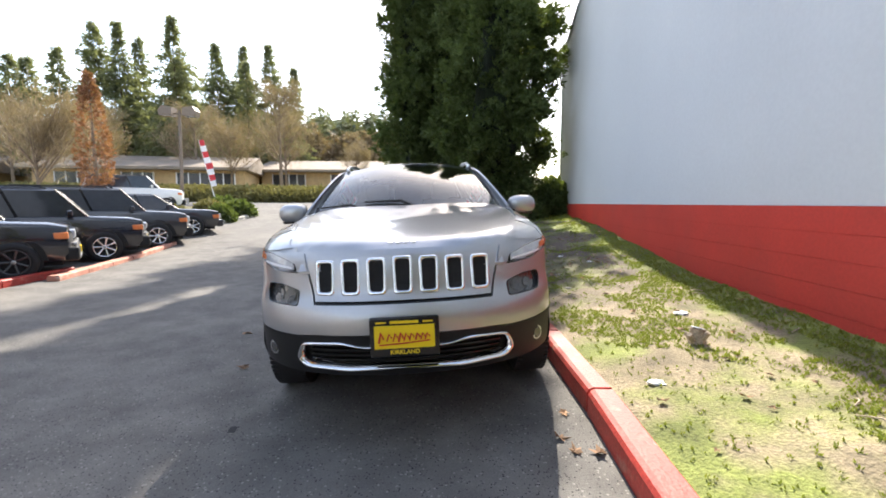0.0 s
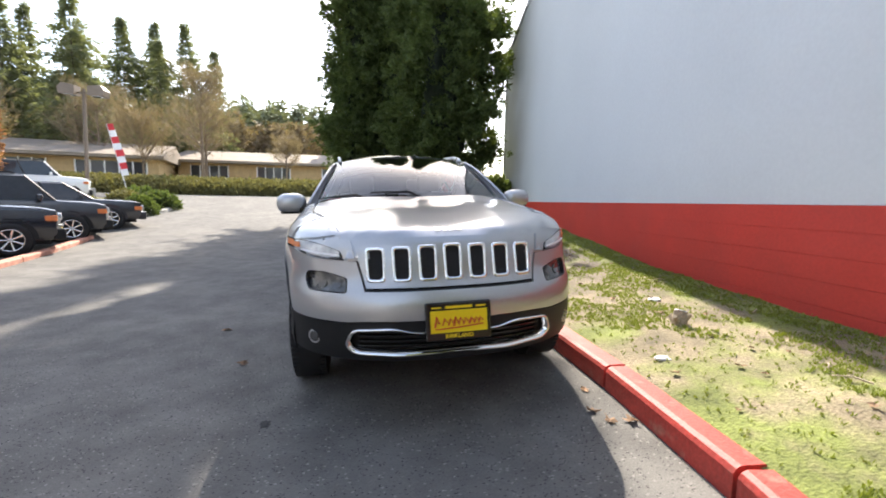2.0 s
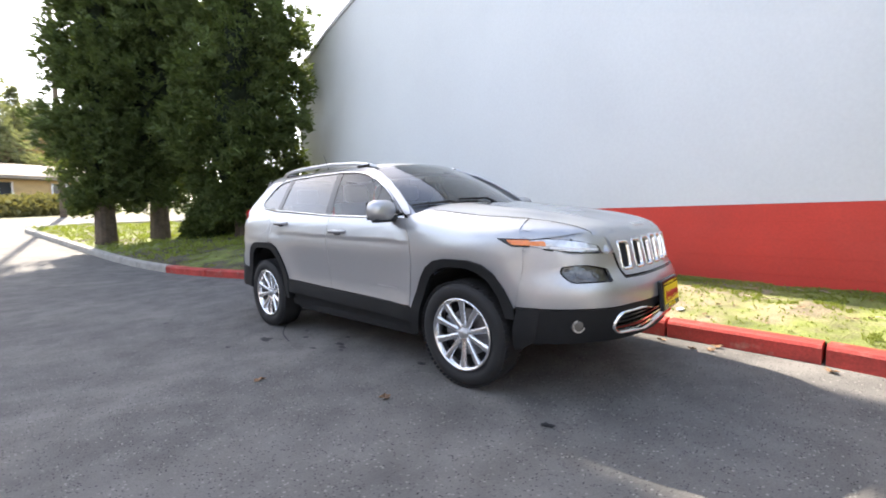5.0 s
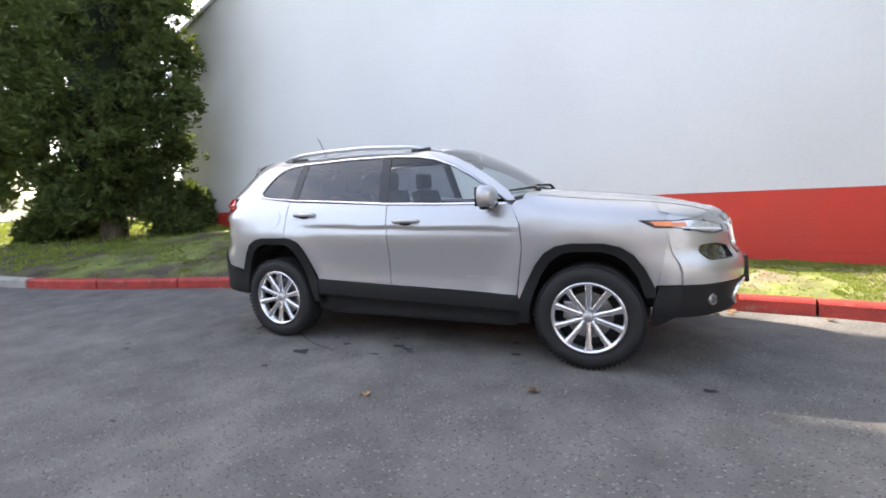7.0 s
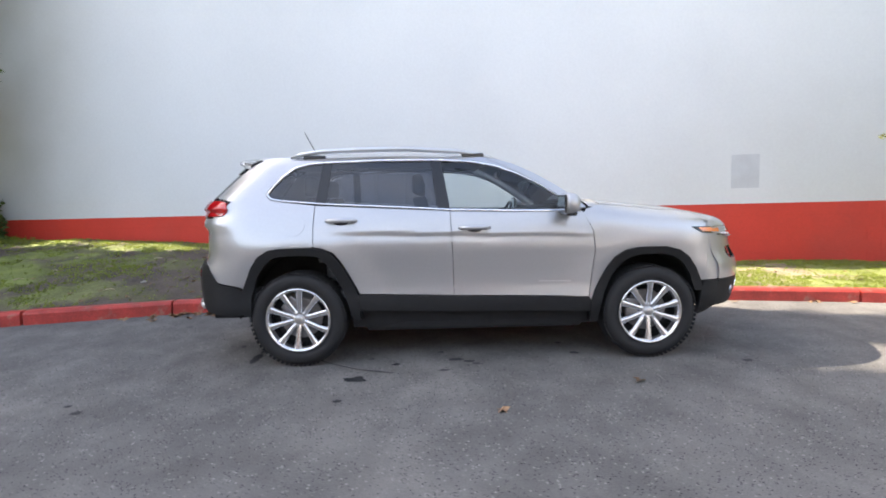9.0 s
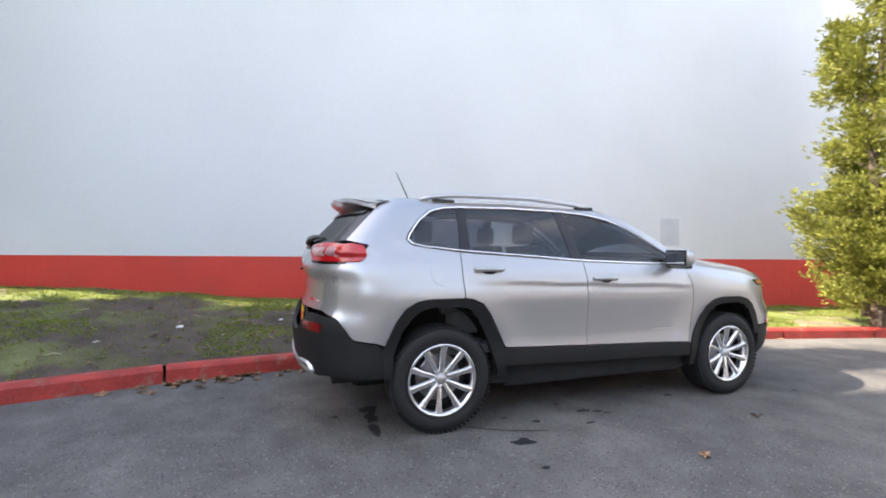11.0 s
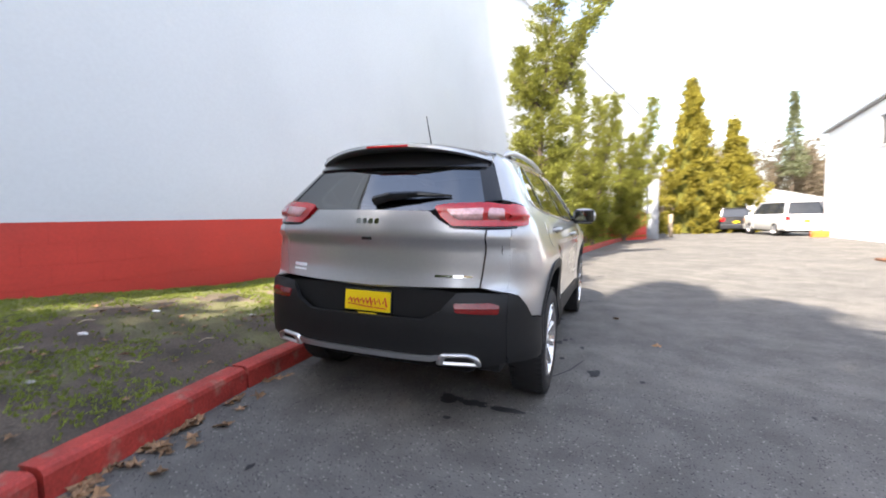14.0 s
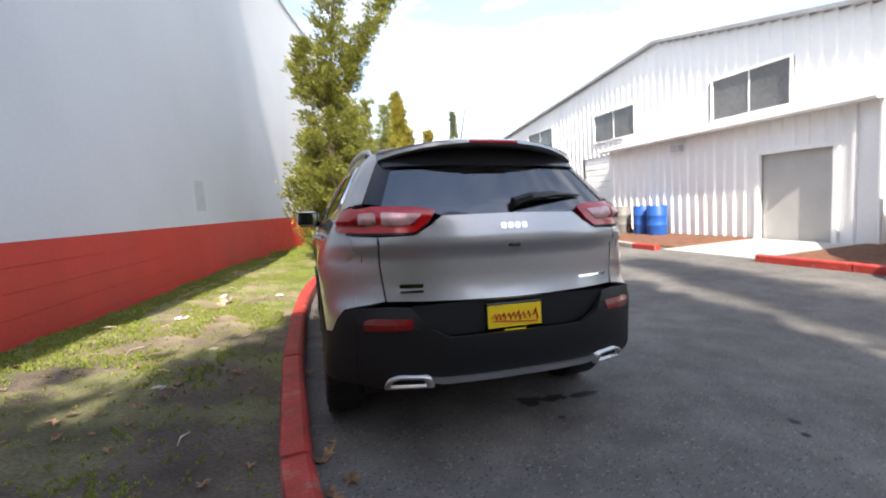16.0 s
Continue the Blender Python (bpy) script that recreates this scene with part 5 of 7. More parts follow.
        part("turn_signal", patch(bmesh.new(), rounded([(-0.80, 0.962), (-0.80, 0.992), (-0.848, 0.992), (-0.846, 0.968)], 0.008), nose, 0.03, 0.006, 0.004, False, m), LENS_AMBER, hl, "amber turn signal")
        part("light_bar", patch(bmesh.new(), [(-0.59, 0.928), (-0.595, 0.938), (-0.70, 0.95), (-0.79, 0.958), (-0.79, 0.949), (-0.71, 0.938)], nose, 0.03, 0.006, 0.004, False, m), FLAG_WHITE, hl)
        part("lamp_tip", patch(bmesh.new(), rounded([(-1.85, 0.958), (-1.84, 1.008), (-1.65, 1.014), (-1.69, 0.990), (-1.75, 0.962)], 0.008), side, 0.02, 0.004, 0.008, True, m), BLACK_GLOSS, hl)
        part("turn_signal", patch(bmesh.new(), rounded([(-1.848, 0.968), (-1.84, 1.0), (-1.71, 1.004), (-1.75, 0.974)], 0.008), side, 0.02, 0.008, 0.004, True, m), LENS_AMBER, hl, "amber turn signal")
        ml = part("main_lamp", patch(bmesh.new(), low_o, nose, 0.03, -0.02, 0.0, False, m), LENS_SMOKE, car, "smoked main lamp set low in the bumper", True)
        part("lamp_pocket", band(bmesh.new(), low_o, inset(low_o, 0.010, 0.007), nose, 0.002, 0.03, False, m), BLACK_GLOSS, ml)
        for xx in (-0.61, -0.69):
            lens = [(xx + 0.026 * math.cos(t / 14 * math.tau), 0.795 + 0.026 * math.sin(t / 14 * math.tau)) for t in range(14)]
            part("projector", patch(bmesh.new(), lens, nose, 0.03, -0.014, 0.008, False, m), LENS_SMOKE, ml)
        # bumper corner beyond the nose panels
        corner = [(-1.8012, 0.985), (-1.8162, 0.90), (-1.8012, 0.75), (-1.7662, 0.60)] + nose_edge(0.60, 0.96, 8)
        part("bumper_corner", patch(bmesh.new(), corner, side, 0.035, 0.0, 0.012, True, m), PAINT_SILVER, car, smooth=True)
        part("fender_tip", patch(bmesh.new(), [(-1.855, hood_top(-1.855) - 0.004), (-1.80, 0.995), (nose(-XS, 1.0)[1], 1.0), (-2.0, 1.02), (-2.08, hood_top(-2.08) - 0.01), (-1.97, hood_top(-1.97) - 0.004)], side, 0.03, 0.0, 0.0, True, m), PAINT_SILVER, car, smooth=True)
        part("hood_shoulder", patch(bmesh.new(), [(-hood_rim(y) + 0.003, y) for y in (-1.75, -1.85, -1.95, -2.05, -2.14, -2.2)] + [(-0.60, -2.165), (-0.68, -2.10), (-0.75, -2.0), (-0.80, -1.9), (-0.82, -1.78)], hood, 0.03, -0.004, 0.0, False, m), PAINT_SILVER, car, smooth=True)
        part("bumper_lower_corner", patch(bmesh.new(), nose_edge(0.385, 0.592, 6) + [(-1.775, 0.592), (-1.75, 0.48), (-1.738, 0.36), (-1.742, 0.325), (-1.80, 0.345)], side, 0.04, 0.006, 0.03, True, m), CLADDING, car, smooth=True)
    intake_o = rounded([(-0.575, 0.472), (-0.535, 0.562), (-0.33, 0.572), (-0.22, 0.545), (0.22, 0.545), (0.33, 0.572), (0.535, 0.562), (0.575, 0.472), (0.53, 0.425), (0.3, 0.412), (-0.3, 0.412), (-0.53, 0.425)], 0.035)
    intake_i = inset(intake_o, 0.014, 0.012)
    valance = [(-0.86, 0.592), (-0.56, 0.59), (-0.45, 0.602), (0.45, 0.602), (0.56, 0.59), (0.86, 0.592), (0.86, 0.385), (0.6, 0.385), (0.0, 0.375), (-0.6, 0.385), (-0.86, 0.385)]
    lobes = [[(-0.565, 0.472), (-0.53, 0.558), (-0.33, 0.568), (-0.27, 0.55), (-0.27, 0.418), (-0.52, 0.43)], [(-0.27, 0.418), (-0.27, 0.548), (0.27, 0.548), (0.27, 0.418)], [(0.565, 0.472), (0.53, 0.558), (0.33, 0.568), (0.27, 0.55), (0.27, 0.418), (0.52, 0.43)]]
    val = part("valance", patch(bmesh.new(), valance, nose, 0.04, 0.0, 0.02, False, False, lobes), CLADDING, car, smooth=True)
    part("intake_trim", band(bmesh.new(), intake_o, intake_i, nose, 0.014, 0.05), CHROME, val, "chrome intake surround", True)
    part("intake_mesh", patch(bmesh.new(), intake_o, nose, 0.06, -0.06, 0.0), UNDERSIDE, val)
    for k in range(4):
        zz = 0.445 + 0.028 * k
        part("intake_bar", patch(bmesh.new(), [(-0.52, zz), (0.52, zz), (0.52, zz + 0.008), (-0.52, zz + 0.008)], nose, 0.06, -0.04, 0.02), BLACK_GLOSS, val)
    for s in (-1, 1):
        c = nose(s * 0.735, 0.494)
        d = Vector((s * 0.62, -0.78, 0)).normalized()
        c = Vector(c)
        fog = part("fog_lamp", rod(bmesh.new(), c - d * 0.03, c + d * 0.003, 0.043, 0.039, 24), SATIN, car, "round fog lamp with chrome ring")
        part("lens", rod(bmesh.new(), c + d * 0.001, c + d * 0.006, 0.034, 0.028, 24), LENS_SMOKE, fog)
    # plate with frame
    def plate(name, y, z, face, frame_w, frame_h, label):
        m = Matrix.Translation((0, y, z)) @ Matrix.Rotation(radians(-5 if face < 0 else 4), 4, "X")
        pl = thing(name, m, "", "")
        for k in list(pl.keys()):
            del pl[k]
        pl.parent = car
        pl["label"] = label
        f = -1 if face < 0 else 1
        def slab(nm, x0, x1, z0, z1, d0, d1, mt, bev=0.004):
            return part(nm, boxm(x0, x1, min(f * d0, f * d1), max(f * d0, f * d1), z0, z1, bevel=bev), mt, pl)
        slab("plate_frame", -frame_w, frame_w, -frame_h, frame_h, -0.02, 0.012, BLACK_GLOSS, 0.008)
        slab("plate_face", -0.148, 0.148, -0.055, 0.058, 0.012, 0.016, PLATE_YELLOW, 0.001)
        if face < 0:
            slab("print_bar", -0.07, 0.07, 0.066, 0.080, 0.012, 0.014, PLATE_YELLOW, 0.0005)
            slab("print_bar", -0.14, -0.09, 0.069, 0.077, 0.012, 0.014, PLATE_YELLOW, 0.0005)
            slab("print_bar", 0.09, 0.14, 0.069, 0.077, 0.012, 0.014, PLATE_YELLOW, 0.0005)
            tw = word("frame_word", "KIRKLAND", 0.030, Matrix.Translation((0, f * 0.0135, -0.074)) @ Matrix.Rotation(radians(90), 4, "X"), PLATE_YELLOW, pl, 0.001, 0.0006)
        else:
            slab("print_bar", -0.06, 0.06, -0.078, -0.066, 0.012, 0.014, PLATE_YELLOW, 0.0005)
        # brand script kept as slanted red strokes
        bm = bmesh.new()
        xs = [(-0.115, 0.038), (-0.075, 0.024), (-0.045, 0.026), (-0.018, 0.032), (0.008, 0.026), (0.034, 0.024), (0.064, 0.022), (0.090, 0.022), (0.112, 0.022)]
        for k, (xx, hh) in enumerate(xs):
            pts = [(xx - 0.012, f * 0.0175, -hh * 0.7), (xx, f * 0.0175, hh * 0.7), (xx + 0.012, f * 0.0175, -hh * 0.3 + 0.004)]
            tube(bm, pts, 0.0055 if k % 3 == 0 else 0.0042, 5)
        part("script_strokes", bm, PLATE_RED, pl)
        part("script_underline", tube(bmesh.new(), [(-0.125, f * 0.0175, -0.036), (0.0, f * 0.0175, -0.030), (0.125, f * 0.0175, -0.020)], 0.0034, 5), PLATE_RED, pl)
        return pl
    plate("number_plate", -2.388, 0.60, -1, 0.172, 0.098, "yellow dealer plate in a black frame")
    # maker's badge as a plain chrome bar shape
    bm = bmesh.new()
    for k, (a, b) in enumerate(((-0.075, -0.045), (-0.035, -0.005), (0.005, 0.035), (0.045, 0.075))):
        patch(bm, rounded([(a, -2.195), (b, -2.195), (b, -2.160), (a, -2.160)], 0.01), hood, 0.02, 0.004, 0.004)
    part("badge", bm, CHROME, car)
    # ---- tail ----
    gate = [(-0.635, 0.825), (-0.655, 1.0), (-0.66, 1.135), (-0.50, 1.14), (-0.42, 1.185), (-0.36, 1.232), (0, 1.236), (0.36, 1.232), (0.42, 1.185), (0.50, 1.14), (0.66, 1.135), (0.655, 1.0), (0.635, 0.825), (0, 0.815)]
    tg = sym("tailgate", gate, tail, PAINT_SILVER, 0.035, 0.0, 0.015, flip=True)
    both("tail_corner", [(-0.643, 0.825), (-0.663, 1.0), (-0.668, 1.135)] + [(-min(XT, half_w(z) * 0.90), z) for z in (1.14, 1.0, 0.9, 0.80)], tail, PAINT_SILVER, 0.03, 0.0, 0.015, flip=True)
    rg = [(-0.36, 1.236), (-0.47, 1.275), (-0.655, 1.288), (-0.575, 1.46), (-0.535, 1.52), (0.535, 1.52), (0.575, 1.46), (0.655, 1.288), (0.47, 1.275), (0.36, 1.236)]
    sym("rear_window", rounded(rg, 0.02), tail, GLASS_REAR, 0.05, -0.004, 0.01, flip=True, label="dark tinted rear window")
    both("rear_pillar_trim", [(-0.635, 1.288), (-0.56, 1.46), (-0.52, 1.53), (-0.54, 1.575), (-half_w(1.58) * 0.90, 1.575), (-half_w(1.45) * 0.90, 1.45), (-half_w(1.30) * 0.90, 1.30)], tail, BLACK_GLOSS, 0.03, 0.0, 0.012, flip=True)
    # spoiler: silver lid with black underside
    bm = bmesh.new()
    rows_ = []
    for i in range(17):
        x = -0.60 + 1.2 * i / 16
        e = 1 - 0.10 * (abs(x) / 0.6) ** 2.5
        zt = -0.075 * (abs(x) / 0.6) ** 2.4
        rows_.append([bm.verts.new(p) for p in ((x, 1.76, 1.652 + zt), (x, 1.90 * e + 0.03, 1.645 + zt), (x, 2.00 * e, 1.628 + zt), (x, 2.005 * e, 1.612 + zt), (x, 1.96 * e, 1.60 + zt), (x, 1.76, 1.60 + zt))])
    for p, q in zip(rows_, rows_[1:]):
        for k in range(6):
            bm.faces.new((p[k], p[(k + 1) % 6], q[(k + 1) % 6], q[k]))
    bm.faces.new(rows_[0][::-1])
    bm.faces.new(rows_[-1])
    bmesh.ops.recalc_face_normals(bm, faces=bm.faces)
    sp = part("spoiler", bm, PAINT_SILVER, car)
    sym("spoiler_underside", [(-0.58, 1.488), (0.58, 1.488), (0.59, 1.585), (0.3, 1.605), (-0.3, 1.605), (-0.59, 1.585)], tail, BLACK_GLOSS, 0.05, 0.01, 0.03, flip=True)
    part("brake_light", boxm(-0.14, 0.14, 1.985, 2.006, 1.609, 1.624, bevel=0.003), LENS_RED, sp, "red high brake light")
    # lamps
    for i in range(2):
        m = i == 1
        lo = rounded([(-0.385, 1.255), (-0.43, 1.20), (-0.49, 1.152), (-0.775, 1.152), (-0.80, 1.18), (-0.785, 1.262), (-0.66, 1.278), (-0.47, 1.27)], 0.02)
        tl = part("tail_lamp", patch(bmesh.new(), lo, tail, 0.025, 0.010, 0.03, True, m), LENS_RED, car, "red tail lamp with clear centre", True)
        part("clear_lens", patch(bmesh.new(), rounded([(-0.45, 1.238), (-0.515, 1.185), (-0.64, 1.185), (-0.64, 1.248)], 0.015), tail, 0.025, 0.014, 0.006, True, m), LENS_PINK, tl, smooth=True)
        part("clear_lens", patch(bmesh.new(), rounded([(-0.665, 1.187), (-0.745, 1.19), (-0.735, 1.245), (-0.665, 1.248)], 0.012), tail, 0.025, 0.014, 0.006, True, m), LENS_PINK, tl, smooth=True)
        part("lamp_edge", patch(bmesh.new(), rounded([(-0.475, 1.146), (-0.80, 1.143), (-0.80, 1.152), (-0.49, 1.154)], 0.003), tail, 0.04, 0.006, 0.01, True, m), BLACK_GLOSS, tl)
        side_l = rounded([(2.02, 1.152), (1.90, 1.158), (1.86, 1.19), (1.875, 1.262), (1.97, 1.275), (2.03, 1.24)], 0.015)
        part("side_lens", patch(bmesh.new(), side_l, side, 0.02, 0.010, 0.03, True, m), LENS_RED, tl, smooth=True)
        rf_ = rounded([(-0.525, 0.745), (-0.535, 0.70), (-0.74, 0.692), (-0.745, 0.735), (-0.70, 0.75)], 0.01)
        part("reflector", patch(bmesh.new(), rf_, tail, 0.03, 0.012, 0.02, True, m), REFLECTOR, car, "red rear reflector")
        part("bumper_wing", patch(bmesh.new(), tail_edge(0.42, 0.79, 8) + [(2.04, 0.785), (1.945, 0.65), (1.80, 0.625), (1.765, 0.60), (1.745, 0.42), (1.78, 0.41)], side, 0.04, 0.008, 0.03, True, m), CLADDING, car, smooth=True)
    bump = [(-XT, 0.79), (-0.62, 0.80), (-0.53, 0.795), (-0.45, 0.70), (-0.36, 0.655), (0.36, 0.655), (0.45, 0.70), (0.53, 0.795), (0.62, 0.80), (XT, 0.79), (XT, 0.42), (0.68, 0.40), (0.4, 0.432), (-0.4, 0.432), (-0.68, 0.40), (-XT, 0.42)]
    rb = sym("rear_bumper", bump, tail, CLADDING, 0.04, 0.006, 0.03, flip=True)
    part("plate_recess", patch(bmesh.new(), [(-0.53, 0.805), (0.53, 0.805), (0.45, 0.69), (0.36, 0.645), (-0.36, 0.645), (-0.45, 0.69)], lambda x, z: (x, 2.205 + 0.03 * (0.8 - z), z), 0.1, 0.0, 0.0, True), CLADDING, rb)
    plate("number_plate", 2.212, 0.715, 1, 0.155, 0.072, "yellow dealer plate in the rear bumper recess")
    # exhaust finishers and lower bright strip
    part("bumper_trim", patch(bmesh.new(), [(-0.45, 0.468), (-0.40, 0.46), (0.40, 0.46), (0.45, 0.468), (0.45, 0.448), (0.40, 0.437), (-0.40, 0.437), (-0.45, 0.448)], tail, 0.05, 0.022, 0.02, True), SATIN, rb, "satin silver lower trim", True)
    for s in (-1, 1):
        oo_ = [(s * u, v) for u, v in rounded([(0.43, 0.425), (0.46, 0.478), (0.60, 0.482), (0.655, 0.458), (0.665, 0.418)], 0.02)]
        ii_ = [(s * u, v) for u, v in rounded([(0.468, 0.434), (0.49, 0.465), (0.595, 0.467), (0.632, 0.45), (0.64, 0.43)], 0.012)]
        ex = part("exhaust_tip", band(bmesh.new(), oo_, ii_, tail, 0.03, 0.07, True), SATIN, rb, "satin exhaust finisher", True)
        part("exhaust_hole", patch(bmesh.new(), oo_, tail, 0.05, -0.02, 0.0, True), UNDERSIDE, ex)
    # wiper, badges
    part("rear_wiper", tube(bmesh.new(), [(-0.02, 2.185, 1.285), (-0.12, 2.175, 1.312), (-0.28, 2.150, 1.325), (-0.46, 2.10, 1.318)], [0.028, 0.026, 0.018, 0.006], 8), BLACK_GLOSS, tg)
    bm = bmesh.new()
    for a in (-0.06, -0.022, 0.016, 0.054):
        patch(bm, rounded([(a - 0.015, 1.158), (a + 0.015, 1.158), (a + 0.015, 1.188), (a - 0.015, 1.188)], 0.01), tail, 0.02, 0.004, 0.004, True)
    part("badge", bm, CHROME, tg)
    part("badge", patch(bmesh.new(), [(0.46, 0.862), (0.57, 0.862), (0.57, 0.874), (0.46, 0.874)], tail, 0.05, 0.003, 0.003, True), CHROME, tg)
    part("badge", patch(bmesh.new(), [(0.46, 0.885), (0.57, 0.885), (0.57, 0.905), (0.46, 0.905)], tail, 0.05, 0.003, 0.003, True), CHROME, tg)
    part("badge", patch(bmesh.new(), [(-0.60, 0.875), (-0.40, 0.875), (-0.40, 0.888), (-0.60, 0.888)], tail, 0.05, 0.003, 0.003, True), CHROME, tg)
    part("camera_eye", boxm(-0.03, 0.03, 2.215, 2.245, 1.068, 1.085, bevel=0.004), BLACK_GLOSS, tg)
    # ---- cabin ----
    part("cabin_floor", boxm(-0.80, 0.80, -0.8, 1.9, 0.5, 0.56), SEAT, car)
    bm = bmesh.new()
    prism(bm, [(-1.0, 0.9), (-0.95, 1.15), (-0.75, 1.19), (-0.55, 1.13), (-0.5, 0.85)], "x", -0.76, 0.76)
    part("dashboard", bm, CLADDING, car)
    wheel_ = bmesh.new()
    revolve(wheel_, [(0.17, -0.012), (0.19, -0.012), (0.19, 0.012), (0.17, 0.012), (0.17, -0.012)], 28)
    sw = part("steering_wheel", wheel_, CLADDING, car)
    sw.matrix_local = pose(0.37, -0.42, 1.06, 0, -25, 90)
    for (sx, sy) in ((-0.37, 0.05), (0.37, 0.05), (-0.37, 0.95), (0.37, 0.95)):
        st = part("seat", boxm(sx - 0.25, sx + 0.25, sy - 0.28, sy + 0.25, 0.6, 0.80, bevel=0.05), SEAT, car, smooth=True)
        bk = bmesh.new()
        prism(bk, [(sy + 0.17, 0.76), (sy + 0.30, 0.76), (sy + 0.42, 1.27), (sy + 0.33, 1.29)], "x", sx - 0.24, sx + 0.24)
        part("backrest", bk, SEAT, st)
        part("headrest", boxm(sx - 0.13, sx + 0.13, sy + 0.34, sy + 0.43, 1.30, 1.47, bevel=0.035), SEAT, st, smooth=True)
    part("rear_view_mirror", boxm(-0.11, 0.11, -0.32, -0.29, 1.45, 1.51, bevel=0.01), BLACK_GLOSS, car)
    # ---- wheels ----
    proto = make_wheel(car)
    proto.location = (-0.815, -1.35, 0.362)
    def clone(ob, m):
        c = copy_thing(ob, m)
        return c
    clone(proto, pose(-0.815, 1.35, 0.362, 40, 0, 0))
    clone(proto, pose(0.815, -1.35, 0.362, 10, 0, 180))
    clone(proto, pose(0.815, 1.35, 0.362, 70, 0, 180))
    return car


make_crossover()

# ---- plants ----
def core_column(name, height, radius, material, parent, seed=0, seg=28, rings=40):
    """A crown's dense inside, shaded by its colour: radius(t) around the trunk, roughened."""
    verts, faces = [], []
    for j in range(rings + 1):
        t = j / rings
        for i in range(seg):
            a = i / seg * math.tau
            r = radius(t) * (0.78 + 0.45 * noise.noise((math.cos(a) * 1.6 + seed * 7, math.sin(a) * 1.6, t * height * 0.9)))
            verts.append((r * math.cos(a), r * math.sin(a), height * t))
    for j in range(rings):
        for i in range(seg):
            faces.append((j * seg + i, j * seg + (i + 1) % seg, (j + 1) * seg + (i + 1) % seg, (j + 1) * seg + i))
    faces.append(tuple(range((rings + 1) * seg - seg, (rings + 1) * seg)))
    return mesh_ob(name, verts, faces, material, parent, True)


def column_tree(name, x, y, height, rmax, sprays, mats, label, category, seed, size=0.3, base=None, clump=0.5, shape=None, skirt=1.2, per=9, group="", width=0.2, core_share=0.66):
    rng = np.random.default_rng(seed)
    z0 = (lawn_z(x, y) if base is None else base) - 0.05
    tree = thing(name, pose(x, y, z0), label, category, group)
    bm = bmesh.new()
    for a in range(3):
        rod(bm, (0.14 * math.cos(a * 2.1), 0.14 * math.sin(a * 2.1), -0.1), (0.08 * math.cos(a * 2.1), 0.08 * math.sin(a * 2.1), skirt + 1.2), 0.17, 0.12, 9)
    rod(bm, (0, 0, 0), (0, 0, height * 0.9), 0.2, 0.04, 9)
    part("trunk", bm, mats[2], tree)
    shape = shape or (lambda t: min(1.0, 0.55 + t * 2.5) * (1 - t) ** 0.45)
    rad = lambda t: rmax * max(0.05, shape(t))
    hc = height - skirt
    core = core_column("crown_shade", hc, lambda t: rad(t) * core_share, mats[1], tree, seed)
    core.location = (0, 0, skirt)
    # clumps, then sprays within each clump
    nc = int(sprays / 16)
    lump = lambda a_, t_: 0.86 + 0.62 * noise.noise((math.cos(a_) * 1.8 + seed, math.sin(a_) * 1.8, t_ * hc * 0.8))
    t = rng.uniform(0, 1, nc) ** 1.15
    a = rng.uniform(0, math.tau, nc)
    r = np.array([rad(q) * lump(b_, q) for q, b_ in zip(t, a)]) * rng.uniform(0.62, 1.08, nc)
    cc = np.stack([r * np.cos(a), r * np.sin(a), skirt + t * hc], 1)
    oo = np.stack([np.cos(a), np.sin(a), np.full(nc, 0.35)], 1)
    k = 16
    pts = np.repeat(cc, k, 0) + rng.normal(0, clump * 0.40, (nc * k, 3))
    out = np.repeat(oo, k, 0) + rng.normal(0, 0.5, (nc * k, 3))
    leaves("crown", pts, out, size, size * width, per, mats[0], tree, 0.1, 0.6, seed)
    return tree


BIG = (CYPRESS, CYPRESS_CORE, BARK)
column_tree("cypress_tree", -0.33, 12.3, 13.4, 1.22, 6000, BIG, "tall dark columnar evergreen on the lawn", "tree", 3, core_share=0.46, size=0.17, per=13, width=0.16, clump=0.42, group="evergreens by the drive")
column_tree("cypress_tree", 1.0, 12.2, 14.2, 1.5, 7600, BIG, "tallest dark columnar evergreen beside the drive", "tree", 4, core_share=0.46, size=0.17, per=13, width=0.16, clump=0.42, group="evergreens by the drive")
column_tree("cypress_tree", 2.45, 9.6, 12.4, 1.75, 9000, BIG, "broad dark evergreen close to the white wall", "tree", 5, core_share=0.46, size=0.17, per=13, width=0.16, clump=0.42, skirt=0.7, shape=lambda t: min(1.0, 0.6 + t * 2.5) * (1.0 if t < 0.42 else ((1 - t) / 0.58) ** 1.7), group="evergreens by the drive")


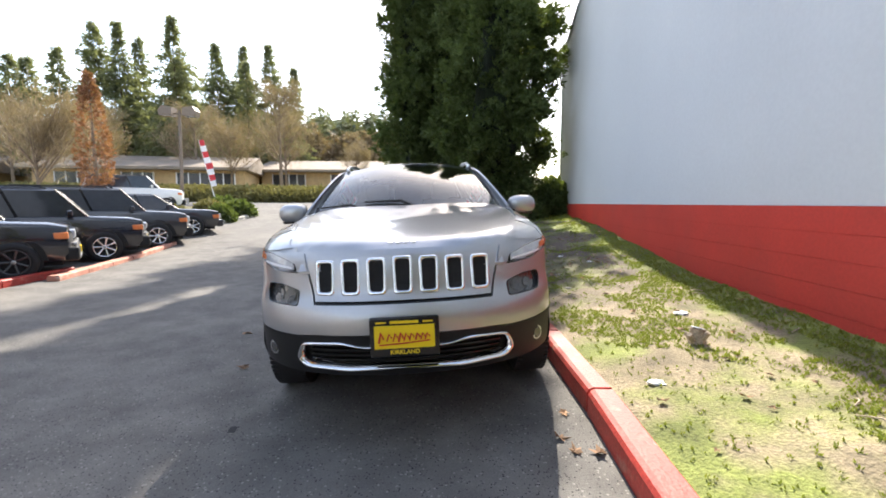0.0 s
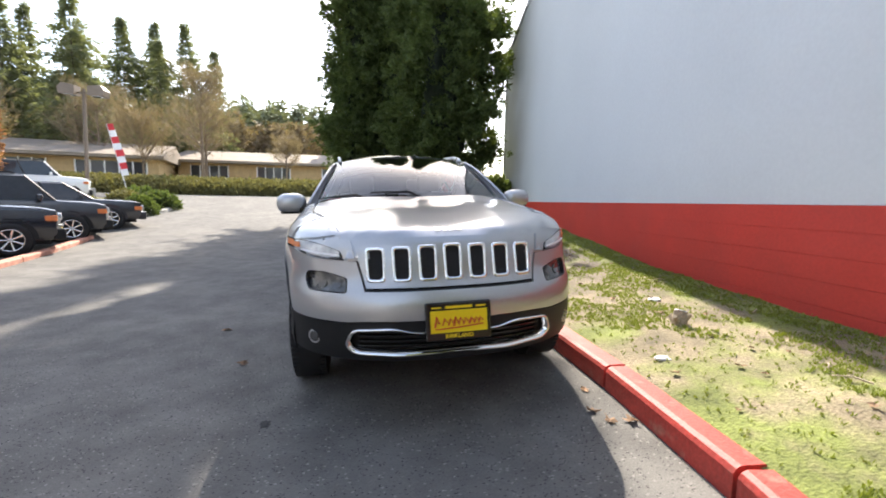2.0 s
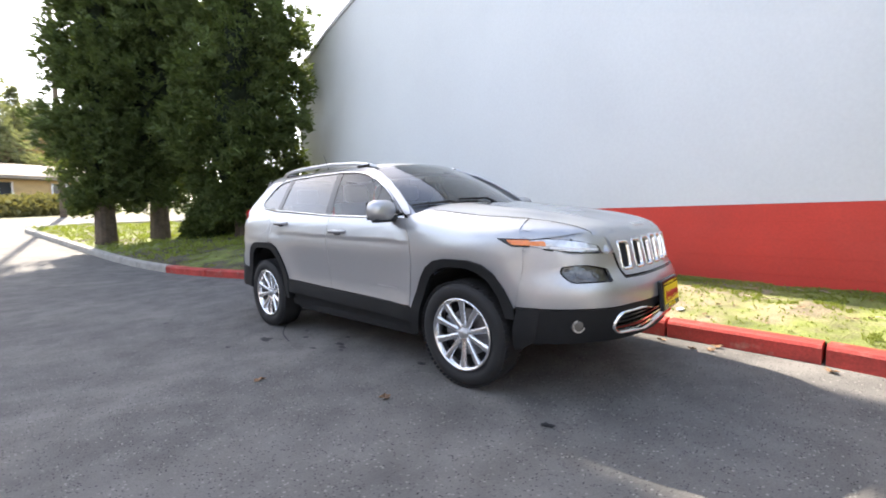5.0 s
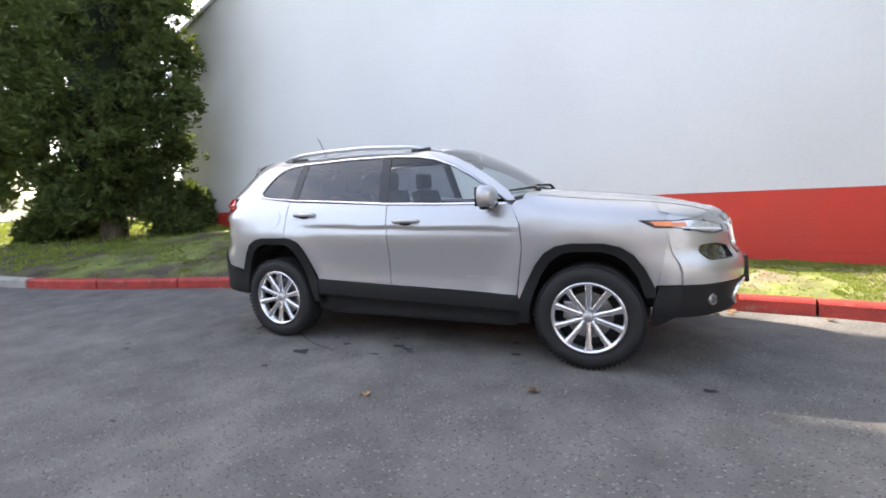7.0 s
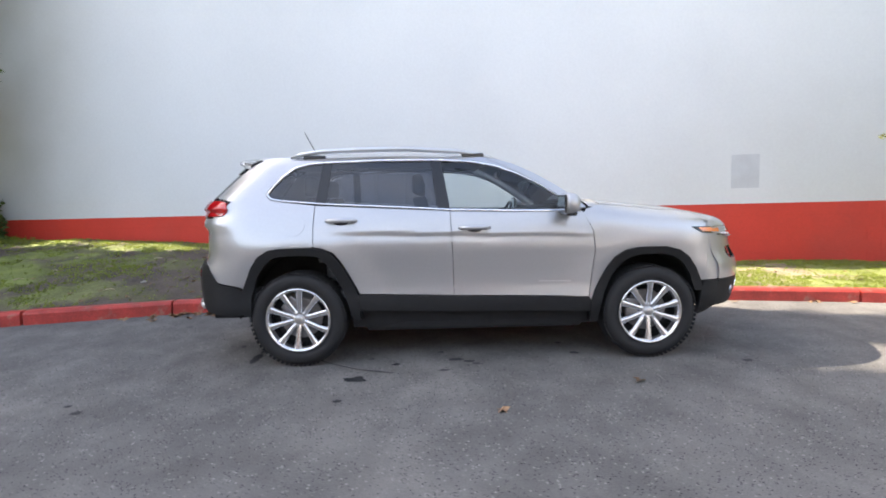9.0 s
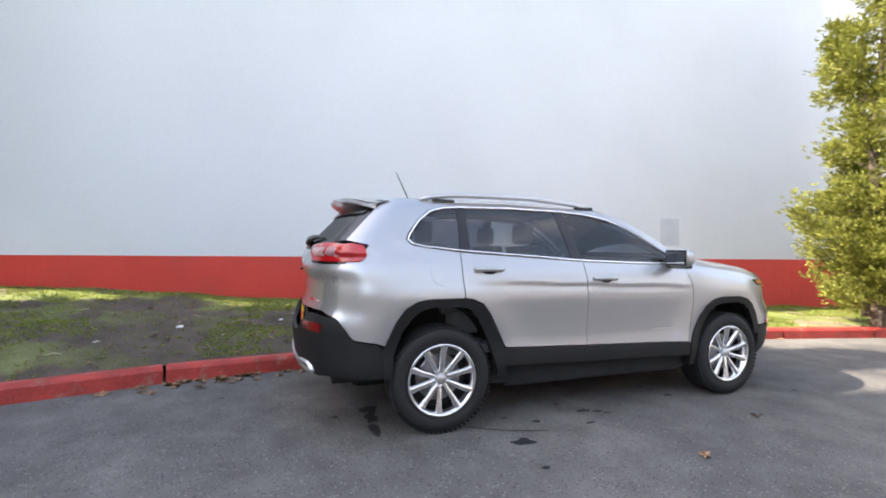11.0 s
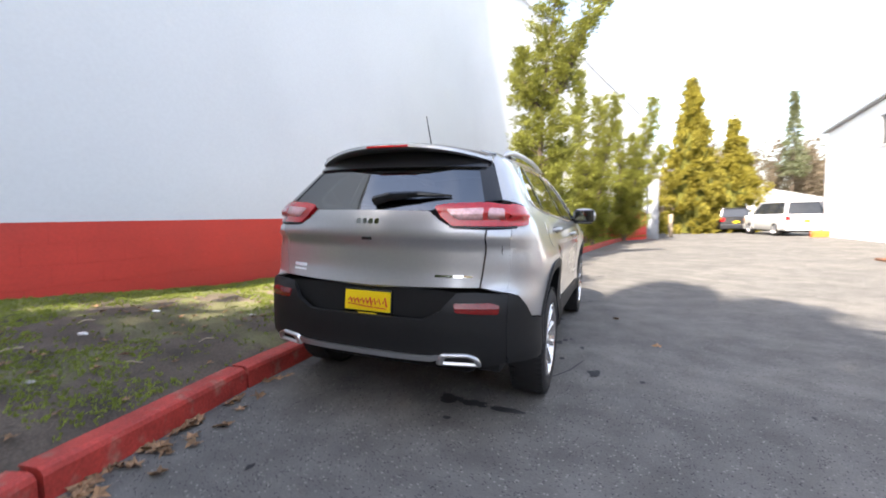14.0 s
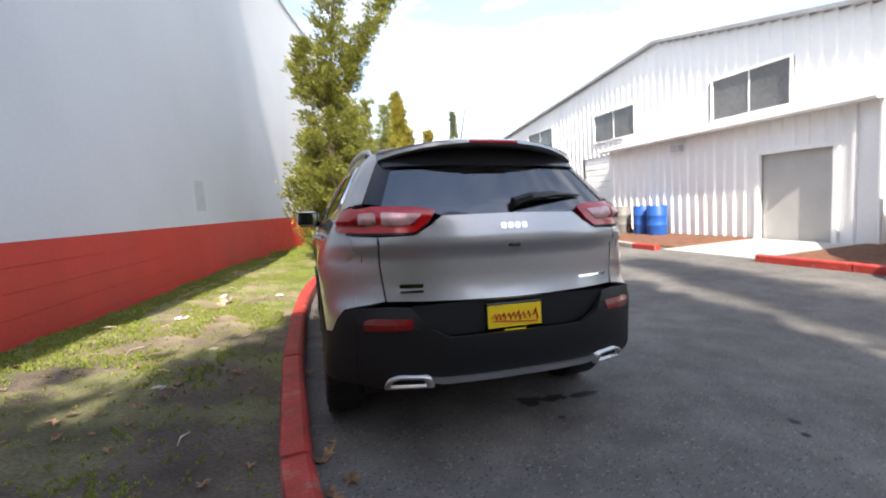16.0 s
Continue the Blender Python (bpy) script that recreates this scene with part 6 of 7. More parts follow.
def juniper(x, y, stems, seed, label):
    """A twisted upright juniper: stems from (x0, y0, z0) to (x1, y1, z1), clad in upswept tufts; w: its half width low down."""
    rng = np.random.default_rng(seed)
    tree = thing("juniper_tree", pose(x, y, lawn_z(x, y) - 0.05), label, "tree", "junipers along the wall")
    bm = bmesh.new()
    cc, oo = [], []
    for (a0, b0, c0, a1, b1, c1, w) in stems:
        h = math.dist((a0, b0, c0), (a1, b1, c1))
        pts = []
        for i in range(9):
            t = i / 8
            pts.append(np.array((a0 + (a1 - a0) * t + 0.07 * math.sin(t * 6 + seed), b0 + (b1 - b0) * t + 0.07 * math.cos(t * 5 + seed), c0 + (c1 - c0) * t)))
        tube(bm, [tuple(p) for p in pts], [0.09 * (1 - 0.85 * i / 8) for i in range(9)], 7)
        q, turn = 0.03, rng.uniform(0, 6)
        while q < 1.0:
            i = min(7, int(q * 8))
            p = pts[i] + (pts[i + 1] - pts[i]) * (q * 8 - i)
            turn += 2.4 + rng.normal(0, 0.4)
            L = w * (0.22 + 0.78 * (1 - q) ** 0.75) * rng.uniform(0.5, 1.25)
            tip = p + np.array([math.cos(turn) * L, math.sin(turn) * L, L * rng.uniform(0.25, 0.9)])
            rod(bm, p, tip, 0.016, 0.005, 5)
            m = max(2, int(L * 9))
            for k in range(m):
                e = 0.30 + 0.75 * (k + rng.uniform()) / m
                c = p + (tip - p) * e + rng.normal(0, 0.03, 3)
                size = (0.105 - 0.05 * abs(e - 0.65)) * (0.7 + 0.3 * min(1, L / 0.6))
                for z in range(22):
                    u = rng.normal(0, 1, 3) * size * np.array([0.9, 0.9, 0.62])
                    cc.append(c + u)
                    oo.append((math.cos(turn) * 0.7 + u[0] * 4, math.sin(turn) * 0.7 + u[1] * 4, 0.75 + u[2] * 5))
            q += rng.uniform(0.05, 0.09) / h
    part("trunk", bm, BARK, tree)
    leaves("crown", cc, oo, 0.08, 0.013, 4, JUNIPER, tree, 0.0, 0.4, seed)
    return tree


juniper(0.45, -6.35, [(0, 0, 0, -0.5, 0.15, 6.6, 1.0), (-0.5, 0.1, 3.9, -1.85, 0.3, 6.2, 0.38), (0.1, 0, 0.2, 0.35, -0.2, 3.0, 0.7), (0, 0, 0.1, -0.55, -0.3, 2.8, 0.75), (0, 0, 3.6, 0.35, 0.1, 5.0, 0.45)], 11, "tall sunlit juniper with a leaning side branch")
juniper(-0.35, -12.0, [(0.1, 0, 0, 0.25, 0.1, 6.0, 0.55), (-0.2, 0, 0, -0.45, -0.3, 5.2, 0.6), (-0.3, 0, 0.3, -1.0, 0.1, 5.1, 0.55), (0, 0, 0, 0, 0.3, 2.8, 0.9)], 12, "juniper of several upright stems by the wall")
juniper(-1.75, -16.2, [(0, 0, 0, -0.35, 0.1, 4.4, 0.85), (-0.2, 0, 1.6, -1.15, -0.2, 5.9, 0.6), (-0.2, 0, 1.4, -1.5, 0.1, 3.9, 0.5), (0, 0, 0, 0.4, 0.2, 5.0, 0.5), (0, 0, 0, -0.4, 0.3, 2.6, 0.85)], 13, "juniper with spreading upper branches by the wall")

cone = lambda t: 0.95 if t < 0.36 else (0.92 * ((1 - t) / 0.64) ** 0.95)
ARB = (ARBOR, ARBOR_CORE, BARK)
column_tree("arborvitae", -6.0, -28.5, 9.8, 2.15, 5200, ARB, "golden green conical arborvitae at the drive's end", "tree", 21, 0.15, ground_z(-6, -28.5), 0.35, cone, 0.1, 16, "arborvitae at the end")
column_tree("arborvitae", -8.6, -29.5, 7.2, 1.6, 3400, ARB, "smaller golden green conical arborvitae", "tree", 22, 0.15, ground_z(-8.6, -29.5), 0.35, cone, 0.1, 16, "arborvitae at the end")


def bush(x, y, r, h, material, core, seed, name="bush", label="rounded evergreen bush at the tree foot", n=500, base=None):
    rng = np.random.default_rng(seed)
    z = lawn_z(x, y) if base is None else base
    b = thing(name, pose(x, y, z - 0.03), label, "bush")
    u = rng.normal(0, 1, (n, 3))
    u /= np.linalg.norm(u, axis=1)[:, None]
    u[:, 2] = abs(u[:, 2])
    rr = rng.uniform(0.6, 1.05, n)[:, None]
    pts = u * np.array([r, r, h]) * rr
    core_column("crown_shade", h * 0.9, lambda t: r * 0.85 * max(0.05, 1 - t ** 2.5), core, b, seed, 14, 8)
    leaves("crown", pts, u, 0.14, 0.035, 8, material, b, 0.0, 0.7, seed)
    return b


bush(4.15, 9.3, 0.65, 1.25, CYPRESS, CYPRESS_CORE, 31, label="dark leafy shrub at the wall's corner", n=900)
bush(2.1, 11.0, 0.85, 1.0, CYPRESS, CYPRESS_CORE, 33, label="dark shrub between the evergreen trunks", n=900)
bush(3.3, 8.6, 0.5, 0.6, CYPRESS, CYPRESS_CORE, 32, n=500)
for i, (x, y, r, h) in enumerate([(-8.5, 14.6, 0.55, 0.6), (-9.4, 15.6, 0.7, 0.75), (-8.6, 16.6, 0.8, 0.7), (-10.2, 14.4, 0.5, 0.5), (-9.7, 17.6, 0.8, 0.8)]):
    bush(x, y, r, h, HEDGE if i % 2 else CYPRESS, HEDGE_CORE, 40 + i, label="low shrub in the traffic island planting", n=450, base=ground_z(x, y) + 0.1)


def hedge_bank():
    """The low clipped bank of ground cover across the far end of the drive."""
    b = thing("hedge", Matrix.Identity(4), "long low olive-green hedge bank across the drive's end", "hedge")
    rng = np.random.default_rng(8)
    xs = steps([(-32, 2.5, 0.6)])
    verts, faces = [], []
    prof = [(-1.6, 0.0), (-1.3, 0.35), (-0.6, 0.68), (0.4, 0.82), (1.2, 0.7), (1.5, 0.0)]
    def row_y(x):
        return 27.5 + 0.012 * (x + 12) ** 2 * (1 if x > -12 else 0.3)
    for x in xs:
        for (u, v) in prof:
            y = row_y(x) + u
            w = 1 + 0.3 * noise.noise((x * 0.5, u, 3))
            verts.append((x, y, ground_z(x, y) + v * w - 0.05))
    m = len(prof)
    for j in range(len(xs) - 1):
        for k in range(m - 1):
            faces.append((j * m + k, (j + 1) * m + k, (j + 1) * m + k + 1, j * m + k + 1))
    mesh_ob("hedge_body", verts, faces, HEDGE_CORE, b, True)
    n = 9000
    x = rng.uniform(-32, 2.5, n)
    t = rng.uniform(0, 1, n)
    u = np.interp(t, np.linspace(0, 1, m), [p[0] for p in prof])
    v = np.interp(t, np.linspace(0, 1, m), [p[1] for p in prof])
    y = np.array([row_y(q) for q in x]) + u
    z = np.array([ground_z(a, c) for a, c in zip(x, y)]) + v
    leaves("foliage", np.stack([x, y, z], 1), np.stack([np.zeros(n), u * 0.4 - 0.2, np.full(n, 0.8)], 1), 0.28, 0.08, 4, HEDGE, b, 0, 0.6, 9)


hedge_bank()


def fir(x, y, h, r, seed, bare=0.0, label="tall dark fir in the far woodland"):
    """A spire of drooping boughs in uneven tiers, with gaps between them."""
    rng = np.random.default_rng(seed)
    h *= 1.10
    r *= 1.9
    f = thing("fir_tree", pose(x, y, ground_z(x, y) - 0.2), label, "tree", "far firs")
    bm = bmesh.new()
    rod(bm, (0, 0, 0), (0, 0, h), 0.15, 0.02, 7)
    part("trunk", bm, BARK, f)
    cc, oo = [], []
    z = h * (0.14 + bare)
    lean = rng.uniform(0, math.tau)
    while z < h * 0.985:
        t = z / h
        ln = r * (1 - t) ** 1.1 * (0.85 + 0.9 * noise.noise((z * 0.35, seed, 0))) + 0.1
        for k in range(rng.integers(5, 9)):
            a = rng.uniform(0, math.tau)
            L = ln * rng.uniform(0.5, 1.2) * (1 + 0.2 * math.cos(a - lean))
            m = max(2, int(L / 0.26))
            for q in range(1, m + 1):
                s = q / m
                cc.append((math.cos(a) * L * s, math.sin(a) * L * s, z - 0.22 * L * s * s + 0.06 * rng.normal()))
                oo.append((math.cos(a), math.sin(a), -0.1))
        z += rng.uniform(0.22, 0.48) * (0.6 + 0.6 * (1 - t))
    leaves("crown", cc, oo, 0.40, 0.075, 6, FIR, f, 0.25, 0.5, seed)
    return f


def bare_tree(x, y, h, r, seed, material=TWIG, name="bare_tree", label="leafless brown tree beyond the drive", base=None, n=900):
    rng = np.random.default_rng(seed)
    g = ground_z(x, y) if base is None else base
    f = thing(name, pose(x, y, g - 0.1), label, "tree")
    bm = bmesh.new()
    rod(bm, (0, 0, 0), (0, 0, h * 0.8), 0.16 * h / 9, 0.03, 7)
    cc, oo = [], []
    for k in range(26):
        a, t = rng.uniform(0, math.tau), rng.uniform(0.25, 0.8)
        L = r * rng.uniform(0.6, 1.1) * (1.15 - t)
        p0 = np.array((0, 0, h * t))
        p1 = p0 + np.array((math.cos(a) * L, math.sin(a) * L, L * rng.uniform(0.6, 1.4)))
        rod(bm, p0, p1, 0.045, 0.012, 5)
        for q in range(n // 26):
            s = rng.uniform(0.3, 1.15)
            cc.append(p0 + (p1 - p0) * s + rng.normal(0, 0.22 * r * 0.5, 3))
            oo.append((math.cos(a) * 0.5, math.sin(a) * 0.5, 0.8))
    part("trunk", bm, BARK_PALE, f)
    leaves("crown", cc, oo, 0.55 if material is TWIG else 0.22, 0.014 if material is TWIG else 0.07, 4, material, f, 0, 0.5, seed)
    return f

# ---- woodland and houses beyond ----
for i, (x, y, top, r) in enumerate([(-35.3, 46.5, 19.5, 3.6), (-32.5, 46, 19.3, 2.6), (-32, 48.6, 18.6, 2.2), (-25.7, 44.1, 19.2, 3.6), (-25, 52.2, 19.4, 3.0),
                                    (-22.9, 55.3, 20.1, 3.0), (-18.7, 52.5, 19.3, 2.8), (-16.5, 55.3, 17.7, 2.2), (-39.4, 40.7, 14.5, 3.0), (-37.8, 44.6, 16.5, 2.6),
                                    (-41, 44.6, 15.6, 2.6), (-20.8, 50.5, 17.0, 2.4), (-28.5, 50.0, 17.0, 2.6), (-1.1, 56.2, 17.9, 2.4), (1.5, 62.0, 15.0, 2.2), (0.5, 26.0, 25.0, 2.2)]):
    # Fir 15 stands unseen behind the evergreens, added to cast a shadow streak.
    fir(x, y, top - ground_z(x, y), r, 100 + i, 0.16 if i in (2, 12, 13, 14) else 0.4 if i == 15 else 0.02)


def far_woods(name, stretch, lo, hi, depth_, material, seed, n, label, size):
    """A belt of distant trees, uneven along its top."""
    rng = np.random.default_rng(seed)
    cc, oo = [], []
    (xa, ya), (xb, yb) = stretch
    trees = n
    for k in range(trees):
        t = rng.uniform(0, 1)
        x, y = xa + (xb - xa) * t + rng.normal(0, 2), ya + (yb - ya) * t + rng.uniform(0, depth_)
        h = rng.uniform(lo, hi)
        g = ground_z(x, y)
        r = h * rng.uniform(0.14, 0.22)
        for q in range(70):
            s = rng.uniform(0.08, 1)
            a = rng.uniform(0, math.tau)
            w = r * (1 - s) ** 0.7 * rng.uniform(0.5, 1.05)
            cc.append((x + math.cos(a) * w, y + math.sin(a) * w, g + h * s))
            oo.append((math.cos(a), math.sin(a), 0.2))
    ob = leaves(name, cc, oo, size, size * 0.18, 6 if size < 0.5 else 5, material, None, 0.2, 0.7, seed)
    return tagged(ob, label, "woodland", kind="stuff")


far_woods("far_woods", ((-46, 62), (10, 80)), 9, 13.5, 16, FIR_HAZED, 201, 130, "distant belt of evergreen woodland", 1.3)
far_woods("far_woods", ((-50, 50), (6, 62)), 5.5, 8.5, 8, TWIG, 202, 150, "leafless brown woodland edge behind the houses", 0.8)
far_woods("far_woods", ((-40, -75), (6, -70)), 7, 11, 14, TWIG_FAR, 203, 260, "leafless brown hillside woodland far down the drive", 0.4)
far_woods("far_woods", ((-60, -60), (-10, -95)), 8, 13, 14, TWIG_FAR, 204, 90, "leafless grey brown woodland on the hillside", 0.4)
fir(-20.5, -58, 14.0, 1.5, 131, 0.25, "single tall fir on the far hillside")
bare_tree(-11.3, 31.8, 9.6, 3.0, 141)
bare_tree(-19.2, 18.6, 5.2, 3.2, 142, n=1400)
bare_tree(-25.0, 30.0, 6.0, 3.0, 143, n=1200)
bare_tree(-17.0, 36.0, 6.5, 3.4, 144, n=1200)
bare_tree(-6.0, 37.0, 5.0, 1.6, 145, n=500)
bare_tree(-9.5, -40.0, 7.0, 3.0, 146, n=900)
for i, (x, y) in enumerate([(-30, 38), (-22, 40), (-14, 42), (-34, 34)]):
    bare_tree(x, y, 8.5, 3.8, 150 + i, n=1300)


def russet_tree():
    rng = np.random.default_rng(77)
    x, y = -15.0, 16.7
    t_ = thing("russet_tree", pose(x, y, ground_z(x, y) - 0.05), "narrow tree still holding russet dead leaves", "tree")
    part("trunk", rod(bmesh.new(), (0, 0, 0), (0, 0, 6.2), 0.11, 0.02), BARK_PALE, t_)
    n = 620
    t = rng.uniform(0, 1, n)
    r = 0.85 * np.sin(np.clip(t * 0.9 + 0.12, 0, 1) * math.pi) ** 0.7 * (1 - t * 0.45) * rng.uniform(0.2, 1, n) ** 0.5
    a = rng.uniform(0, math.tau, n)
    leaves("crown", np.stack([r * np.cos(a), r * np.sin(a), 1.2 + t * 5.3], 1), np.stack([np.cos(a), np.sin(a), np.full(n, 0.4)], 1), 0.17, 0.05, 4, RUSSET, t_, 0.1, 0.7, 77)


russet_tree()


def low_house(x0, x1, y, yaw, label, bays, z=None):
    """A long low block: buff wall, glazed bays, shallow brown roof."""
    w = x1 - x0
    z = ground_z((x0 + x1) / 2, y) if z is None else z
    h = thing("low_building", pose((x0 + x1) / 2, y, z, 0, 0, yaw), label, "building")
    part("wall", boxm(-w / 2, w / 2, 0, 9, -1, 2.5), BUFF_WALL, h)
    bm = bmesh.new()
    prism(bm, [(-1.1, 2.35), (4.5, 3.75), (10, 2.35), (10, 2.1), (-1.1, 2.1)], "x", -w / 2 - 0.6, w / 2 + 0.6)
    part("roof", bm, BROWN_ROOF, h)
    for b in bays:
        wob = part("window", boxm(b[0] * w - w / 2, b[1] * w - w / 2, -0.06, 0.05, 0.35, 1.85), DARK_PANE, h)
        k = max(2, round((b[1] - b[0]) * w / 0.9))
        for i in range(k + 1):
            xx = b[0] * w - w / 2 + (b[1] - b[0]) * w * i / k
            part("mullion", boxm(xx - 0.05, xx + 0.05, -0.12, 0.0, 0.3, 1.9), FLAG_WHITE, wob)
        part("sill", boxm(b[0] * w - w / 2 - 0.1, b[1] * w - w / 2 + 0.1, -0.16, 0.0, 0.2, 0.32), FLAG_WHITE, wob)
    return h


low_house(-33.5, -16.5, 36.5, 10, "long low buff building with brown roof", [(0.1, 0.25), (0.4, 0.55), (0.66, 0.95)])
low_house(-17.5, 6.0, 45.0, 0, "long low brown building with glazed shopfronts", [(0.05, 0.2), (0.32, 0.46), (0.6, 0.74), (0.84, 0.96)])
low_house(-52, -35, 30.0, 24, "low buff building behind the parked cars", [(0.2, 0.5), (0.6, 0.9)])


def far_unit():
    h = thing("small_building", pose(-12.5, -36, ground_z(-12.5, -36)), "small pale building beyond the parked cars", "building")
    part("wall", boxm(-3, 3, -4, 0, -0.5, 2.3), SIDING, h)
    part("roof", prism(bmesh.new(), [(-3.3, 2.2), (0, 3.0), (3.3, 2.2), (3.3, 2.05), (-3.3, 2.05)], "y", -4.2, 0.3), ROOFING, h)


far_unit()
tagged(part("wall_end_unit", boxm(-3.45, -2.4, -27.0, -20.6, -0.4, 4.7, bevel=0.03), SHADED_PANEL), "lower pale wall continuing past the long building", "wall", kind="structure")


def lamp_post():
    x, y = -14.0, 22.0
    g = ground_z(x, y)
    p = thing("street_lamp", pose(x, y, g, 0, 1.5, 0), "brown parking-lot lamp with two box heads", "lamp")
    part("pole", rod(bmesh.new(), (0, 0, 0), (0, 0, 6.6 - g), 0.10, 0.08, 10), POLE, p)
    part("base", boxm(-0.25, 0.25, -0.25, 0.25, -0.2, 0.5, bevel=0.03), KERB_GREY, p)
    top = 6.6 - g
    for s in (-1, 1):
        part("arm", boxm(min(0, s * 0.35), max(0, s * 0.35), -0.04, 0.04, top - 0.25, top - 0.17), POLE, p)
        hd = part("lamp_head", prism(bmesh.new(), [(s * 0.3, top - 0.35), (s * 0.3, top + 0.12), (s * 0.85, top + 0.2), (s * 1.05, top - 0.05), (s * 1.0, top - 0.35)], "y", -0.3, 0.3), POLE, p)
        part("lens", boxm(min(s * 0.4, s * 0.9), max(s * 0.4, s * 0.9), -0.22, 0.22, top - 0.37, top - 0.35), LENS_CLEAR, hd)


lamp_post()


def feather_flag():
    x, y = -13.2, 24.5
    g = ground_z(x, y)
    f = thing("feather_flag", pose(x, y, g, 0, -12, 10), "red and white feather flag on a slim pole", "flag")
    part("pole", rod(bmesh.new(), (0, 0, 0), (0, 0, 4.1), 0.025, 0.012), FLAG_WHITE, f)
    for i in range(8):
        z = 1.1 + i * 0.37
        w = 0.42 - 0.03 * abs(i - 3)
        part("flag_panel", boxm(0.02, w, -0.012 + 0.02 * math.sin(i), 0.012 + 0.02 * math.sin(i), z, z + 0.37, bevel=0.004, seg=1), FLAG_RED if i % 2 else FLAG_WHITE, f)


feather_flag()


def drum(x, y, material, label, h=0.88, r=0.29):
    d = thing("drum", pose(x, y, -0.06), label, "drum", "drums by the shed")
    bm = bmesh.new()
    prof = [(r * 0.97, 0), (r, 0.02), (r, h * 0.32), (r * 1.03, h * 0.34), (r, h * 0.36), (r, h * 0.65), (r * 1.03, h * 0.67), (r, h * 0.69), (r, h - 0.02), (r * 0.97, h)]
    rings = [[bm.verts.new((q * math.cos(k / 20 * math.tau), q * math.sin(k / 20 * math.tau), z)) for k in range(20)] for q, z in prof]
    for a, b in zip(rings, rings[1:]):
        for k in range(20):
            bm.faces.new((a[k], a[(k + 1) % 20], b[(k + 1) % 20], b[k]))
    part("body", bm, material, d, smooth=True)
    bm = bmesh.new()
    bmesh.ops.create_circle(bm, cap_ends=True, segments=20, radius=r * 0.95, matrix=Matrix.Translation((0, 0, h - 0.02)))
    rod(bm, (r * 0.6, 0, h - 0.02), (r * 0.6, 0, h), 0.03)
    part("lid", bm, material, d)


drum(-9.25, -8.25, GREY_DRUM, "scuffed dark grey steel drum on the bark bed")
drum(-9.35, -7.4, BLUE_DRUM, "blue plastic drum on the bark bed")
drum(-9.3, -6.75, BLUE_DRUM, "blue plastic drum on the bark bed")
tagged(part("black_bin", boxm(-9.5, -9.0, -10.2, -9.75, -0.12, 0.5, bevel=0.04), CLADDING), "small black plastic bin by the shed", "bin")
tagged(part("black_crate", boxm(-9.2, -8.9, -8.95, -8.65, -0.065, 0.28, bevel=0.03), CLADDING), "low black crate beside the drum", "crate")
tagged(part("orange_barrier", boxm(-11.4, -9.9, -21.1, -20.8, -0.16, 0.18, bevel=0.05), ORANGE), "orange barrier foot on the asphalt", "barrier")
tagged(part("wooden_post", boxm(-4.3, -4.1, -22.6, -22.4, -0.2, 1.1, bevel=0.02), WOOD_RAW), "short brown wooden post by the kerb", "post")

# ---- the other parked vehicles ----
def loft(bm, rings):
    vs = [[bm.verts.new(p) for p in r] for r in rings]
    n = len(vs[0])
    fs = []
    for a, b in zip(vs, vs[1:]):
        for k in range(n):
            fs.append(bm.faces.new((a[k], a[(k + 1) % n], b[(k + 1) % n], b[k])))
    fs += [bm.faces.new(vs[0]), bm.faces.new(vs[-1])]
    bmesh.ops.recalc_face_normals(bm, faces=fs)
    return bm


def section(y, w, z0, z1, round_top=0.06, flare=0.0):
    """A closed slice of body at y: rounded shoulders, tucked-in sill."""
    r = round_top
    pts = [(-w * 0.9, z0), (-w, z0 + 0.12), (-w - flare, z0 + (z1 - z0) * 0.55), (-w, z1 - r * 1.2), (-w + r * 0.35, z1 - r * 0.35), (-w + r * 1.3, z1)]
    pts += [(-x, z) for x, z in pts[::-1]]
    return [(x, y, z) for x, z in pts]


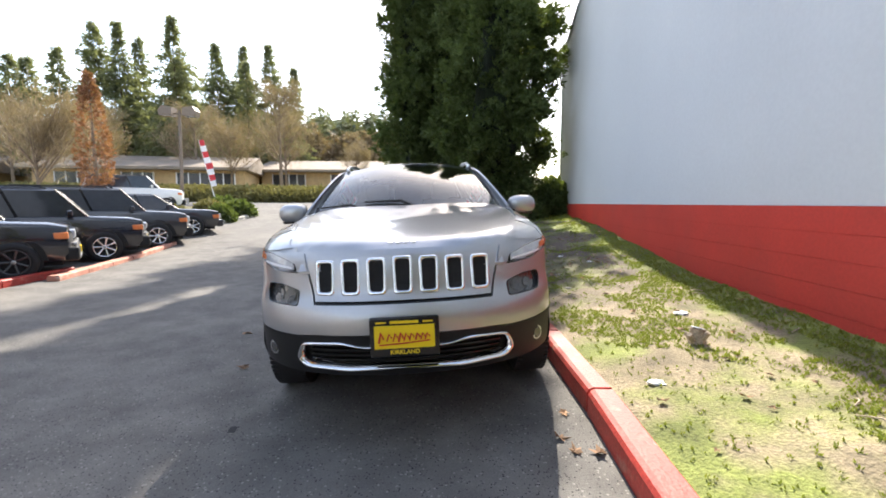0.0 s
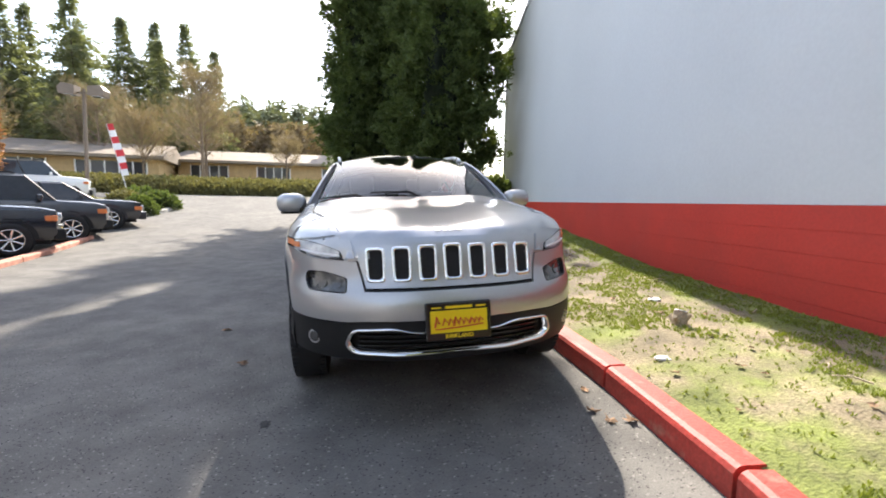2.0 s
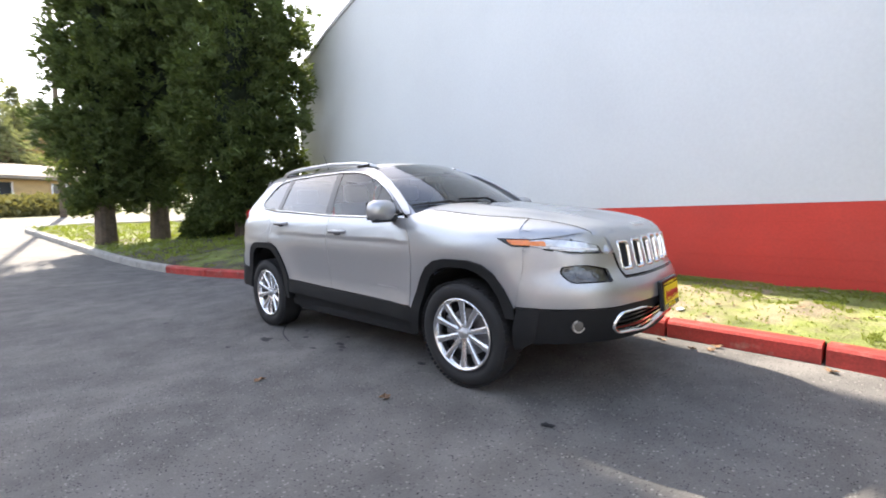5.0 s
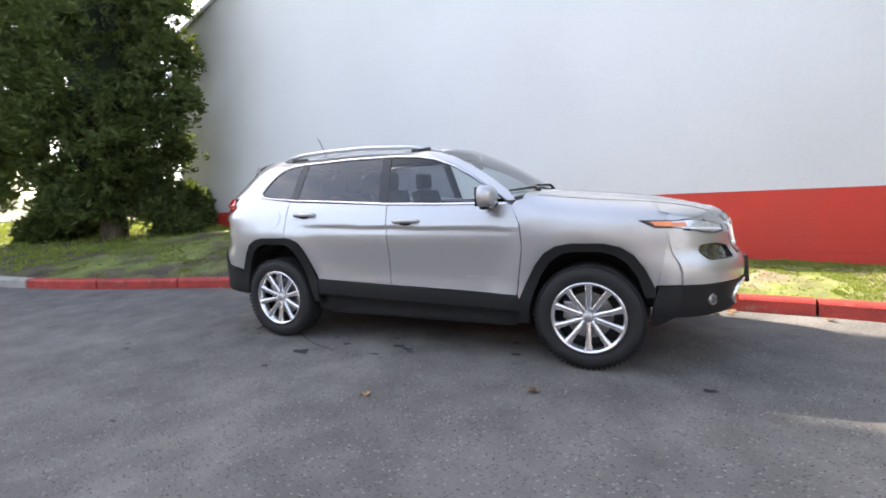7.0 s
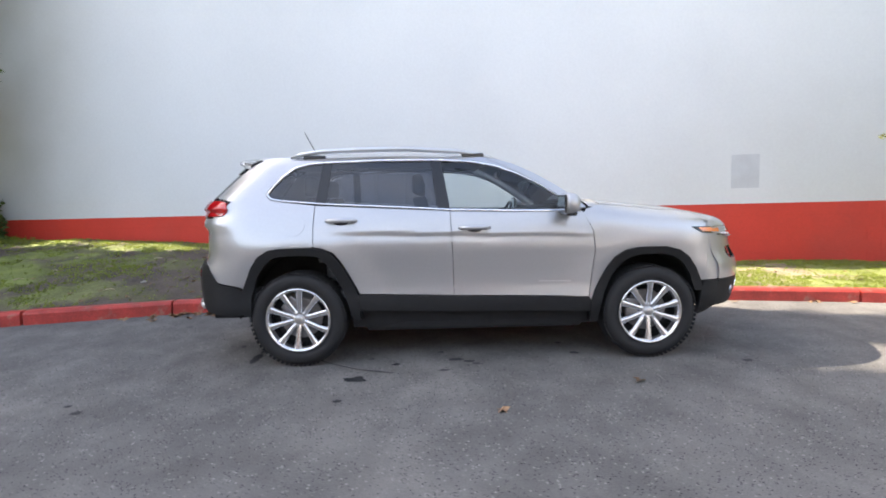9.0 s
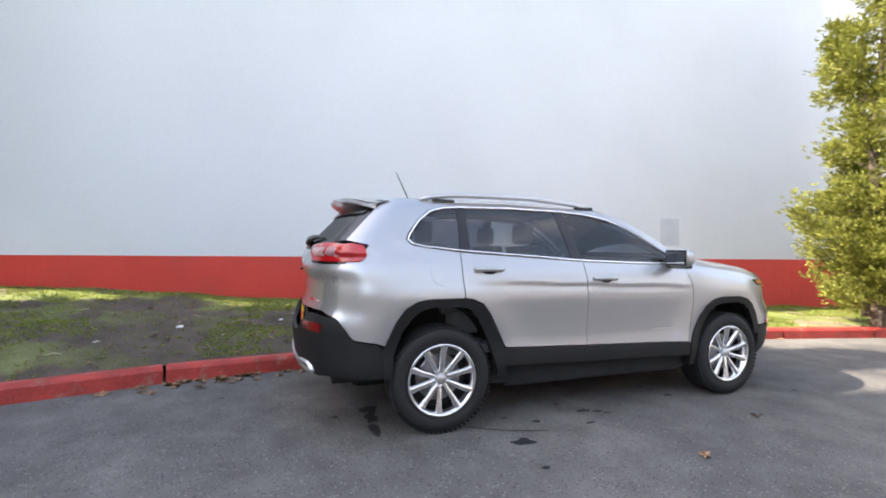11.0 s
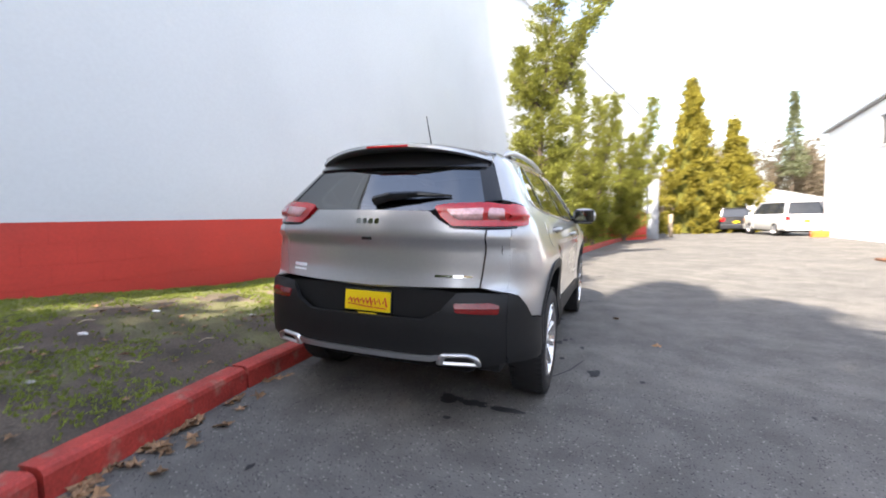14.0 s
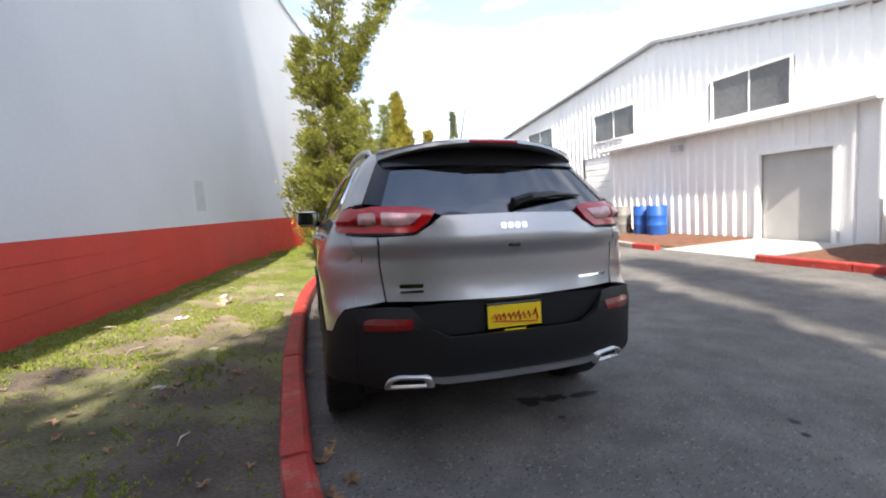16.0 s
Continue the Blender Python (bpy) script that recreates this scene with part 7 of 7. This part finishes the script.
def parked_car(m, label, paint, L=4.25, W=0.9, H=1.68, hood=1.04, belt=1.06, wb=2.57, boxy=0.0, kind="suv", rim=ALLOY, cladding=True, spare=False, group="parked row"):
    """A simpler vehicle, nose to -y, standing on z = 0."""
    car = thing("car", m, label, "car", group)
    f, r = -L / 2, L / 2
    hb = f + (1.15 if kind != "sedan" else 1.35)
    lo = 0.30
    body = [section(f + 0.02, W * 0.80, lo + 0.1, hood - 0.22, 0.05), section(f + 0.10, W * 0.93, lo + 0.02, hood - 0.08, 0.07), section(f + 0.35, W * 0.99, lo, hood - 0.02, 0.08, 0.02),
            section(hb, W, lo, hood + 0.03, 0.08, 0.02), section(hb + 0.1, W, lo, belt, 0.06, 0.015), section(r - 0.6, W, lo, belt + 0.03, 0.06, 0.02),
            section(r - 0.12, W * 0.97, lo + 0.02, belt + 0.02, 0.06), section(r, W * 0.90, lo + 0.12, belt - 0.06, 0.05)]
    if kind == "sedan":
        body[-3] = section(r - 0.6, W, lo, belt - 0.02, 0.06, 0.02)
    bd = part("body", loft(bmesh.new(), body), paint, car, smooth=True)
    bd.data.set_sharp_from_angle(angle=radians(38))
    g0, g1 = hb - 0.05, (r - 0.08 if kind != "sedan" else r - 0.65)
    rf0, rf1 = hb + (0.60 if not boxy else 0.48), (r - 0.25 if kind != "sedan" else r - 1.25)
    wt = W * (0.74 + 0.10 * boxy)
    glass = [[(-W * 0.93, g0, belt - 0.02), (W * 0.93, g0, belt - 0.02), (W * 0.93, g1, belt - 0.02), (-W * 0.93, g1, belt - 0.02)],
             [(-wt, rf0, H - 0.05), (wt, rf0, H - 0.05), (wt, rf1, H - 0.05), (-wt, rf1, H - 0.05)]]
    part("glasshouse", loft(bmesh.new(), glass), DARK_PANE, car, "dark windows all round")
    part("roof", loft(bmesh.new(), [[(-wt * 1.02, rf0 - 0.04, H - 0.055), (wt * 1.02, rf0 - 0.04, H - 0.055), (wt * 1.02, rf1 + 0.06, H - 0.055), (-wt * 1.02, rf1 + 0.06, H - 0.055)],
                                    [(-wt * 0.9, rf0 + 0.06, H), (wt * 0.9, rf0 + 0.06, H), (wt * 0.9, rf1 - 0.02, H), (-wt * 0.9, rf1 - 0.02, H)]]), paint if not spare else CLADDING, car)
    for s in (-1, 1):
        for (ya, yb, t) in ((g0, rf0, 0.05), (g0 + (g1 - g0) * 0.38, rf0 + (rf1 - rf0) * 0.36, 0.05), (g0 + (g1 - g0) * 0.72, rf0 + (rf1 - rf0) * 0.74, 0.06), (g1, rf1, 0.10)):
            part("pillar", rod(bmesh.new(), (s * W * 0.925, ya, belt - 0.02), (s * wt, yb, H - 0.04), t * 0.6, t * 0.55, 6), paint if ya in (g0, g1) else BLACK_GLOSS, car)
        mir = part("wing_mirror", boxm(min(s * W, s * (W + 0.2)), max(s * W, s * (W + 0.2)), g0 + 0.25, g0 + 0.36, belt + 0.0, belt + 0.14, bevel=0.03), paint, car)
        hl = part("headlamp", boxm(s * W * 0.62 - 0.12, s * W * 0.62 + 0.12, f - 0.02, f + 0.1, hood - 0.32, hood - 0.15, bevel=0.04), LENS_CLEAR, car)
        part("turn_signal", boxm(s * W * 0.93 - 0.05, s * W * 0.93 + 0.05, f + 0.08, f + 0.3, hood - 0.32, hood - 0.2, bevel=0.02), LENS_AMBER, car)
        part("tail_lamp", boxm(s * W * 0.82 - 0.12, s * W * 0.82 + 0.12, r - 0.14, r + 0.02, belt - 0.32, belt - 0.08, bevel=0.03), LENS_RED, car)
        if cladding:
            part("sill", boxm(min(s * W * 0.9, s * (W + 0.02)), max(s * W * 0.9, s * (W + 0.02)), -wb / 2 + 0.4, wb / 2 - 0.4, lo - 0.04, lo + 0.16, bevel=0.02), CLADDING, car)
        for yc in (-wb / 2, wb / 2):
            bm = bmesh.new()
            n = 14
            ring = []
            for k in range(n + 1):
                a = math.pi * k / n
                ring.append([bm.verts.new((s * xx, yc + q * math.cos(a), 0.34 + q * math.sin(a))) for q, xx in ((0.37, W + 0.012), (0.45, W + 0.012), (0.45, W - 0.12), (0.37, W - 0.12))])
            for p, q in zip(ring, ring[1:]):
                for k in range(4):
                    bm.faces.new((p[k], p[(k + 1) % 4], q[(k + 1) % 4], q[k]))
            part("wheel_arch", bm, CLADDING if cladding else paint, car)
            # Dark disc over the uncut flank, in place of the wheel well's shade.
            part("arch_shadow", rod(bmesh.new(), (s * (W - 0.2), yc, 0.36), (s * (W + 0.005), yc, 0.36), 0.39, 0.39, 20), UNDERSIDE, car)
    gr = part("grille", boxm(-W * 0.45, W * 0.45, f - 0.012, f + 0.08, hood - 0.36, hood - 0.14, bevel=0.02), paint if boxy else BLACK_GLOSS, car)
    for k in range(7):
        x = (k - 3) * W * 0.118
        part("grille_slot", boxm(x - 0.03, x + 0.03, f - 0.02, f + 0.02, hood - 0.33, hood - 0.17, bevel=0.008, seg=1), BLACK_GLOSS if boxy else SATIN, gr)
    part("front_bumper", boxm(-W * 0.93, W * 0.93, f - 0.06, f + 0.16, lo, lo + 0.26, bevel=0.05), CLADDING if cladding else paint, car)
    if cladding:
        part("skid_trim", boxm(-W * 0.62, W * 0.62, f - 0.075, f + 0.05, lo + 0.02, lo + 0.09, bevel=0.02), SATIN, car, "satin silver skid trim")
        part("bumper_strip", boxm(-W * 0.80, W * 0.80, f - 0.03, f + 0.06, lo + 0.29, lo + 0.34, bevel=0.015), SATIN, car)
    part("rear_bumper", boxm(-W * 0.93, W * 0.93, r - 0.16, r + 0.05, lo, lo + 0.28, bevel=0.05), CLADDING if cladding else paint, car)
    part("underbody", boxm(-W * 0.8, W * 0.8, f + 0.2, r - 0.2, 0.22, 0.4), UNDERSIDE, car)
    part("number_plate", boxm(-0.15, 0.15, f - 0.075, f - 0.05, lo + 0.1, lo + 0.24), PLATE_YELLOW, car)
    part("number_plate", boxm(-0.15, 0.15, r + 0.005, r + 0.022, belt - 0.42, belt - 0.28), PLATE_YELLOW, car)
    w = make_wheel(car, 0.345, 0.225, 7, 0.21, rim, False)
    w.location = (-W + 0.045, -wb / 2, 0.345)
    copy_thing(w, pose(-W + 0.045, wb / 2, 0.345, 20))
    copy_thing(w, pose(W - 0.045, -wb / 2, 0.345, 0, 0, 180))
    copy_thing(w, pose(W - 0.045, wb / 2, 0.345, 0, 0, 180))
    if kind != "sedan" and not spare:
        for s in (-1, 1):
            part("roof_rail", tube(bmesh.new(), [(s * wt * 0.9, rf0 + 0.15, H), (s * wt * 0.9, rf0 + 0.25, H + 0.04), (s * wt * 0.9, rf1 - 0.2, H + 0.04), (s * wt * 0.9, rf1 - 0.1, H)], 0.016, 6), BLACK_GLOSS, car)
    return car


def stand(x, y, yaw, pitch=0.0):
    return pose(x, y, ground_z(x, y) - 0.01, pitch, 0, yaw)


# yaw turns the nose from -y; 126 points it towards +x and +y
for (x, y, yaw, paint, label, kw) in (
        (-8.3, 0.9, 126, PAINT_BLACK, "black boxy small crossover parked in the row", dict(boxy=1)),
        (-8.65, 3.4, 126, PAINT_BLACK, "black boxy small crossover with dark wheels in the row", dict(boxy=1, rim=PAINT_GREY)),
        (-8.85, 5.9, 126, PAINT_BLACK, "glossy black boxy crossover between others in the row", dict(boxy=1)),
        (-9.05, 8.3, 126, PAINT_GREY, "dark grey boxy crossover in the row", dict(boxy=1)),
        (-9.35, 10.6, 126, PAINT_GREY, "low dark grey saloon at the row's end", dict(kind="sedan", H=1.42, hood=0.92, belt=0.94, L=4.6, wb=2.75, cladding=False))):
    parked_car(stand(x, y, yaw), label, paint, **kw)
parked_car(stand(-15.0, 19.5, 118), "white boxy off-road wagon with dark top by the island", PAINT_WHITE, L=4.3, H=1.84, hood=1.15, belt=1.18, wb=2.7, boxy=1, spare=True)
parked_car(stand(-9.8, -24.5, 8), "white sport utility parked far down the drive", PAINT_WHITE, L=4.8, W=0.97, H=1.78, hood=1.1, belt=1.12, wb=2.9, cladding=False, group="far parked cars")
parked_car(stand(-8.2, -29.8, 4), "dark grey car parked beyond the white one", PAINT_GREY, L=4.6, H=1.6, wb=2.7, cladding=False, group="far parked cars")

# ---- small things underfoot ----
def star_leaf(bm, r, rng):
    """A curled, lobed dry leaf."""
    n = 10
    c = bm.verts.new((0, 0, 0.006))
    ring = []
    for k in range(n):
        a = k / n * math.tau
        q = r * (1.0 if k % 2 == 0 else 0.45) * rng.uniform(0.75, 1.15)
        ring.append(bm.verts.new((q * math.cos(a), q * math.sin(a) * 0.8, rng.uniform(0.0, 0.45) * r)))
    for k in range(n):
        bm.faces.new((c, ring[k], ring[(k + 1) % n]))
    return bm


def scatter_leaves():
    rng = np.random.default_rng(5)
    shapes = [finish("fallen_leaf", star_leaf(bmesh.new(), 0.055, rng), DRY_LEAF) for k in range(5)]
    spots = [(0.817, -2.48), (-1.72, -0.08), (-1.36, -1.07), (0.72, 2.6), (0.8, 2.4), (0.74, 2.9), (0.85, 2.2), (0.62, 3.05), (0.7, 3.25), (0.78, 2.75), (0.55, 3.4)]
    for k in range(26):
        y = rng.uniform(-4.5, 4.8)
        spots.append((kerb_x(y) - rng.uniform(0.02, 0.25), y))
    for k in range(90):
        y = rng.uniform(-6, 8)
        spots.append((kerb_x(y) + 0.25 + (wall_x(y) - kerb_x(y) - 0.4) * rng.uniform(0, 1), y))
    for cy, cn in ((3.26, 12), (3.1, 5), (2.9, 9), (2.64, 7), (2.3, 4), (1.9, 3)):
        for k in range(cn):
            y = cy + rng.normal(0, 0.05)
            spots.append((kerb_x(y) - 0.03 - abs(rng.normal(0, 0.05)), y))
    for k in range(90):
        y = rng.uniform(0.8, 5.5)
        spots.append((kerb_x(y) + 0.25 + (wall_x(y) - kerb_x(y) - 0.9) * rng.uniform(0, 1), y))
    for i, (x, y) in enumerate(spots):
        z = lawn_z(x, y) + 0.012 if x > kerb_x(y) + 0.14 else ground_z(x, y) + 0.002
        ob = new("fallen_leaf", shapes[i % 5])
        s = rng.uniform(0.75, 1.25) if x < kerb_x(y) else rng.uniform(0.4, 0.85)
        ob.matrix_world = pose(x, y, z, rng.uniform(-10, 10), rng.uniform(-10, 10), rng.uniform(0, 360)) @ Matrix.Scale(s, 4)
        tagged(ob, "curled brown dead leaf on the ground", "leaf", "fallen leaves")


scatter_leaves()


def stump():
    x, y = 2.0, -1.58
    z = lawn_z(x, y)
    s = thing("tree_stump", pose(x, y, z, 0, 0, 25), "small bleached broken stump in the grass", "stump")
    bm = bmesh.new()
    rng = np.random.default_rng(3)
    for k in range(4):
        a = k * 1.6
        rod(bm, (0, 0, -0.02), (0.09 * math.cos(a), 0.08 * math.sin(a), 0.03 + 0.02 * k), 0.03, 0.015, 7)
    rod(bm, (0, 0, -0.03), (0.01, 0, 0.10), 0.06, 0.05, 10)
    part("wood", bm, WOOD_RAW, s)
    part("cut_top", rod(bmesh.new(), (0.01, 0, 0.10), (0.012, 0, 0.106), 0.05, 0.045, 10), LITTER, s, "pale sawn top")


stump()


def sticks():
    rng = np.random.default_rng(6)
    for k in range(34):
        y = rng.uniform(-5, 6)
        x = kerb_x(y) + 0.3 + (wall_x(y) - kerb_x(y) - 0.5) * rng.uniform(0, 1)
        a = rng.uniform(0, math.tau)
        L = rng.uniform(0.05, 0.2)
        z = lawn_z(x, y) + 0.012
        bm = tube(bmesh.new(), [(0, 0, 0), (L * 0.5 * math.cos(a), L * 0.5 * math.sin(a), 0.012), (L * math.cos(a + 0.2), L * math.sin(a + 0.2), 0.0)], [0.006, 0.005, 0.003], 5)
        ob = part("twig", bm, WOOD_RAW)
        ob.location = (x, y, z)
        tagged(ob, "thin pale fallen twig in the grass", "twig", "fallen twigs")
    for k, (x, y, s) in enumerate([(1.42, -2.12, 0.07), (1.9, 1.2, 0.06), (2.07, 3.49, 0.08), (1.75, 0.4, 0.05), (2.3, 2.4, 0.06), (1.7, 3.0, 0.05), (2.3, -0.9, 0.09), (1.5, 4.1, 0.06), (2.5, 1.7, 0.05)]):
        s *= 0.6
        bm = bmesh.new()
        bmesh.ops.create_icosphere(bm, subdivisions=2, radius=s)
        for v in bm.verts:
            v.co = Vector((v.co.x * 1.3, v.co.y * 0.8, v.co.z * 0.3)) * (1 + 0.5 * noise.noise(v.co * 40 + Vector((k, 0, 0))))
        ob = part("stone" if k % 2 else "paper_scrap", bm, KERB_GREY if k % 2 else LITTER)
        ob.location = (x, y, lawn_z(x, y) + s * 0.18)
        tagged(ob, "pale flat stone lying in the grass" if k % 2 else "crumpled white scrap of litter on the grass", "stone" if k % 2 else "litter")


sticks()


def stains():
    rng = np.random.default_rng(14)
    data = [(-0.854, 0.157, 0.07, 0.035), (-0.767, -0.814, 0.045, 0.03), (-0.95, 0.0, 0.04, 0.02), (-1.03, -2.05, 0.05, 0.03), (-0.93, 0.62, 0.04, 0.03), (-0.9, 0.05, 0.05, 0.03),
            (-1.2, 0.885, 0.10, 0.055), (-0.33, 1.74, 0.07, 0.10), (-0.50, 1.75, 0.05, 0.11), (-0.72, 1.77, 0.04, 0.13), (-0.41, 2.0, 0.025, 0.03), (-0.68, 0.27, 0.03, 0.02), (-1.07, 0.25, 0.05, 0.02), (-0.80, 0.82, 0.03, 0.02), (-1.6, 2.5, 0.04, 0.03)]
    for k in range(9):
        data.append((rng.uniform(-5, 0.4), rng.uniform(-4, 5), rng.uniform(0.015, 0.04), rng.uniform(0.012, 0.03)))
    for (x, y, a, b) in data:
        n = 26
        verts = [(x, y, ground_z(x, y) + 0.0045)]
        for k in range(n):
            t = k / n * math.tau
            q = max(0.25, 0.85 + 0.5 * noise.noise((math.cos(t) * 1.7 + x * 9, math.sin(t) * 1.7 + y * 9, 2)))
            px, py = x + b * math.cos(t) * q, y + a * math.sin(t) * q
            verts.append((px, py, ground_z(px, py) + 0.004))
        ob = mesh_ob("oil_stain", verts, [(0, k + 1, (k + 1) % n + 1) for k in range(n)], OIL)
        tagged(ob, "dark wet oil spot on the asphalt", "stain", "stains", "structure")
    pts = [(-0.75, 1.30), (-0.88, 1.12), (-0.97, 0.98), (-1.02, 0.88), (-1.07, 0.72), (-1.1, 0.62)]
    verts, faces = [], []
    for i, (x, y) in enumerate(pts):
        w = 0.014 * (1 - 0.1 * i)
        for s in (-1, 1):
            verts.append((x + s * w, y + s * w * 0.5, ground_z(x, y) + 0.004))
    faces = [(2 * i, 2 * i + 1, 2 * i + 3, 2 * i + 2) for i in range(len(pts) - 1)]
    tagged(mesh_ob("water_trickle", verts, faces, OIL), "thin dark trickle running from the rear wheel", "stain", "stains", "structure")


stains()


def grass():
    rng = np.random.default_rng(9)
    cc = []
    while len(cc) < 24000:
        y = rng.uniform(-8, 9)
        x = kerb_x(y) + 0.17 + (wall_x(y) - kerb_x(y) - 0.2) * rng.uniform(0, 1)
        d = noise.noise((x * 0.9, y * 0.9, 7)) + 0.5 * noise.noise((x * 3, y * 3, 1))
        edge = wall_x(y) - x < 0.35
        bare = (0.22 if y > -0.5 else 0.04) if x - kerb_x(y) < 0.9 + 0.4 * noise.noise((y, 3, 0)) else 0.0
        if d > 0.02 + bare + (0.28 if 1.0 < y < 4.2 and wall_x(y) - x > 0.55 else 0) or (edge and rng.uniform() < 0.9) or rng.uniform() < 0.08:
            cc.append((x, y, lawn_z(x, y) - 0.003))
    cc = np.array(cc)
    ob = leaves("grass", cc, np.tile((0, 0, 1.1), (len(cc), 1)), 0.021, 0.0042, 6, GRASS, None, 0, 0.5, 19)
    tagged(ob, "short uneven spring grass on the verge", "grass", kind="stuff")
    far = []
    for k in range(7000):
        y = rng.uniform(8, 19)
        x = kerb_x(y) + 0.2 + rng.uniform(0, 9)
        far.append((x, y, lawn_z(x, y) - 0.003))
    for k in range(3500):
        y = rng.uniform(-20, -8)
        x = kerb_x(y) + 0.17 + (wall_x(y) - kerb_x(y) - 0.2) * rng.uniform(0, 1)
        far.append((x, y, lawn_z(x, y) - 0.003))
    ob = leaves("grass", far, np.tile((0, 0, 1.1), (len(far), 1)), 0.07, 0.012, 5, GRASS, None, 0, 0.45, 20)
    tagged(ob, "short sunlit grass under the evergreens", "grass", kind="stuff")


grass()


# ---- red blocks of the wall's base ----
def red_blocks():
    cache = {}
    course, length = 0.2, 0.405
    for row in range(5):
        z = RED_TOP - (row + 1) * course
        y = -19.9 + (0.2 if row % 2 else 0)
        while y < 9.8:
            near = -9 < y < 8.5
            x = wall_x(y + length / 2)
            slope = math.atan2(wall_x(y + length) - wall_x(y), length)
            if z + course > lawn_z(x - 0.02, y) - 0.02:
                if "b" not in cache:
                    cache["b"] = finish("block", boxm(0, 0.1, 0, length + 0.003, 0, course - 0.003), BLOCK_RED)
                ob = new("block", cache["b"])
                ob.matrix_world = pose(wall_x(y) - 0.012, y, z, 0, 0, -math.degrees(slope))
                ob.parent = wall
            y += length
    ys = steps([(-20, 10, 0.5)])
    verts, faces = [], []
    for y in ys:
        verts += [(wall_x(y) - 0.004, y, -0.4), (wall_x(y) - 0.004, y, RED_TOP - 0.002)]
    faces = [(2 * i, 2 * i + 2, 2 * i + 3, 2 * i + 1) for i in range(len(ys) - 1)]
    mesh_ob("mortar", verts, faces, MORTAR, wall)


red_blocks()
